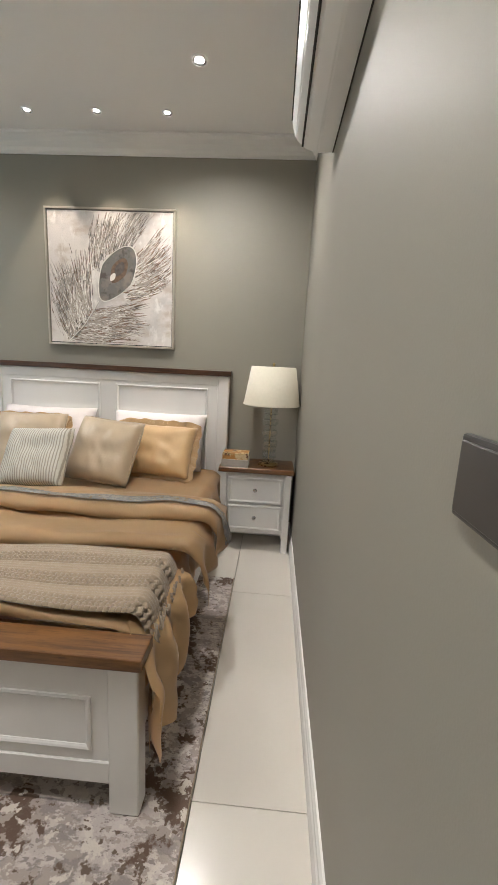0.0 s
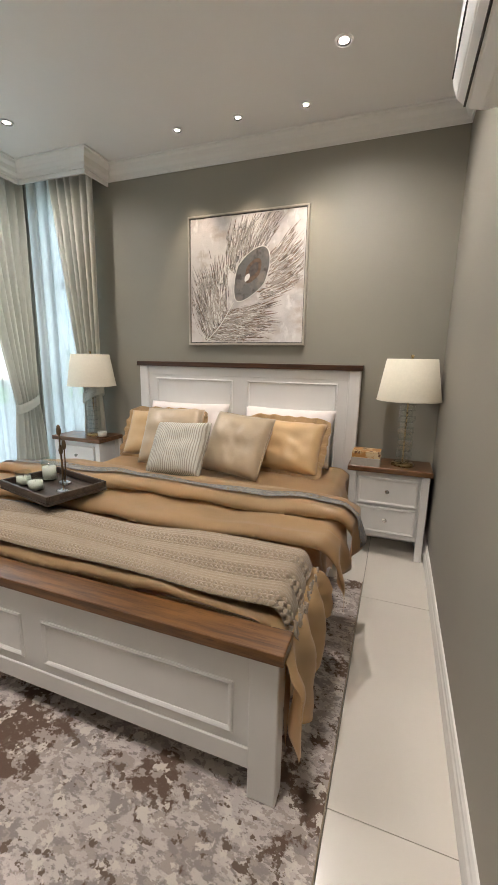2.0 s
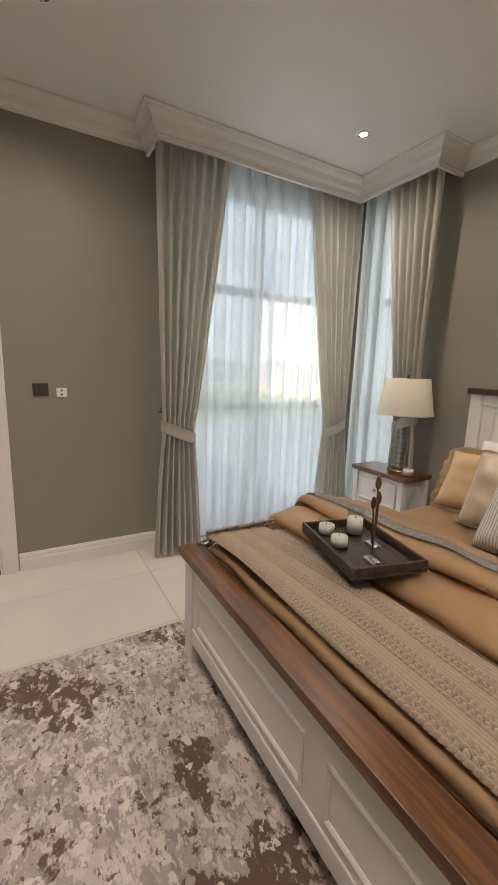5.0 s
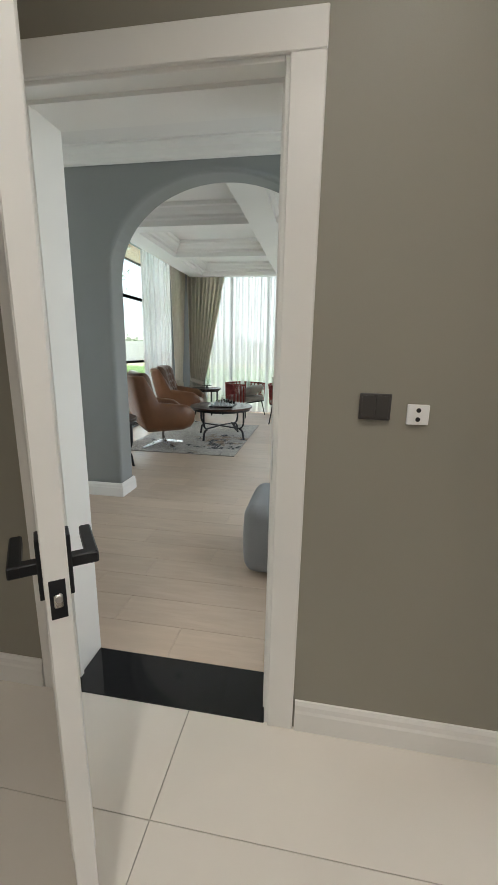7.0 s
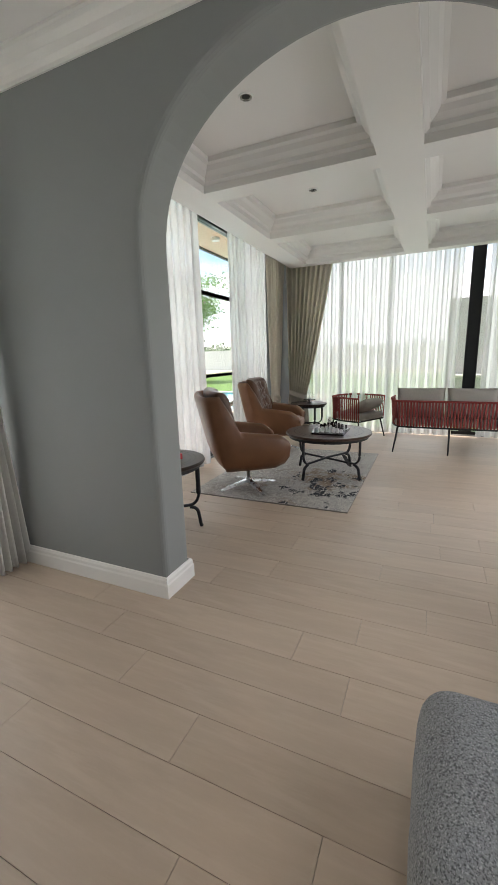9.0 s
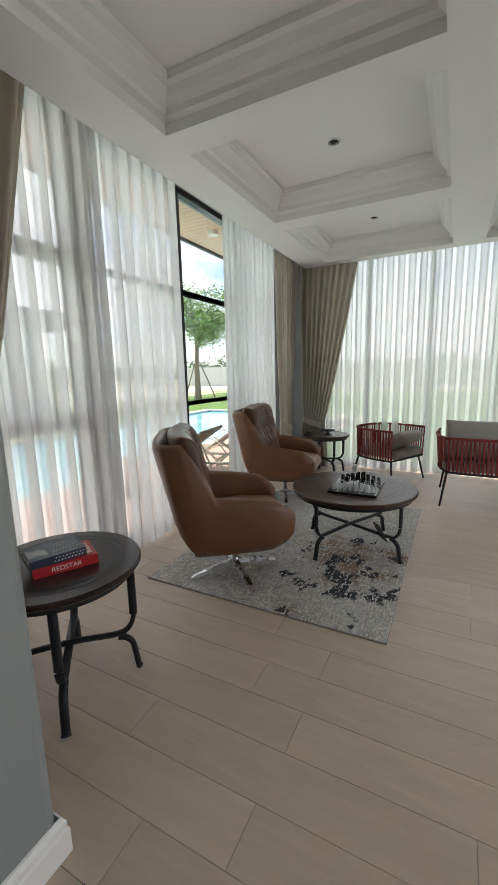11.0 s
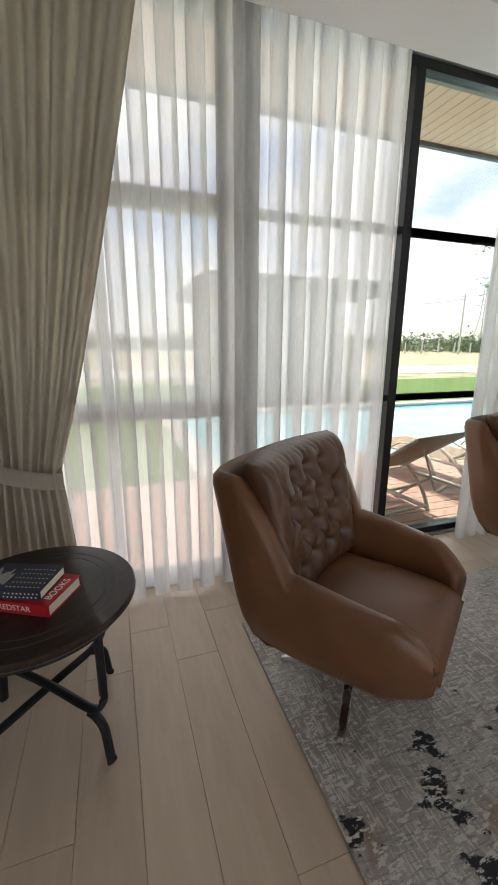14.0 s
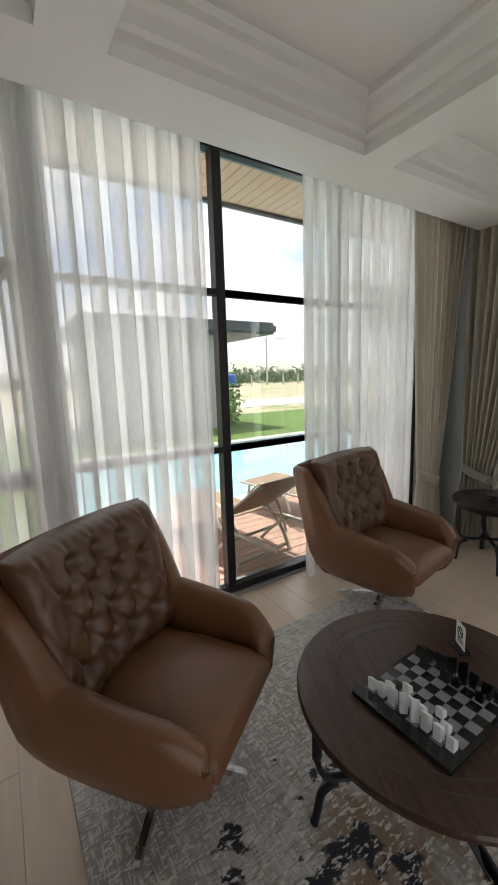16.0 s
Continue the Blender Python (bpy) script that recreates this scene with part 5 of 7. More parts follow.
def hang(name, label, start, way, out, w, z0, z1, folds, amp, mat, tie=None, seed=0, thick=0.0, category="curtain", group="", rows=26, per=14, lap=0.05):
    """A pleated curtain from start along way, its folds standing towards out. tie: (height, middle, width there, width below)."""
    t = thing(name, label, category, pose(*start), group)
    way, out = Vector(way), Vector(out)
    bm = bmesh.new()
    nx = folds * per
    grid = []
    rnd = random.Random(seed)
    ph = [rnd.uniform(-0.35, 0.35) for _ in range(folds + 2)]
    am = [rnd.uniform(0.75, 1.2) for _ in range(folds + 2)]
    for j in range(rows + 1):
        z = z1 + (z0 - z1) * j / rows
        if tie:
            zt, mid, tw, bw = tie
            if z >= zt:
                k = ((z - zt) / (z1 - zt)) ** 0.85
                lo, hi = (mid - tw / 2) * (1 - k), (mid + tw / 2) * (1 - k) + w * k
                a = amp * (0.72 + 0.28 * k)
            else:
                k = ((zt - z) / (zt - z0)) ** 0.7
                lo, hi = mid - tw / 2 - (bw - tw) / 2 * k, mid + tw / 2 + (bw - tw) / 2 * k
                a = amp * (0.72 + 0.45 * k)
        else:
            lo, hi, a = 0.0, w, amp * (0.8 + 0.3 * j / rows)
        row = []
        for i in range(nx + 1):
            u = i / nx
            f = u * folds
            n = int(f)
            s = math.sin(2 * math.pi * f + ph[min(n, folds)] * (1 - math.cos(2 * math.pi * (f - n))))
            s = math.copysign(abs(s) ** 0.8, s)
            d = a * am[min(n, folds)] * s + 0.006 * noise.noise(Vector((u * 6 + seed, z * 1.5, seed)))
            p = way * (lo + (hi - lo) * u - lap * (hi - lo) / folds * math.sin(4 * math.pi * f)) + out * d
            row.append(bm.verts.new((p.x, p.y, z - start[2])))
        grid.append(row)
    for a, b in zip(grid, grid[1:]):
        for i in range(nx):
            bm.faces.new((a[i], a[i + 1], b[i + 1], b[i]))
    if thick:
        bmesh.ops.solidify(bm, geom=bm.faces[:], thickness=thick)
    part("cloth", bm, mat, t, smooth=True)
    if tie:
        zt, mid, tw, bw = tie
        bm = bmesh.new()
        n = 56
        rings = []
        for i in range(n):
            a = 2 * math.pi * i / n
            c, s = math.cos(a), math.sin(a)
            base = way * (mid + (tw / 2 + 0.014) * c) + out * ((amp + 0.022) * s)
            lean = 0.05 * (1 if mid < w / 2 else -1) * c
            ruf = 0.005 * math.sin(i * 2.8)
            rings.append([bm.verts.new((base.x * (1 + g), base.y * (1 + g), zt - start[2] + h - lean)) for h, g in ((0.04, 0), (0.0, 0.0), (-0.035, 0.0), (-0.045, ruf))])
        for i in range(n):
            a, b = rings[i], rings[(i + 1) % n]
            for k in range(3):
                bm.faces.new((a[k], b[k], b[k + 1], a[k + 1]))
        bmesh.ops.solidify(bm, geom=bm.faces[:], thickness=0.005)
        part("tieback", bm, mat, t, "matching cloth tieback", smooth=True)
    return t


DR, SH = "drapes", "sheer curtains"
X, Y, NX, NY = (1, 0, 0), (0, 1, 0), (-1, 0, 0), (0, -1, 0)
L_DB, L_SH = "pale grey-beige pleated drape held by a tieback", "white sheer voile curtain hanging in folds"
# bedroom
hang("curtain", L_DB, (-3.46, 1.17, 0), Y, X, 0.52, 0.012, 2.76, 7, 0.05, M_DRAPE_BED, (0.90, 0.15, 0.22, 0.36), 1, 0.003, group=DR)
hang("curtain", L_DB, (-3.48, 2.88, 0), NY, X, 0.50, 0.012, 2.76, 6, 0.048, M_DRAPE_BED, (0.88, 0.12, 0.20, 0.33), 2, 0.003, group=DR)
hang("curtain", L_DB, (-2.735, 2.90, 0), NX, NY, 0.46, 0.012, 2.76, 6, 0.046, M_DRAPE_BED, (0.98, 0.12, 0.18, 0.26), 3, 0.003, group=DR)
hang("sheer_curtain", L_SH, (-3.56, 1.35, 0), Y, X, 1.52, 0.06, 2.76, 11, 0.035, M_SHEER_BED, None, 4, lap=0.19, group=SH)
hang("sheer_curtain", L_SH, (-3.48, 2.97, 0), X, NY, 0.60, 0.06, 2.76, 5, 0.035, M_SHEER_BED, None, 5, lap=0.19, group=SH)
# hall
hang("curtain", "off-white long drape beside the arch", (-5.625, -2.56, 0), X, Y, 0.42, 0.012, 2.62, 6, 0.05, M_DRAPE_HALL, (0.98, 0.12, 0.2, 0.3), 6, 0.003, group=DR)
hang("sheer_curtain", L_SH, (-5.56, -2.66, 0), X, Y, 1.31, 0.02, 2.62, 12, 0.025, M_SHEER, None, 7, lap=0.19, group=SH)
# living room
L_DL = "oatmeal linen pleated drape held by a tieback"
hang("curtain", L_DL, (-5.95, -2.53, 0), NX, Y, 0.98, 0.012, 3.08, 9, 0.062, M_DRAPE, (0.86, 0.30, 0.30, 0.42), 8, 0.003, group=DR)
hang("curtain", L_DL, (-10.90, -2.53, 0), X, Y, 0.72, 0.012, 3.08, 8, 0.055, M_DRAPE, (0.62, 0.42, 0.26, 0.36), 9, 0.003, group=DR)
hang("curtain", L_DL, (-10.83, -2.44, 0), Y, X, 0.84, 0.012, 3.08, 9, 0.055, M_DRAPE, (0.66, 0.20, 0.30, 0.42), 10, 0.003, group=DR)
hang("sheer_curtain", L_SH, (-6.15, -2.655, 0), NX, Y, 2.17, 0.02, 3.08, 16, 0.05, M_SHEER, None, 11, lap=0.19, group=SH, per=18)
hang("sheer_curtain", L_SH, (-9.09, -2.655, 0), NX, Y, 1.30, 0.02, 3.08, 11, 0.05, M_SHEER, None, 12, lap=0.19, group=SH, per=18)
hang("sheer_curtain", L_SH, (-10.94, -2.2, 0), Y, X, 1.43, 0.02, 3.08, 11, 0.045, M_SHEER, None, 13, lap=0.19, group=SH)
hang("sheer_curtain", L_SH, (-10.94, -0.755, 0), Y, X, 1.0, 0.02, 3.08, 8, 0.045, M_SHEER, None, 14, lap=0.19, group=SH)
hang("sheer_curtain", L_SH, (-10.94, 0.60, 0), Y, X, 0.85, 0.02, 3.08, 7, 0.045, M_SHEER, None, 15, lap=0.19, group=SH)
# hooks of the tiebacks
for m in (pose(XW, 1.235, 1.03, 0, 0, -90), pose(-5.60, -2.62, 0.99, 0, 0, 90)):
    t = thing("curtain_hook", "small dark metal tieback hook on the wall", "hook", m)
    part("hook", tube(smooth_path([(0, 0, 0), (0, 0.05, -0.002), (0, 0.06, 0.012), (0, 0.052, 0.026)], 4), 0.004, seg=7), M_BLACKMETAL, t)

# daylight standing in the openings, just outside the glass; north windows are unseen additions
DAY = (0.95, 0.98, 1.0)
# two unseen windows, added so that fill light enters from the north
window("added_window_7", "y", YNH + 0.09, -5.45, -4.15, 0.3, 2.55, (-4.8,), (), "unseen black-framed window added to light the hall from the north")
window("added_window_8", "y", YNL + 0.09, -9.6, -6.4, 0.05, 2.0, (-8.8, -8.0, -7.2), (), "unseen low wide black-framed window added to light the living room")
for nm, eye, way, w, h, e in (("daylight_south", (-7.89, YW - 0.17, 1.52), (0, 1, 0), 0.80, 2.95, 7), ("daylight_south", (-9.82, YW - 0.17, 1.52), (0, 1, 0), 1.5, 2.95, 12),
                              ("daylight_south", (-6.66, YW - 0.17, 1.52), (0, 1, 0), 1.22, 2.95, 8), ("daylight_hall", (-4.91, YW - 0.17, 1.32), (0, 1, 0), 1.28, 2.55, 13),
                              ("daylight_west", (XWW - 0.17, -0.98, 1.52), (1, 0, 0), 2.2, 2.95, 14), ("daylight_west", (XWW - 0.17, 0.95, 1.52), (1, 0, 0), 0.65, 2.95, 5),
                              ("daylight_bedroom", (XW - 0.135, 2.13, 1.34), (1, 0, 0), 1.5, 2.55, 10), ("daylight_bedroom", (-3.23, YN + 0.17, 1.34), (0, -1, 0), 0.5, 2.55, 4),
                              # fill lamps in the added north windows, where no source is seen
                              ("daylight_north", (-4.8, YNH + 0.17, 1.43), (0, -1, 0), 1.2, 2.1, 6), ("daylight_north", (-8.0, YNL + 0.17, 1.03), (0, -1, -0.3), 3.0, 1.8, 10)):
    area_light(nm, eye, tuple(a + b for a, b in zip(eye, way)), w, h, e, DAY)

# ---- hall and living room ----
def armchair(m, label):
    t = thing("armchair", label, "armchair", m, "leather swivel armchairs")
    ctrl = [(0.325, 0.375), (0.375, 0.25), (0.395, 0.04), (0.392, -0.24), (0.335, -0.352), (0.0, -0.385), (-0.335, -0.352), (-0.392, -0.24), (-0.395, 0.04), (-0.375, 0.25), (-0.325, 0.375)]
    path = smooth_path([(a, b, 0) for a, b in ctrl], 8)
    n = len(path)
    bm = bmesh.new()
    rings, ends = [], []
    for i, p in enumerate(path):
        d = (path[min(n - 1, i + 1)] - path[max(0, i - 1)]).normalized()
        out = Vector((d.y, -d.x, 0))
        if out.dot(Vector((p.x, p.y + 0.05, 0))) < 0:
            out = -out
        y = p.y
        k = max(0.0, min(1.0, (-0.15 - y) / 0.06))      # 0 on the arms, 1 at the back
        k = k * k * (3 - 2 * k)
        top = 0.615 + 0.325 * k - 0.05 * (1 - k) * max(0.0, min(1.0, (y + 0.12) / 0.42))
        th = 0.10 - 0.03 * k
        lean = 0.13 * k
        back = Vector((0, -1, 0))
        fr = max(0.0, (y - 0.24) / 0.12)                # round off the arm's front
        top -= 0.055 * fr * fr
        zs = 0.25 + 0.02 * fr

        def pt(o, z, base=0.3):
            q = p + out * (o + 0.035 * k * max(0, z - base) / 0.65) + back * lean * max(0, (z - base)) / 0.65
            return bm.verts.new((q.x, q.y, z))
        ring = [pt(-0.15, zs - 0.01), pt(-0.09, zs), pt(-0.035, zs + 0.06), pt(-0.008, zs + 0.14), pt(0.0, zs + 0.22 if top > 0.6 else 0.45), pt(0.0, top - 0.05), pt(-0.008, top - 0.02), pt(-0.028, top - 0.003),
                pt(-th * 0.5, top), pt(-th + 0.025, top - 0.006), pt(-th, top - 0.03), pt(-th, 0.44), pt(-th, 0.33), pt(-0.15, 0.29)]
        rings.append(ring)
        ends.append((p - out * th * 0.5, top))
    m_ = len(rings[0])
    for a, b in zip(rings, rings[1:]):
        for k in range(m_):
            bm.faces.new((a[k], a[(k + 1) % m_], b[(k + 1) % m_], b[k]))
    for r, (q, top) in ((rings[0], ends[0]), (rings[-1], ends[-1])):
        mid = [bm.verts.new(v.co.lerp(Vector((q.x, q.y, min(max(v.co.z, 0.36), top - 0.045))), 0.45) + Vector((0, 0.018, 0))) for v in r]
        for k in range(m_):
            j = (k + 1) % m_
            bm.faces.new((r[k], r[j], mid[j], mid[k]))
        bm.faces.new(mid)
    bmesh.ops.recalc_face_normals(bm, faces=bm.faces[:])
    part("shell", bm, M_LEATHER, t, "tan leather shell", smooth=True)
    # seams down the shell
    bm = bmesh.new()
    for sx in (-1, 1):
        tube([(sx * 0.389, 0.02, 0.41), (sx * 0.3925, 0.02, 0.46), (sx * 0.3945, 0.02, 0.555), (sx * 0.37, 0.02, 0.583), (sx * 0.335, 0.02, 0.583)], 0.002, seg=5, bm=bm)
    part("seam", bm, M_LEATHER_DK, t)
    part("seat_pan", box(-0.20, -0.25, 0.27, 0.20, 0.28, 0.33, bevel=0.04, seg=3), M_LEATHER, t, smooth=True)
    # seat cushion
    bm = bmesh.new()
    nx, ny = 26, 26
    top_, bot = [], []
    for j in range(ny + 1):
        ra, rb = [], []
        for i in range(nx + 1):
            u, v = 2 * i / nx - 1, 2 * j / ny - 1
            e = max(0.0, (1 - u ** 8) * (1 - v ** 8))
            hw = 0.285 - 0.02 * max(0, v) ** 2
            x, y = u * hw, 0.065 + v * 0.325
            puff = 0.034 * (1 - u * u) * (1 - v * v) + 0.006 * noise.noise(Vector((x * 9, y * 9, 1))) * e
            ra.append(bm.verts.new((x, y, 0.365 + 0.075 * e ** 0.5 + puff)))
            rb.append(bm.verts.new((x, y, 0.365 - 0.045 * e ** 0.5)))
        top_.append(ra)
        bot.append(rb)
    for g, flip in ((top_, False), (bot, True)):
        for j in range(ny):
            for i in range(nx):
                q = (g[j][i], g[j][i + 1], g[j + 1][i + 1], g[j + 1][i])
                bm.faces.new(q[::-1] if flip else q)
    bmesh.ops.remove_doubles(bm, verts=bm.verts[:], dist=2e-4)
    part("seat_cushion", bm, M_LEATHER, t, "tan leather seat cushion, creased", smooth=True)
    # tufted back cushion
    bm = bmesh.new()
    W, H = 0.715, 0.57
    buttons = []
    for r in range(4):
        cnt = 4 if r % 2 == 0 else 3
        for c in range(cnt):
            buttons.append(((c - (cnt - 1) / 2) * 0.135, 0.13 + r * 0.115))
    nx, ny = 64, 60
    front, rear = [], []
    ti = radians(15)

    def place(x, h, d):
        # h up the back, d out of it; wings curve forward
        yy = -0.27 + d + 0.55 * x * x
        return Vector((x, yy - h * math.sin(ti) , 0.425 + h * math.cos(ti)))
    for j in range(ny + 1):
        fa, ra = [], []
        for i in range(nx + 1):
            u, h = 2 * i / nx - 1, H * j / ny
            v = 2 * j / ny - 1
            x = u * W / 2 * (1 - 0.10 * (1 - j / ny))
            e = max(0.0, (1 - u ** 8) * (1 - v ** 8))
            d = 0.138 * e ** 0.42
            dent = 0.0
            for bx, bh in buttons:
                r2 = (x - bx) ** 2 + (h - bh) ** 2
                dent = max(dent, 0.062 * math.exp(-r2 / 0.0013))
            # creases run from button to button on the slant
            f1 = abs(((x / 0.135 + (h - 0.13) / 0.23) % 1.0) - 0.5)
            f2 = abs(((x / 0.135 - (h - 0.13) / 0.23) % 1.0) - 0.5)
            inside = 1.0 if 0.11 < h < 0.50 and abs(x) < 0.23 else 0.35
            c1 = min(abs(f1 - 0.0), abs(f2 - 0.0))
            dent = max(dent, inside * 0.034 * math.exp(-(c1 / 0.06) ** 2))
            if h > 0.475:   # vertical pleats to the top edge
                f3 = abs(((x / 0.135 + 0.5) % 1.0) - 0.5)
                dent = max(dent, 0.022 * math.exp(-(f3 / 0.075) ** 2))
            fa.append(bm.verts.new(place(x, h, d - dent * e)))
            ra.append(bm.verts.new(place(x, h, -0.04 * e ** 0.5)))
        front.append(fa)
        rear.append(ra)
    for g, flip in ((front, False), (rear, True)):
        for j in range(ny):
            for i in range(nx):
                q = (g[j][i], g[j][i + 1], g[j + 1][i + 1], g[j + 1][i])
                bm.faces.new(q[::-1] if flip else q)
    bmesh.ops.remove_doubles(bm, verts=bm.verts[:], dist=2e-4)
    bmesh.ops.recalc_face_normals(bm, faces=bm.faces[:])
    bc = part("back_cushion", bm, M_LEATHER_DK, t, "button-tufted brown leather back cushion", smooth=True)
    for bx, bh in buttons:
        q = place(bx, bh, 0.066)
        part("button", lathe([(0, 0.004), (0.006, 0.003), (0.009, 0), (0, -0.002)], 8, Matrix.Translation(q) @ pose(0, 0, 0, -90 + 15, 0, 0)), M_LEATHER_DK, bc)
    # swivel base
    part("column", lathe([(0, 0.05), (0.028, 0.05), (0.028, 0.10), (0.02, 0.10), (0.02, 0.24), (0, 0.24)], 16), M_CHROME, t, smooth=True)
    for k in range(4):
        bm = bmesh.new()
        prof = [(0.0, 0.085, 0.055, 0.024), (0.16, 0.058, 0.03, 0.02), (0.32, 0.022, 0.006, 0.016), (0.335, 0.014, 0.002, 0.012)]
        rr = [[bm.verts.new(q) for q in ((x, -w, zb), (x, w, zb), (x, w * 0.8, zt), (x, -w * 0.8, zt))] for x, zt, zb, w in prof]
        for a, b in zip(rr, rr[1:]):
            for i in range(4):
                bm.faces.new((a[i], a[(i + 1) % 4], b[(i + 1) % 4], b[i]))
        bm.faces.new(rr[-1])
        bm.faces.new(rr[0][::-1])
        bmesh.ops.transform(bm, matrix=pose(0, 0, 0, 0, 0, CH_STAR + 90 * k), verts=bm.verts[:])
        part("base_leg", bm, M_CHROME, t, "polished steel foot")
    return t


CH_STAR = 15
CH_Z = 0.012
armchair(pose(-7.585, -1.755, CH_Z, 0, 0, 36) @ Matrix.Diagonal((1.01, 0.95, 1.05, 1)), "tan leather swivel armchair with tufted back on the rug")
armchair(pose(-9.26, -2.05, CH_Z, 0, 0, 10) @ Matrix.Diagonal((1.02, 0.95, 1.05, 1)), "tan leather swivel armchair with tufted back near the corner")


def round_table(name, label, x, y, z0, R, h, mat, rot, group):
    t = thing(name, label, "side table" if R < 0.4 else "coffee table", pose(x, y, z0, 0, 0, rot), group)
    top = part("tabletop", lathe([(0, h - 0.034), (R - 0.03, h - 0.034), (R - 0.008, h - 0.03), (R, h - 0.02), (R, h - 0.008), (R - 0.006, h), (0, h)], 72), mat, t, "dark wood round top", smooth=False)
    for rr in (R * 0.80, R * 0.70):
        part("inlay_ring", lathe([(rr - 0.0022, h - 0.0015), (rr - 0.0015, h + 0.0008), (rr + 0.0015, h + 0.0008), (rr + 0.0022, h - 0.0015)], 72), M_INK_D, top, "fine dark inlaid ring")
    part("apron_ring", lathe([(R - 0.045, h - 0.034), (R - 0.045, h - 0.062), (R - 0.035, h - 0.062), (R - 0.035, h - 0.034)], 56), M_BLACKMETAL, t)
    zk = 0.17 if h < 0.53 else 0.19
    rl = R - 0.055
    for k in range(2):
        a = radians(90 * k)
        c, s = math.cos(a), math.sin(a)
        lift = 0.012 if k else 0.0
        pts = [(-rl, h - 0.05), (-rl, zk + 0.12), (-rl + 0.006, zk + 0.06), (-rl + 0.035, zk + 0.018), (-rl + 0.09, zk + lift * 0.3), (-0.06, zk + lift), (0.06, zk + lift), (rl - 0.09, zk + lift * 0.3), (rl - 0.035, zk + 0.018), (rl - 0.006, zk + 0.06), (rl, zk + 0.12), (rl, h - 0.05)]
        part("leg_bar", tube(smooth_path([(r * c, r * s, z) for r, z in pts], 4), 0.0185, seg=8, flat=0.6), M_BLACKMETAL, t, "black bent metal bar", smooth=True)
    for k in range(4):
        a = radians(90 * k)
        c, s = math.cos(a), math.sin(a)
        pts = [(rl - 0.075, zk - 0.012), (rl - 0.045, zk - 0.02), (rl - 0.015, zk - 0.05), (rl - 0.004, zk - 0.10), (rl + 0.006, 0.02), (rl + 0.012, 0.002)]
        part("foot", tube(smooth_path([(r * c, r * s, z) for r, z in pts], 4), [0.0175] * 17 + [0.018, 0.019, 0.02, 0.02], seg=8, flat=0.8), M_BLACKMETAL, t, smooth=True)
    return t


round_table("coffee_table", "round dark wood coffee table on black bent metal legs", -8.335, -1.10, 0.012, 0.472, 0.487, M_TABLETOP2, 65, "")
round_table("side_table", "round dark wood side table on black bent metal legs", -6.36, -1.925, 0, 0.342, 0.595, M_TABLETOP, 46, "round side tables")
round_table("side_table", "round dark wood side table by the corner drapes", -10.50, -1.95, 0, 0.305, 0.545, M_TABLETOP, 40, "round side tables")

# rug
RL = (-9.42, -2.245, -7.235, -0.672)
rug2 = thing("rug", "distressed grey and black patterned rug", "rug", pose(-8.33, -1.46, 0))
part("woven_field", box(RL[0] + 8.33, RL[1] + 1.46, 0, RL[2] + 8.33, RL[3] + 1.46, 0.012, bevel=0.004, seg=2), M_RUG_LIV, rug2)
bm = bmesh.new()
for a in ((RL[0], RL[1], RL[0] + 0.005, RL[3]), (RL[2] - 0.005, RL[1], RL[2], RL[3]), (RL[0], RL[1], RL[2], RL[1] + 0.005), (RL[0], RL[3] - 0.005, RL[2], RL[3])):
    add_box(bm, a[0] + 8.33 - 0.003, a[1] + 1.46 - 0.003, 0, a[2] + 8.33 + 0.003, a[3] + 1.46 + 0.003, 0.009, bevel=0.002)
part("binding", bm, M_CUSHION, rug2)

# chess set
CB = pose(-8.285, -1.06, 0.499, 0, 0, 1)
t = thing("chess_board", "black and grey glass chess board on the coffee table", "chess board", CB)
part("base", box(-0.205, -0.175, 0, 0.205, 0.175, 0.018, bevel=0.002), M_BLACKSTONE, t)
M_SQ_D = material("black glass square", (0.012, 0.012, 0.014), 0.12)
M_SQ_L = material("grey frosted square", (0.20, 0.215, 0.225), 0.45, var=0.05, scale=50)
sq = {}
for k, mt in ((0, M_SQ_D), (1, M_SQ_L)):
    me = bpy.data.meshes.new("square")
    b_ = box(-0.0196, -0.0196, 0, 0.0196, 0.0196, 0.0016)
    b_.to_mesh(me)
    b_.free()
    me.materials.append(mt)
    sq[k] = me
for i in range(8):
    for j in range(8):
        ob = new("square", sq[(i + j) % 2])
        ob.parent = t
        ob.location = ((i - 3.5) * 0.0398, (j - 3.5) * 0.0398, 0.0182)
M_FROST = glass("frosted white glass", (0.92, 0.95, 0.95), 0.45, 1.35)
_p = M_FROST.node_tree.nodes["Principled BSDF"]
_p.inputs["Transmission Weight"].default_value = 0.35
M_SMOKE = glass("smoked glass", (0.10, 0.10, 0.11), 0.04, 1.45)


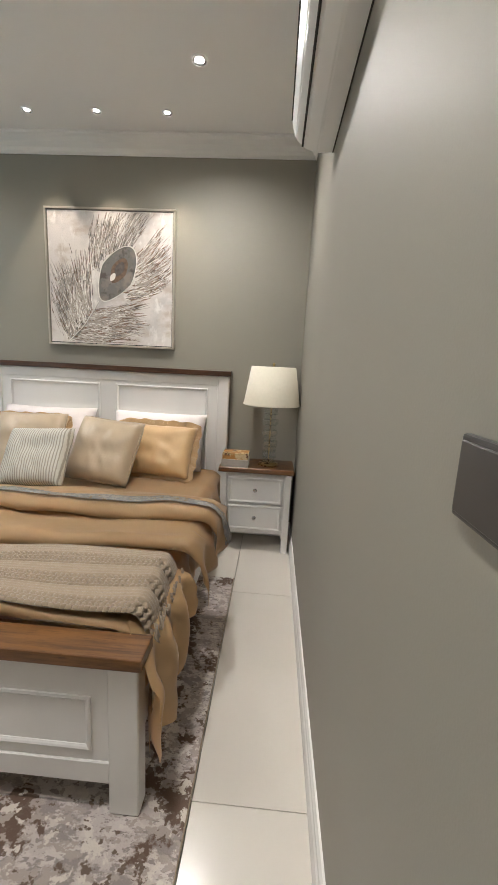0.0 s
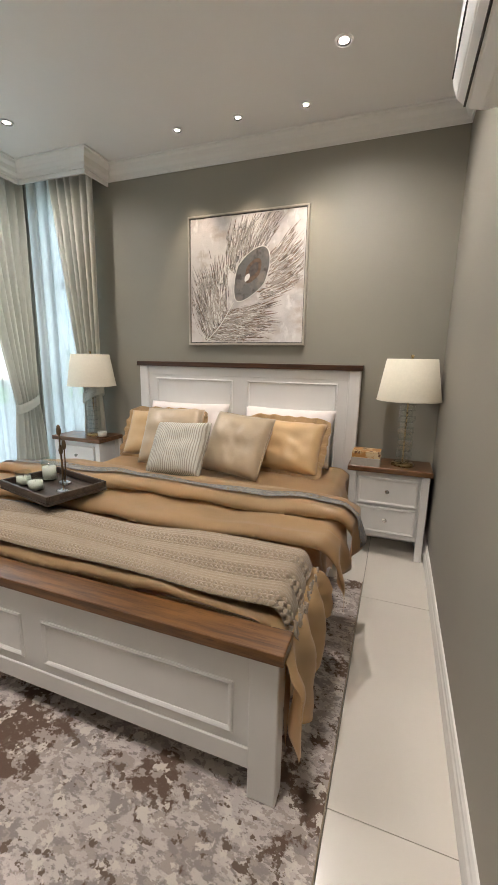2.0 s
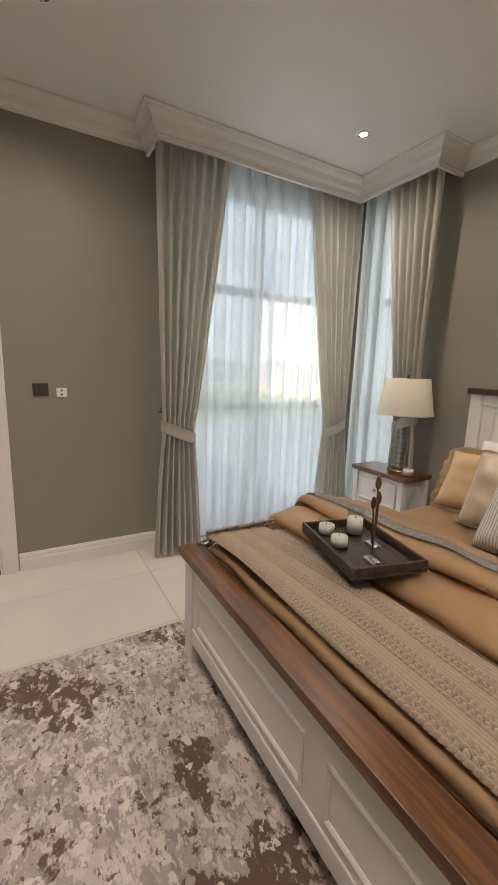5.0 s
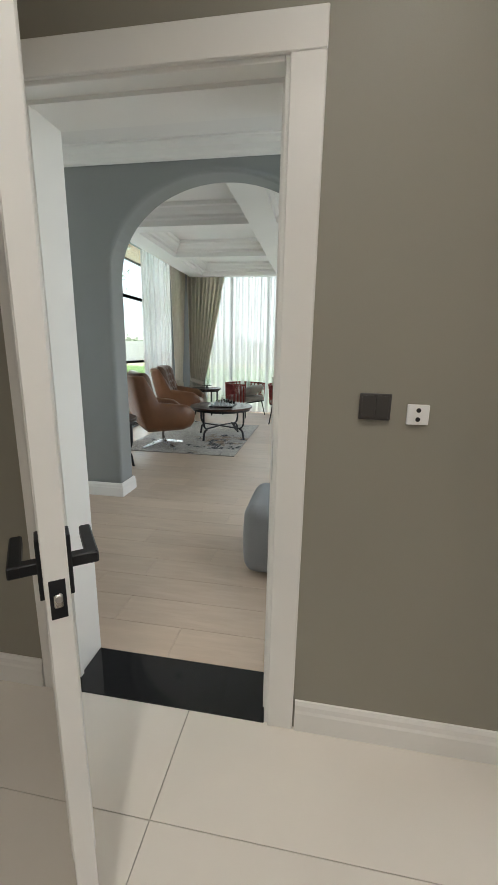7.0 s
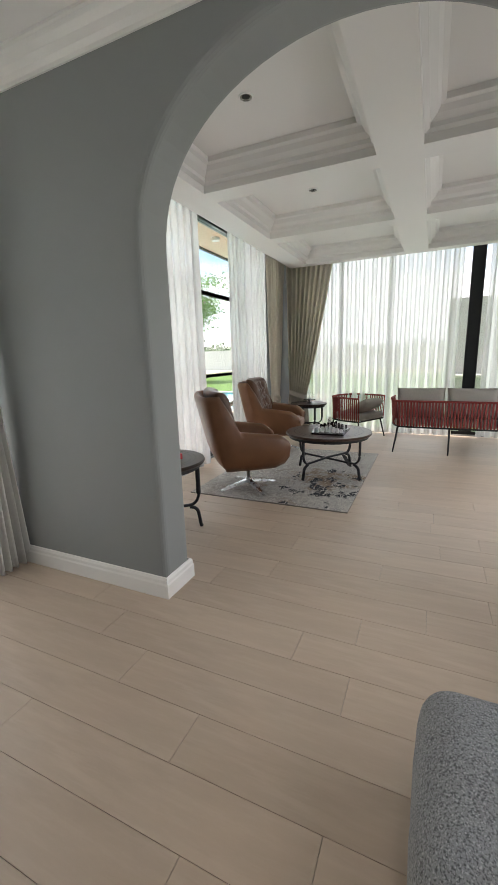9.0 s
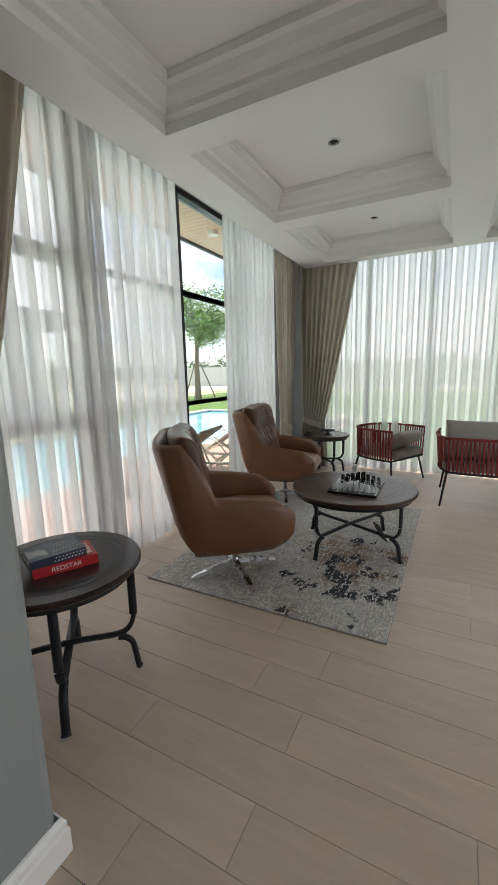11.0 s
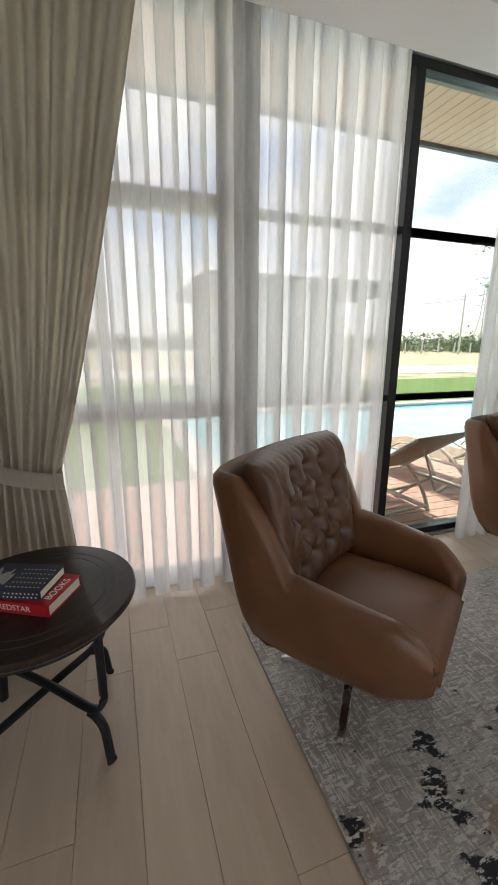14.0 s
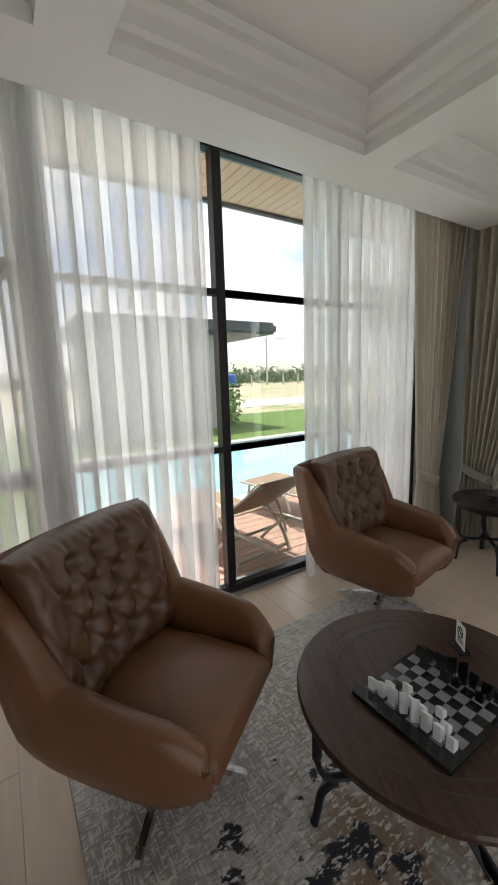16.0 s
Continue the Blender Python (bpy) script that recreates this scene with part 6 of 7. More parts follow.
def chess_piece(i, j, h, mat, white):
    t = thing("chess_piece", "frosted white glass block chess piece" if white else "smoked dark glass block chess piece", "chess piece", CB @ pose((i - 3.5) * 0.0398, (j - 3.5) * 0.0398, 0.0199, 0, 0, 45 * (h > 0.06)), "chess pieces")
    w = 0.0125
    bm = bmesh.new()
    lo = [bm.verts.new((a * w, b * w, 0)) for a, b in ((-1, -1), (1, -1), (1, 1), (-1, 1))]
    hi = [bm.verts.new((a * w, b * w, h + (0.008 * a))) for a, b in ((-1, -1), (1, -1), (1, 1), (-1, 1))]
    bm.faces.new(lo[::-1])
    bm.faces.new(hi)
    for k in range(4):
        bm.faces.new((lo[k], lo[(k + 1) % 4], hi[(k + 1) % 4], hi[k]))
    bmesh.ops.bevel(bm, geom=bm.edges[:], offset=0.0012, segments=1, affect="EDGES")
    part("block", bm, mat, t)


tall = (0.036, 0.046, 0.055, 0.066, 0.072, 0.055, 0.046, 0.036)
for j in range(8):
    chess_piece(7, j, tall[j], M_FROST, True)
    chess_piece(0, j, tall[j], M_SMOKE, False)
    if j in (2, 5):
        chess_piece(5, j, 0.03, M_FROST, True)
    elif j not in (0, 7):
        chess_piece(6, j, 0.03, M_FROST, True)
    if j in (1, 3, 4, 6):
        chess_piece(1, j, 0.03, M_SMOKE, False)


def tent_sign(m, label, w=0.07, h=0.11):
    t = thing("table_sign", label, "sign", m)
    part("base", box(-w / 2 - 0.008, -0.02, 0, w / 2 + 0.008, 0.02, 0.012, bevel=0.002), M_BLACKSTONE, t)
    part("card", box(-w / 2, -0.0015, 0.0125, w / 2, 0.0015, h, bevel=0.0004), M_INK_W, t, "white printed card")
    for s in (-1, 1):
        f = pose(0, s * 0.0021, h * 0.66, 90 * s, 0, 0)
        bm = tube([(0.02 * math.cos(2 * math.pi * k / 20), s * 0.0021, h * 0.66 + 0.02 * math.sin(2 * math.pi * k / 20)) for k in range(20)], 0.0022, seg=5, closed=True)
        tube([(-0.013, s * 0.0021, h * 0.66 + 0.013), (0.013, s * 0.0021, h * 0.66 - 0.013)], 0.002, seg=5, bm=bm)
        tube([(-0.012, s * 0.002, h * 0.66), (0.012, s * 0.002, h * 0.66)], 0.0022, seg=5, bm=bm)
        for k in range(3):
            add_box(bm, -w * 0.33, s * 0.0019 - 0.0004, 0.03 + k * 0.007, w * 0.33, s * 0.0019 + 0.0004, 0.0325 + k * 0.007)
        part("print", bm, M_INK_D, t, "black printed symbol and lines")


tent_sign(pose(-8.60, -1.15, 0.4992, 0, 0, 55), "small white no-smoking card in a dark stand")
t = thing("hang_tag", "black cardboard tag hanging on the coffee table's stretcher", "tag", pose(-8.23, -0.84, 0.12, 0, 0, 40))
part("tag", box(-0.045, -0.004, 0.0, 0.045, 0.004, 0.15, bevel=0.001, m=pose(0, 0, 0.02, 28, 0, 0)), M_INK_D, t)

# glass cloche
t = thing("glass_cloche", "clear glass cake dome on a low dark stand", "cake dome", pose(-10.45, -1.92, 0.5465))
part("stand", lathe([(0, 0), (0.05, 0), (0.052, 0.006), (0.018, 0.018), (0.018, 0.045), (0.10, 0.055), (0.10, 0.062), (0, 0.062)], 32), M_INK_D, t, smooth=True)
dome = [(0.088, 0.063)] + [(0.088 * math.cos(a), 0.12 + 0.075 * math.sin(a)) for a in [i * math.pi / 20 for i in range(10)]] + [(0.008, 0.195), (0.006, 0.205), (0.013, 0.215), (0.010, 0.228), (0, 0.23)]
part("dome", lathe(dome, 36), M_CLEAR, t, "clear glass dome", smooth=True)


def lettering(text, size, mat, parent, m, label=""):
    c = bpy.data.curves.new("letters", "FONT")
    c.body, c.size, c.extrude = text, size, 0.0004
    c.align_x, c.align_y = "CENTER", "CENTER"
    tmp = bpy.data.objects.new("letters", c)
    scene.collection.objects.link(tmp)
    bpy.context.view_layer.update()
    me = bpy.data.meshes.new_from_object(tmp.evaluated_get(bpy.context.evaluated_depsgraph_get()))
    bpy.data.objects.remove(tmp)
    me.materials.clear()
    me.materials.append(mat)
    ob = new("lettering", me)
    ob.parent = parent
    ob.matrix_basis = m
    if label:
        ob["label"] = label


b1 = book("book", "thick red hardcover book on the side table", 0.25, 0.18, 0.042, pose(-6.36, -1.90, 0.596, 0, 0, 152), M_RED)
lettering("REDSTAR", 0.028, M_INK_W, b1, Matrix.Translation((0, -0.0903, 0.021)) @ pose(0, 0, 0, 90, 0, 0), "white serif lettering")
lettering("BOOKS", 0.036, M_INK_W, b1, Matrix.Translation((0.098, 0.0, 0.0422)) @ pose(0, 0, 0, 0, 0, 90), "white lettering")
b2 = book("book", "navy hardcover book with white stars lying on the red one", 0.22, 0.16, 0.034, pose(-6.33, -1.915, 0.6385, 0, 0, 158), M_NAVY)
bm = bmesh.new()
rnd = random.Random(8)
for face in (0, 1):
    for i in range(9):
        for j in range(5 if face == 0 else 2):
            u = -0.015 + i * 0.0135 + (0.006 if j % 2 else 0)
            v = (-0.06 + j * 0.026) if face == 0 else (0.010 + j * 0.013)
            pts = []
            for k in range(10):
                r = 0.0045 if k % 2 == 0 else 0.002
                a = math.pi / 2 + k * math.pi / 5
                pts.append((u + r * math.cos(a), v + r * math.sin(a), 0.0343) if face == 0 else (u + r * math.cos(a), -0.0803, v + r * math.sin(a)))
            bm.faces.new([bm.verts.new(q) for q in pts])
part("star_print", bm, M_INK_W, b2, "white printed stars")
bm = bmesh.new()
for k in range(9):
    x0 = -0.10 + k * 0.008
    add_box(bm, x0, -0.05 + 0.03 * rnd.random(), 0.0341, x0 + 0.0035, 0.05 * rnd.random(), 0.0345)
part("picture_print", bm, M_INK_W, b2, "pale printed picture")


# rope furniture
def rope_seat(name, label, cat, m, path, top, low, step, cushions, legs, backs):
    t = thing(name, label, cat, m)
    pts = smooth_path(path, 6)
    zt, zl = [(p.x, p.y, top) for p in pts], [(p.x * 0.97, p.y * 0.97, low) for p in pts]
    part("top_rail", tube(zt, 0.014, seg=8), M_ROPE, t, "burgundy bound rail", smooth=True)
    part("lower_rail", tube(zl, 0.012, seg=8), M_BLACKMETAL, t, smooth=True)
    # ropes at even steps
    me = bpy.data.meshes.new("rope")
    hgt = top - low
    b_ = box(-0.011, -0.005, 0, 0.011, 0.005, hgt, bevel=0.004)
    b_.to_mesh(me)
    b_.free()
    me.materials.append(M_ROPE)
    acc, last = 0.0, None
    for a, b in zip(pts, pts[1:]):
        seg = (b - a).length
        while acc < seg:
            q = a.lerp(b, acc / seg)
            ob = new("rope", me)
            ob.parent = t
            an = math.atan2(b.y - a.y, b.x - a.x)
            q0, q1 = Vector((q.x * 0.97, q.y * 0.97, low)), Vector((q.x, q.y, top))
            z = (q1 - q0).normalized()
            x = Vector((math.cos(an), math.sin(an), 0))
            y = z.cross(x).normalized()
            mm = Matrix((x, y, z)).transposed().to_4x4()
            mm.translation = q0
            ob.matrix_basis = mm
            acc += step
        acc -= seg
    for p, q in legs:
        part("leg", tube([p, q], [0.013, 0.010], seg=8), M_BLACKMETAL, t, smooth=True)
    bm = tube([(pts[0].x * 0.97, pts[0].y * 0.97, low), (pts[-1].x * 0.97, pts[-1].y * 0.97, low)], 0.012, seg=8)
    part("front_rail", bm, M_BLACKMETAL, t)
    for x0, y0, z0, x1, y1, z1 in cushions:
        part("seat_cushion", box(x0, y0, z0, x1, y1, z1, bevel=0.05, seg=4), M_CUSHION, t, "warm grey seat cushion", smooth=True)
    for k, (x, y, z, w, h, d, ln, yaw) in enumerate(backs):
        mm = pose(x, y, z, 0, 0, yaw) @ pose(0, 0, 0, 90 - ln, 0, 0) @ pose(0, h / 2, 0)
        b_ = pillow_bm(w, h, d, 18, 18, 0.03, seed=20 + k)
        bmesh.ops.transform(b_, matrix=mm, verts=b_.verts[:])
        part("back_cushion", b_, M_CUSHION, t, "warm grey back cushion", smooth=True)
    return t


rope_seat("rope_armchair", "burgundy rope tub chair with grey cushions", "armchair", pose(-10.58, -1.17, 0, 0, 0, -28),
          [(-0.33, 0.30, 0), (-0.36, 0.0, 0), (-0.27, -0.27, 0), (0, -0.36, 0), (0.27, -0.27, 0), (0.36, 0.0, 0), (0.33, 0.30, 0)], 0.66, 0.30, 0.036,
          [(-0.29, -0.27, 0.31, 0.29, 0.33, 0.42)], [((-0.28, 0.26, 0.31), (-0.33, 0.32, 0)), ((0.28, 0.26, 0.31), (0.33, 0.32, 0)), ((-0.25, -0.24, 0.31), (-0.31, -0.31, 0)), ((0.25, -0.24, 0.31), (0.31, -0.31, 0))],
          [(0.02, 0.02, 0.42, 0.46, 0.40, 0.16, 62, 0)])
rope_seat("rope_sofa", "long burgundy rope sofa with grey cushions, seen from behind", "sofa", pose(-9.98, 0.42, 0, 0, 0, 90),
          [(-0.98, 0.36, 0), (-1.0, 0.0, 0), (-0.93, -0.27, 0), (-0.78, -0.355, 0), (0, -0.37, 0), (0.78, -0.355, 0), (0.93, -0.27, 0), (1.0, 0.0, 0), (0.98, 0.36, 0)], 0.70, 0.355, 0.038,
          [(-0.93, -0.30, 0.355, -0.315, 0.36, 0.47), (-0.31, -0.30, 0.355, 0.31, 0.36, 0.47), (0.315, -0.30, 0.355, 0.93, 0.36, 0.47)],
          [((-0.90, 0.30, 0.36), (-0.95, 0.36, 0)), ((0.90, 0.30, 0.36), (0.95, 0.36, 0)), ((-0.88, -0.28, 0.36), (-0.93, -0.36, 0)), ((0.88, -0.28, 0.36), (0.93, -0.36, 0)), ((-0.25, -0.34, 0.36), (-0.25, -0.38, 0)), ((0.45, -0.34, 0.36), (0.45, -0.38, 0))],
          [(-0.62, -0.20, 0.47, 0.60, 0.40, 0.17, 14, 0), (0.0, -0.20, 0.47, 0.60, 0.40, 0.17, 14, 0), (0.62, -0.20, 0.47, 0.60, 0.40, 0.17, 14, 0)])

# pouf
t = thing("pouf", "grey boucle cube pouf with a dark slot handle", "pouf", pose(-4.82, 0.26, 0))
bm = box(-0.26, -0.32, 0.012, 0.26, 0.32, 0.455, bevel=0.085, seg=6)
bmesh.ops.subdivide_edges(bm, edges=[e for e in bm.edges if e.calc_length() > 0.1], cuts=6, use_grid_fill=True)
for v in bm.verts:
    c = v.co
    c += Vector((c.x, c.y, 0)).normalized() * 0.012 * math.sin(math.pi * max(0, min(1, c.z / 0.45))) + Vector((1, 1, 1)) * 0.004 * noise.noise(c * 14)
part("body", bm, M_BOUCLE, t, smooth=True)
bm = tube(smooth_path([(0.262, -0.20, 0.175), (0.273, -0.05, 0.14), (0.273, 0.08, 0.125), (0.262, 0.2, 0.13)], 5), [0.003 + 0.015 * math.sin(math.pi * i / 15) for i in range(16)], seg=8, flat=1.0)
part("slot_handle", bm, M_INK_D, t, "dark slot handle")
tent_sign(pose(-4.80, 0.20, 0.462, 0, 0, 70), "small clear no-smoking card on the pouf", 0.05, 0.115)

for x, y in ((-6.72, -1.29), (-8.37, -1.30), (-9.97, -1.305), (-6.72, 0.45), (-8.37, 0.45), (-9.97, 0.45)):
    downlight(x, y, ZCO, False, 0.05)

# ---- outside ----
M_GRASS = layered("mown lawn", [((0.10, 0.19, 0.035), 0, 0, 0, 0), ((0.07, 0.14, 0.025), 1.4, (1, 1, 1), 0.42, 0.6), ((0.16, 0.24, 0.06), 40, (1, 1, 1), 0.5, 0.6)], rough=0.95, bump=0.8, bump_scale=90)
M_SAND = layered("dry sandy ground", [((0.42, 0.36, 0.25), 0, 0, 0, 0), ((0.20, 0.24, 0.09), 0.25, (1, 1, 1), 0.46, 0.60), ((0.50, 0.45, 0.35), 0.9, (1, 1, 1), 0.5, 0.62)], rough=0.95, bump=0.3, bump_scale=8)
M_ROAD = material("pale gravel road", (0.50, 0.47, 0.42), 0.9, var=0.1, scale=1.5)
M_DECK = wood("red-brown composite deck", (0.44, 0.27, 0.21), (0.56, 0.36, 0.28), rough=0.6, scale=5, stretch=(0.6, 8, 8), coat=0.0)
M_SOFFIT = wood("warm wood soffit board", (0.78, 0.52, 0.37), (0.86, 0.63, 0.48), rough=0.5, scale=4, stretch=(8, 0.6, 8), coat=0.0)
M_COPING = material("pale stone coping", (0.52, 0.50, 0.46), 0.7, var=0.08, scale=6, bump=0.2, bump_scale=60)
M_POOLTILE = layered("blue pool tile", [((0.10, 0.36, 0.48), 0, 0, 0, 0), ((0.16, 0.46, 0.56), 3, (1, 1, 1), 0.45, 0.6)], rough=0.4, bump=0)
M_WATER = material("pool water", (0.30, 0.60, 0.68), 0.05, var=0.25, scale=1.2, bump=0.5, bump_scale=5, var2=0.15, scale2=6)
M_RENDERW = material("grey rendered wall", (0.42, 0.41, 0.39), 0.9, var=0.06, scale=2, bump=0.2, bump_scale=120)
M_ROOFDK = material("dark roof metal", (0.07, 0.075, 0.085), 0.5, var=0.1, scale=3)
M_LEAF = material("tree leaves", (0.17, 0.31, 0.08), 0.6, var=0.35, scale=1.5, piece_var=0.1)
M_LEAF_FAR = material("distant foliage", (0.11, 0.165, 0.08), 0.9, var=0.5, scale=0.35)
M_BARK = material("pale bark", (0.23, 0.18, 0.13), 0.9, var=0.25, scale=14, bump=0.8, bump_scale=30, stretch=(1, 1, 0.3))
M_SLING = material("taupe sling mesh", (0.33, 0.24, 0.17), 0.8, var=0.08, scale=120, bump=0.4, bump_scale=500)
M_PAVING = material("grey concrete", (0.27, 0.27, 0.265), 0.9, var=0.08, scale=2, bump=0.2, bump_scale=60)
M_LOUNGE = material("ivory aluminium", (0.62, 0.57, 0.49), 0.4, var=0.04, scale=20)

# ground: one sheet to the horizon, with the pool's hole left open
GZ = -0.14
PX0, PX1, PY0, PY1 = -19.0, -7.9, -9.4, -5.15
bm = bmesh.new()
xs, ys = [-900, PX0, PX1, 900], [-900, PY0, PY1, 900]
for i in range(3):
    for j in range(3):
        if i == 1 and j == 1:
            continue
        bm.faces.new([bm.verts.new((x, y, GZ)) for x, y in ((xs[i], ys[j]), (xs[i + 1], ys[j]), (xs[i + 1], ys[j + 1]), (xs[i], ys[j + 1]))])
bmesh.ops.remove_doubles(bm, verts=bm.verts[:], dist=1e-4)
structure("ground", bm, M_SAND, "flat dry sandy ground reaching the horizon", "ground")
bm = bmesh.new()
for a in ((-34, -16.5, 6, PY0 - 0.35), (-34, PY0 - 0.35, PX0 - 0.35, 14), (PX1 + 0.35, PY0 - 0.35, 6, -5.0), (PX0 - 0.35, -2.9, XWW - 0.2, 14), (XW - 0.27, 3.26, 6, 14)):
    add_box(bm, a[0], a[1], GZ - 0.05, a[2], a[3], GZ + 0.03)
structure("lawn", bm, M_GRASS, "bright green mown lawn round the pool", "lawn")
structure("pavement", box(XWW - 0.2, 1.81, GZ - 0.05, XW - 0.28, 14, GZ + 0.03), M_PAVING, "grey concrete paving outside the bedroom window", "pavement")
structure("road", box(-400, -27, GZ - 0.05, 400, -20, GZ + 0.025), M_ROAD, "pale gravel road beyond the lawn", "road")
# pool
bm = bmesh.new()
add_box(bm, PX0, PY0, -1.3, PX1, PY1, -1.2)
add_box(bm, PX0 - 0.02, PY0, -1.2, PX0, PY1, GZ)
add_box(bm, PX1, PY0, -1.2, PX1 + 0.02, PY1, GZ)
add_box(bm, PX0, PY0 - 0.02, -1.2, PX1, PY0, GZ)
add_box(bm, PX0, PY1, -1.2, PX1, PY1 + 0.02, GZ)
structure("pool_basin", bm, M_POOLTILE, "blue tiled swimming pool basin", "swimming pool")
structure("water", box(PX0, PY0, -0.26, PX1, PY1, -0.17), M_WATER, "clear blue pool water with ripples", "water")
bm = moulding([(PX0, PY0), (PX1, PY0), (PX1, PY1), (PX0, PY1)], [(-0.33, GZ), (-0.33, GZ + 0.05), (0.02, GZ + 0.05), (0.02, GZ)], closed=True)
structure("pool_coping", bm, M_COPING, "pale stone pool edge", "pool edge")
# terrace deck
DKZ = -0.045
deck = tagged(new("terrace_deck"), "red-brown composite deck boards in front of the windows", "deck", "", "structure")
rnd = random.Random(21)
meb = bpy.data.meshes.new("deck_board")
b_ = box(-2.0, -0.067, -0.03, 2.0, 0.067, 0, bevel=0.003)
b_.to_mesh(meb)
b_.free()
meb.materials.append(M_DECK)
for k in range(13):
    y = -3.02 - 0.14 * k
    off = rnd.uniform(0, 2)
    for i in range(4):
        ob = new("deck_board", meb)
        ob.parent = deck
        ob.location = (-14.5 + off + i * 4.004, y, DKZ)
structure("deck_base", box(-17, -4.82, GZ, 1, -2.94, DKZ - 0.031), M_DARK, "dark frame under the deck boards", "deck frame")

# roof overhang with boarded underside
structure("roof_overhang", box(-12.5, -3.80, 3.206, 0.3, -2.94, 3.45), M_RENDERW, "flat roof overhang above the terrace", "roof overhang")
structure("roof_fascia", box(-12.5, -3.84, 3.16, 0.3, -3.80, 3.46), M_ROOFDK, "dark metal roof edge", "fascia")
sof = tagged(new("soffit"), "warm wood boards under the roof overhang", "soffit", "", "structure")
mes = bpy.data.meshes.new("soffit_board")
b_ = box(-0.0475, -0.428, -0.012, 0.0475, 0.428, 0, bevel=0.003)
b_.to_mesh(mes)
b_.free()
mes.materials.append(M_SOFFIT)
for k in range(80):
    ob = new("soffit_board", mes)
    ob.parent = sof
    ob.location = (-4.4 - k * 0.1, -3.37, 3.205)
for x in (-10.0, -8.08):
    t = thing("outdoor_lamp", "small white round lamp under the roof overhang", "outdoor lamp", pose(x, -3.33, 3.193))
    part("housing", lathe([(0, -0.05), (0.06, -0.05), (0.065, -0.045), (0.065, 0), (0, 0)], 24), M_PLASTIC_W, t, smooth=False)
structure("roof_bedroom", box(XW - 0.4, YS - 0.3, 3.105, 0.3, YN + 0.4, 3.3), M_RENDERW, "flat roof over the bedroom", "roof")
structure("roof_living", box(XWW - 0.3, -2.93, 3.305, XW - 0.405, YNL + 0.3, 3.5), M_RENDERW, "flat roof over hall and living room", "roof")


def sun_lounger(m):
    t = thing("sun_lounger", "ivory sun lounger with raised taupe sling back", "sun lounger", m, "sun loungers on the deck")
    for s in (-1, 1):
        x = s * 0.31
        part("side_rail", tube([(x, -0.95, 0.33), (x, 0.25, 0.33), (x, 0.9, 0.33)], 0.018, seg=8), M_LOUNGE, t, smooth=True)
        part("leg", tube(smooth_path([(x, 0.45, 0.0), (x, 0.36, 0.18), (x, 0.18, 0.36), (x, 0.02, 0.46)], 4), 0.018, seg=8), M_LOUNGE, t, smooth=True)
        part("leg", tube(smooth_path([(x, 0.05, 0.0), (x, 0.2, 0.15), (x, 0.45, 0.33)], 4), 0.018, seg=8), M_LOUNGE, t, smooth=True)
        part("leg", tube([(x, -0.85, 0.0), (x, -0.8, 0.33)], 0.018, seg=8), M_LOUNGE, t, smooth=True)
        part("back_rail", tube([(x * 0.95, 0.12, 0.36), (x * 0.95, 0.74, 0.80)], 0.015, seg=8), M_LOUNGE, t, smooth=True)
        part("arm", tube(smooth_path([(x * 1.05, 0.46, 0.34), (x * 1.12, 0.32, 0.52), (x * 1.1, 0.02, 0.56), (x * 1.05, -0.2, 0.36)], 4), 0.016, seg=8, flat=0.6), M_LOUNGE, t, smooth=True)
    part("cross_bar", tube([(-0.31, 0.42, 0.05), (0.31, 0.42, 0.05)], 0.015, seg=8), M_LOUNGE, t)
    part("cross_bar", tube([(-0.31, 0.22, 0.17), (0.31, 0.22, 0.17)], 0.015, seg=8), M_LOUNGE, t)
    part("prop", tube([(0, 0.58, 0.66), (0, 0.72, 0.34)], 0.01, seg=6), M_LOUNGE, t)
    part("seat_sling", box(-0.29, -0.93, 0.337, 0.29, 0.12, 0.347, bevel=0.003), M_SLING, t, "taupe sling seat")
    part("back_sling", box(-0.285, 0.0, -0.004, 0.285, 0.77, 0.006, bevel=0.003, m=pose(0, 0.12, 0.37, 35.4)), M_SLING, t, "taupe sling backrest")


sun_lounger(pose(-9.0, -3.62, DKZ, 0, 0, 8))
sun_lounger(pose(-10.15, -3.7, DKZ, 0, 0, 10))


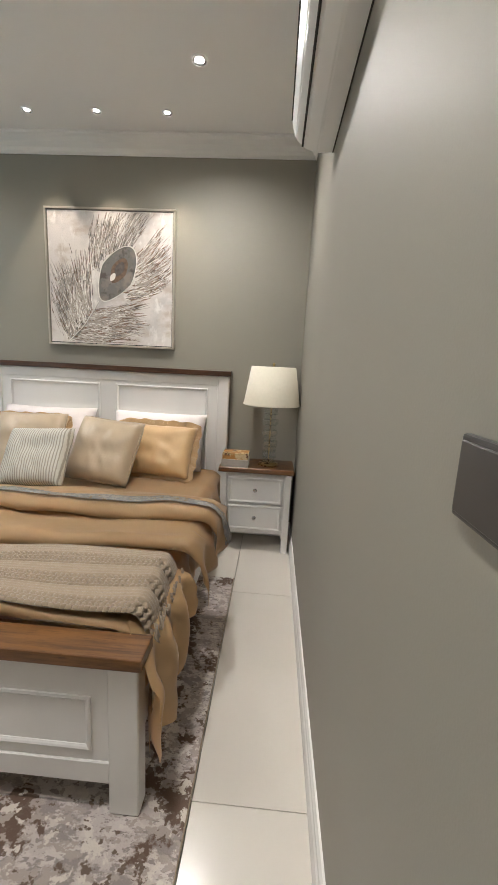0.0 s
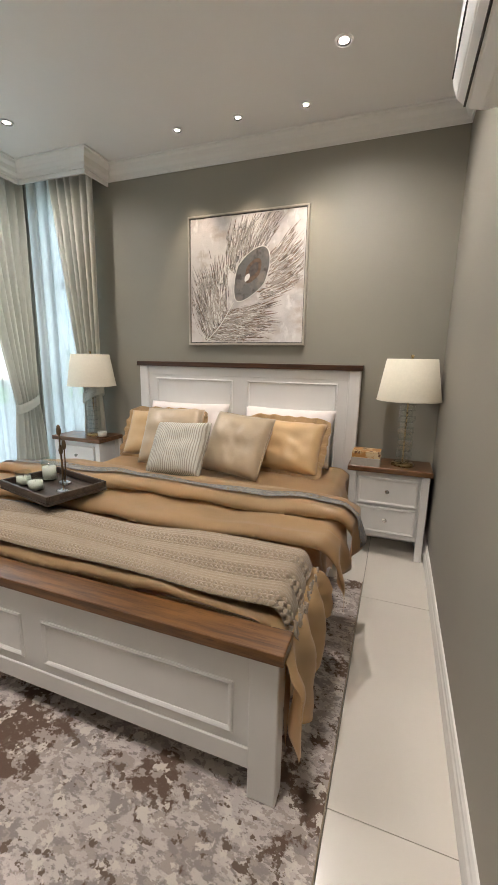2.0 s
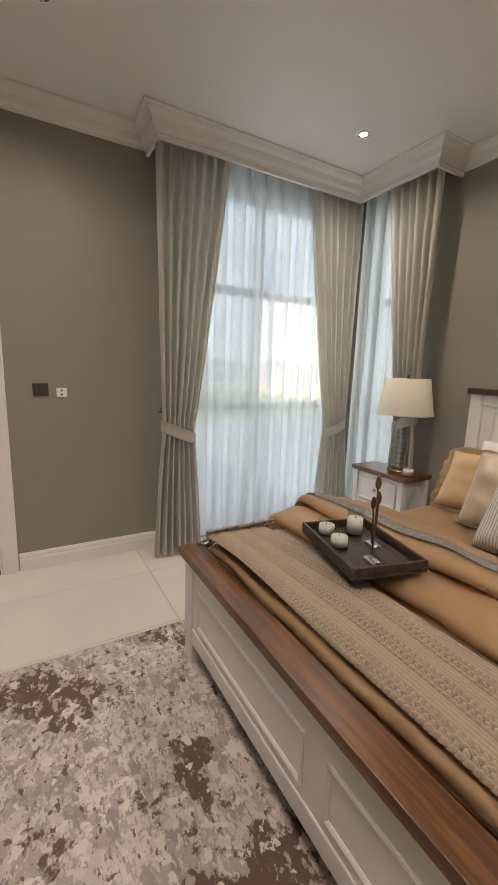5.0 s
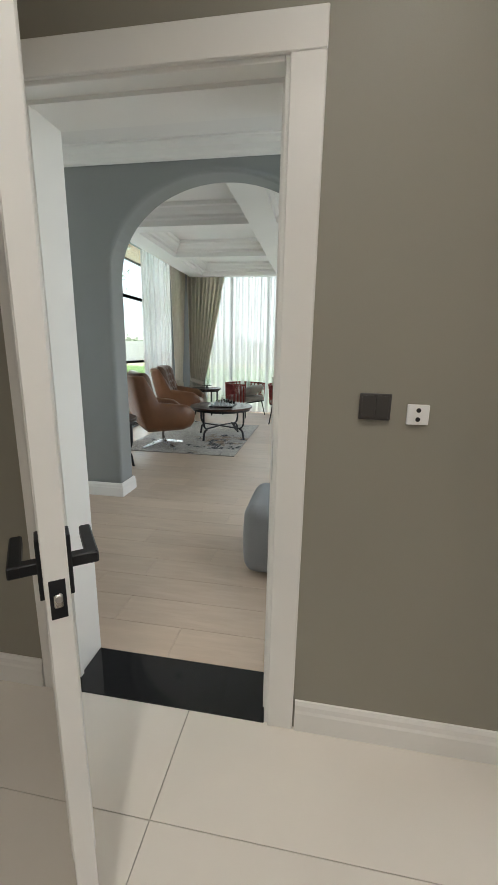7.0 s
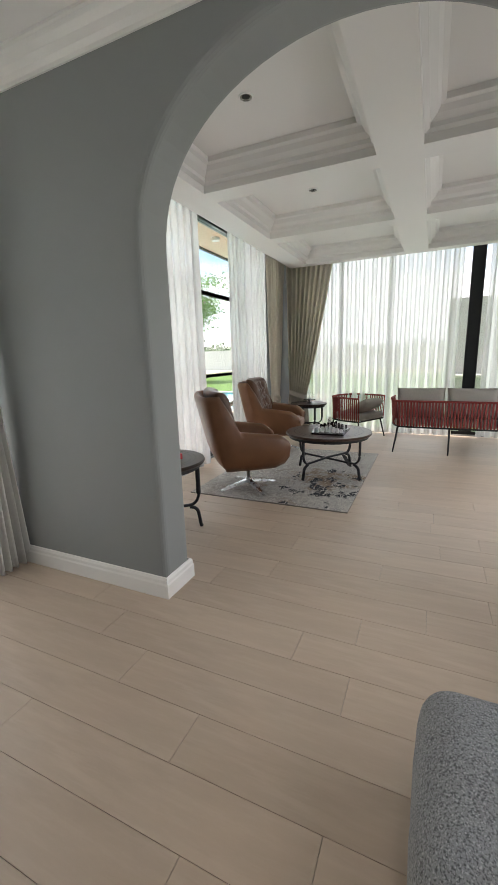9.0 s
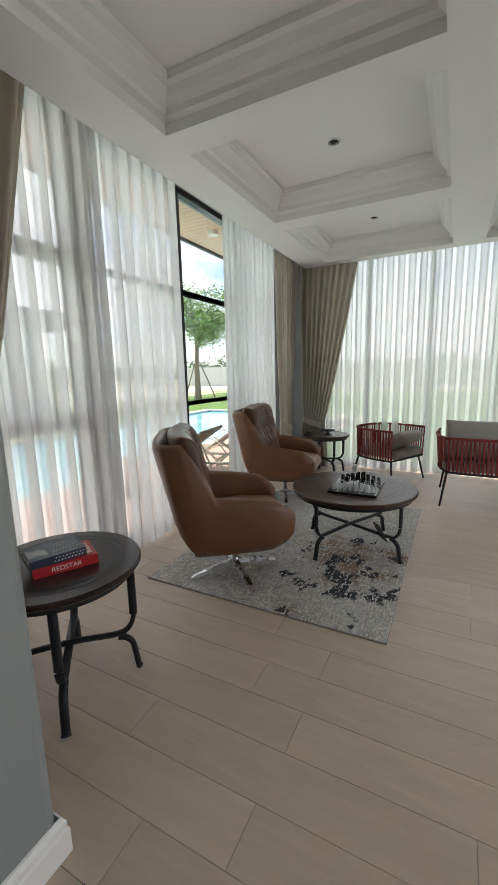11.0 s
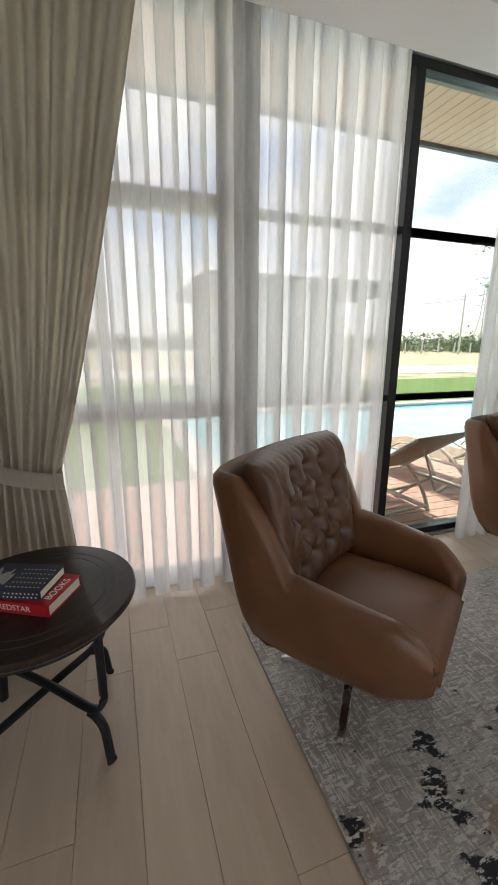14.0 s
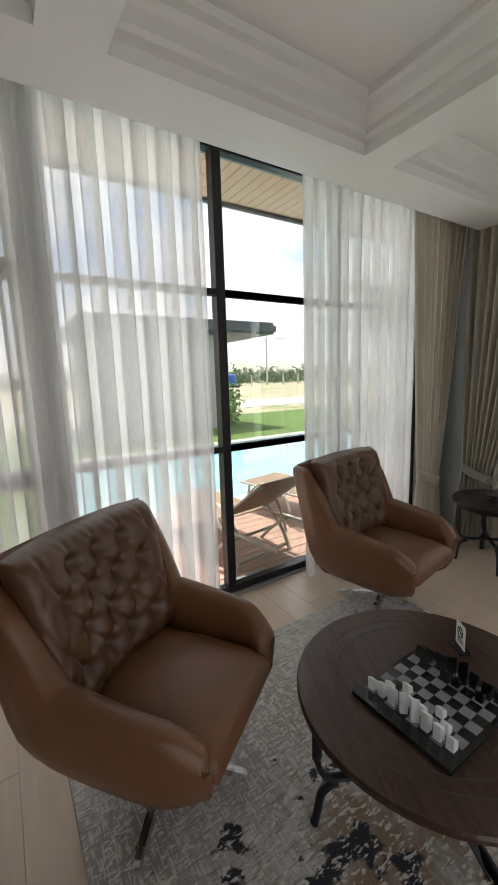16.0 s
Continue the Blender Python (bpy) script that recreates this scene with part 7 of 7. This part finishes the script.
def tree(x, y, h, seed, crown_r, label):
    t = thing("tree", label, "tree", pose(x, y, GZ + 0.03))
    rnd = random.Random(seed)
    part("trunk", tube(smooth_path([(0, 0, 0), (0.05, 0, h * 0.25), (-0.04, 0.03, h * 0.5), (0.04, 0, h * 0.72)], 4), [0.20, 0.18, 0.17, 0.16, 0.15, 0.14, 0.13, 0.12, 0.11, 0.10, 0.09, 0.08, 0.06], seg=10), M_BARK, t, smooth=True)
    bm, lf = bmesh.new(), bmesh.new()
    for k in range(16):
        a = rnd.uniform(0, 2 * math.pi)
        z0 = h * rnd.uniform(0.40, 0.70)
        r = crown_r * rnd.uniform(0.5, 1.0)
        tip = Vector((r * math.cos(a), r * math.sin(a), min(h, z0 + rnd.uniform(0.1, 0.35) * h)))
        mid = Vector((tip.x * 0.5, tip.y * 0.5, z0 * 0.5 + tip.z * 0.5 + 0.12))
        pts = smooth_path([(0, 0, z0), mid, tip], 4)
        tube(pts, [0.06 - 0.006 * i for i in range(len(pts))], seg=5, bm=bm)
        for q in range(4):
            c = pts[3 + q % 6] + Vector((rnd.gauss(0, 0.4), rnd.gauss(0, 0.4), rnd.gauss(0, 0.3)))
            for n in range(130):
                p = c + Vector((rnd.gauss(0, 0.42), rnd.gauss(0, 0.42), rnd.gauss(0, 0.22)))
                d = Vector((rnd.gauss(0, 1), rnd.gauss(0, 1), rnd.gauss(0, 0.5))).normalized()
                e = d.cross(Vector((rnd.gauss(0, 1), rnd.gauss(0, 1), 1))).normalized()
                L, W = rnd.uniform(0.06, 0.12), rnd.uniform(0.025, 0.05)
                lf.faces.new([lf.verts.new(v) for v in (p - d * L, p + e * W, p + d * L, p - e * W)])
    part("limbs", bm, M_BARK, t)
    part("crown", lf, M_LEAF, t, "feathery green crown")
    for k in range(3):
        a = 2 * math.pi * k / 3 + 0.4
        part("support_pole", tube([(1.1 * math.cos(a), 1.1 * math.sin(a), 0), (0.2 * math.cos(a), 0.2 * math.sin(a), 2.1)], 0.035, seg=6), M_BARK, t, "wooden prop")


tree(-25.4, -14.3, 7.0, 3, 2.6, "young tree with a feathery crown held by wooden props")
tree(-23.5, 5.5, 7.5, 5, 3.0, "young tree on the lawn held by wooden props")

# distant woods, posts and masts
bm = bmesh.new()
rnd = random.Random(31)
for k in range(520):
    a = rnd.uniform(math.pi * 0.75, math.pi * 1.65)
    r = rnd.uniform(118, 150)
    hh = rnd.uniform(2.6, 5.2)
    c = Vector((r * math.cos(a), r * math.sin(a), 0))
    for n in range(80):
        p = c + Vector((rnd.gauss(0, 2.2), rnd.gauss(0, 2.2), abs(rnd.gauss(hh * 0.5, hh * 0.28))))
        s = rnd.uniform(0.18, 0.4)
        v = [bm.verts.new(p + Vector((rnd.gauss(0, s), rnd.gauss(0, s), rnd.gauss(0, s * 0.8)))) for _ in range(5)]
        for q in ((0, 1, 2), (0, 3, 4)):
            bm.faces.new([v[i] for i in q])
ob = part("far_woods", bm, M_LEAF_FAR)
tagged(ob, "dark green line of far trees on the horizon", "woods", "", "stuff")
t = thing("perimeter_fence", "row of pale posts along the far field", "fence", pose(-50, -80, GZ))
me = bpy.data.meshes.new("post")
b_ = box(-0.12, -0.12, 0, 0.12, 0.12, 2.4)
b_.to_mesh(me)
b_.free()
me.materials.append(M_COPING)
for k in range(40):
    ob = new("post", me)
    ob.parent = t
    ob.location = (-70 + k * 4, 14 - k * 0.6, 0)
for x, y, h in ((-62, -78, 11), (-50, -88, 12), (-75, -66, 12)):
    t = thing("utility_pole", "tall pale concrete utility pole far away", "utility pole", pose(x, y, GZ), "utility poles")
    part("pole", lathe([(0.22, 0), (0.12, h), (0, h)], 8), M_COPING, t)
    part("cross_arm", box(-0.9, -0.06, h - 0.8, 0.9, 0.06, h - 0.65), M_COPING, t)
bm = tube([(-75 + 12.5 * k / 10, -66 - 12 * k / 10, 10.7 - 0.6 * math.sin(math.pi * k / 10)) for k in range(11)], 0.03, seg=4)
tagged(part("power_line", bm, M_DARK), "thin dark power line between far poles", "cable")
t = thing("transmission_tower", "tall grey lattice power tower far away", "transmission tower", pose(-156, -133, GZ))
for sx, sy in ((-1, -1), (-1, 1), (1, -1), (1, 1)):
    part("leg", tube([(sx * 2.6, sy * 2.6, 0), (sx * 0.9, sy * 0.9, 14), (sx * 0.5, sy * 0.5, 27)], 0.14, seg=4), M_NICKEL, t)
for k in range(9):
    z0, z1 = 3.0 * k, 3.0 * k + 3
    w0, w1 = [2.6 - 1.7 * z / 14 if z < 14 else 0.9 - 0.4 * (z - 14) / 13 for z in (z0, z1)]
    part("brace", tube([(-w0, w0, z0), (w1, w1, z1), (w1, -w1, z1), (-w0, -w0, z0), (-w1, w1, z1)], 0.08, seg=4), M_NICKEL, t)
for z, w in ((18, 4.5), (22, 4.0), (26, 3.2)):
    part("cross_arm", tube([(-w, 0, z), (0, 0, z + 0.8), (w, 0, z), (-w, 0, z)], 0.12, seg=4), M_NICKEL, t)
t = thing("water_tank_cart", "small bright blue tank standing in the far field", "tank", pose(-45, -66, GZ))
part("tank", lathe([(0, 0.4), (1.1, 0.4), (1.2, 0.6), (1.2, 2.2), (0.9, 2.5), (0, 2.5)], 16), material("blue plastic", (0.02, 0.10, 0.42), 0.5, var=0.05), t, smooth=True)
part("trailer", box(-1.5, -1.0, 0.0, 1.5, 1.0, 0.4, bevel=0.05), M_DARK, t)

# pavilion by the pool
t = thing("pavilion", "small grey pavilion with a flat dark roof", "pavilion", pose(-12.6, -14.6, GZ))
part("wall", box(-1.3, -2.0, 0, 2.8, 1.9, 3.22), M_RENDERW, t)
rf = part("roof", box(-3.1, -2.6, 3.22, 3.3, 2.6, 3.62, bevel=0.01), M_ROOFDK, t, "dark flat roof slab")
part("gutter", box(-3.16, 2.6, 3.3, 3.3, 2.66, 3.5), M_ROOFDK, rf)
part("louvre", box(-1.33, -0.4, 0.6, -1.3, 0.5, 1.6), M_ROOFDK, t)
bm = bmesh.new()
rnd = random.Random(41)
for n in range(1300):
    p = Vector((-1.75 + rnd.gauss(0, 0.22), rnd.uniform(-1.6, 2.0), abs(rnd.gauss(0.7, 0.5))))
    d = Vector((rnd.gauss(0, 1), rnd.gauss(0, 1), rnd.gauss(0, 1))).normalized()
    e = d.cross(Vector((rnd.gauss(0, 1), rnd.gauss(0, 1), 1))).normalized()
    bm.faces.new([bm.verts.new(p + v) for v in (-d * 0.13, e * 0.05, d * 0.13, -e * 0.05)])
ob = part("hedge", bm, M_LEAF)
ob.matrix_basis = pose(-12.6, -14.6, GZ + 0.03)
tagged(ob, "leafy green hedge against the pavilion", "hedge", "", "stuff")

# outdoor counter seen through the gap in the west sheers
t = thing("garden_wall", "grey rendered garden wall with a white counter", "garden wall", pose(-15.2, 1.6, GZ))
part("wall", box(-0.1, -1.4, 0, 0.1, 2.4, 2.7), M_RENDERW, t)
part("counter", box(0.1, -1.3, 0.86, 0.75, 2.3, 0.92, bevel=0.005), M_COPING, t, "pale counter slab")
part("counter_base", box(0.1, -1.25, 0, 0.7, 2.25, 0.86), M_RENDERW, t)
structure("boundary_wall", box(-46, -30, GZ, -45.8, 40, 2.1), material("white boundary wall", (0.62, 0.62, 0.60), 0.9, var=0.05, scale=0.6), "long white boundary wall beyond the lawn", "boundary wall")

# ---- floor pieces ----
M_PLANK = layered("pale wood-look plank", [((0.55, 0.435, 0.335), 0, 0, 0, 0), ((0.50, 0.395, 0.305), 2.2, (4, 0.7, 1), 0.40, 0.65), ((0.58, 0.465, 0.365), 5, (5, 0.6, 1), 0.45, 0.7)], rough=0.36, bump=0.06, bump_scale=40)
_n, _l = M_PLANK.node_tree.nodes, M_PLANK.node_tree.links
_oi, _mr, _sc, _b = _n.new("ShaderNodeObjectInfo"), _n.new("ShaderNodeMapRange"), _n.new("ShaderNodeVectorMath"), _n["Principled BSDF"]
_sc.operation = "SCALE"
_mr.inputs[3].default_value, _mr.inputs[4].default_value = 0.94, 1.05
_src = _b.inputs["Base Color"].links[0].from_socket
_l.new(_oi.outputs["Random"], _mr.inputs[0])
_l.new(_src, _sc.inputs[0])
_l.new(_mr.outputs[0], _sc.inputs["Scale"])
_l.new(_sc.outputs[0], _b.inputs["Base Color"])

made = {}


def floor_piece(name, x0, y0, x1, y1, mat, parent, gap, thick):
    key = (name, round(x1 - x0, 4), round(y1 - y0, 4))
    if key not in made:
        bm = box(-(x1 - x0) / 2 + gap, -(y1 - y0) / 2 + gap, -thick, (x1 - x0) / 2 - gap, (y1 - y0) / 2 - gap, 0, bevel=0.0005)
        me = bpy.data.meshes.new(name)
        bm.to_mesh(me)
        bm.free()
        me.materials.append(mat)
        made[key] = me
    ob = new(name, made[key])
    ob.parent = parent
    ob.location = ((x0 + x1) / 2, (y0 + y1) / 2, 0)


tx = [XW, -3.272, -2.695, -2.13, -1.565, -1.0, -0.44, XE]
ty = [YS, -0.09, 1.055, 2.21, YN]
for x0, x1 in zip(tx, tx[1:]):
    for y0, y1 in zip(ty, ty[1:]):
        floor_piece("tile", x0, y0, x1, y1, M_TILE, floor_bed, 0.0013, 0.012)

# planks, 0.2 m wide, running north and south, ends staggered
rnd = random.Random(17)
ends = {-4.865: -0.29, -5.065: -0.82, -7.085: -2.11, -6.485: -1.50, -4.465: -0.88}
x = XH
edges = []
k = 0
g = -4.065
while g > XWW:
    edges.append(g)
    g -= 0.2
cols = [(edges[0], XH)] + [(b, a) for a, b in zip(edges, edges[1:])] + [(XWW, edges[-1])]
for x0, x1 in cols:
    first = min(((abs(x0 - e), v) for e, v in ends.items()))
    start = first[1] if first[0] < 0.03 else rnd.choice((0.0, 0.3, 0.6, 0.9)) + rnd.uniform(-0.05, 0.05)
    top = YNH if x0 > XA - 0.1 else YNL
    y = start - 1.2 * math.ceil((start - YW) / 1.2)
    while y < top:
        ya, yb = max(y, YW), min(y + 1.2, top)
        if yb - ya > 0.02:
            floor_piece("plank", x0, ya, x1, yb, M_PLANK, floor_liv, 0.0009, 0.008)
        y += 1.2
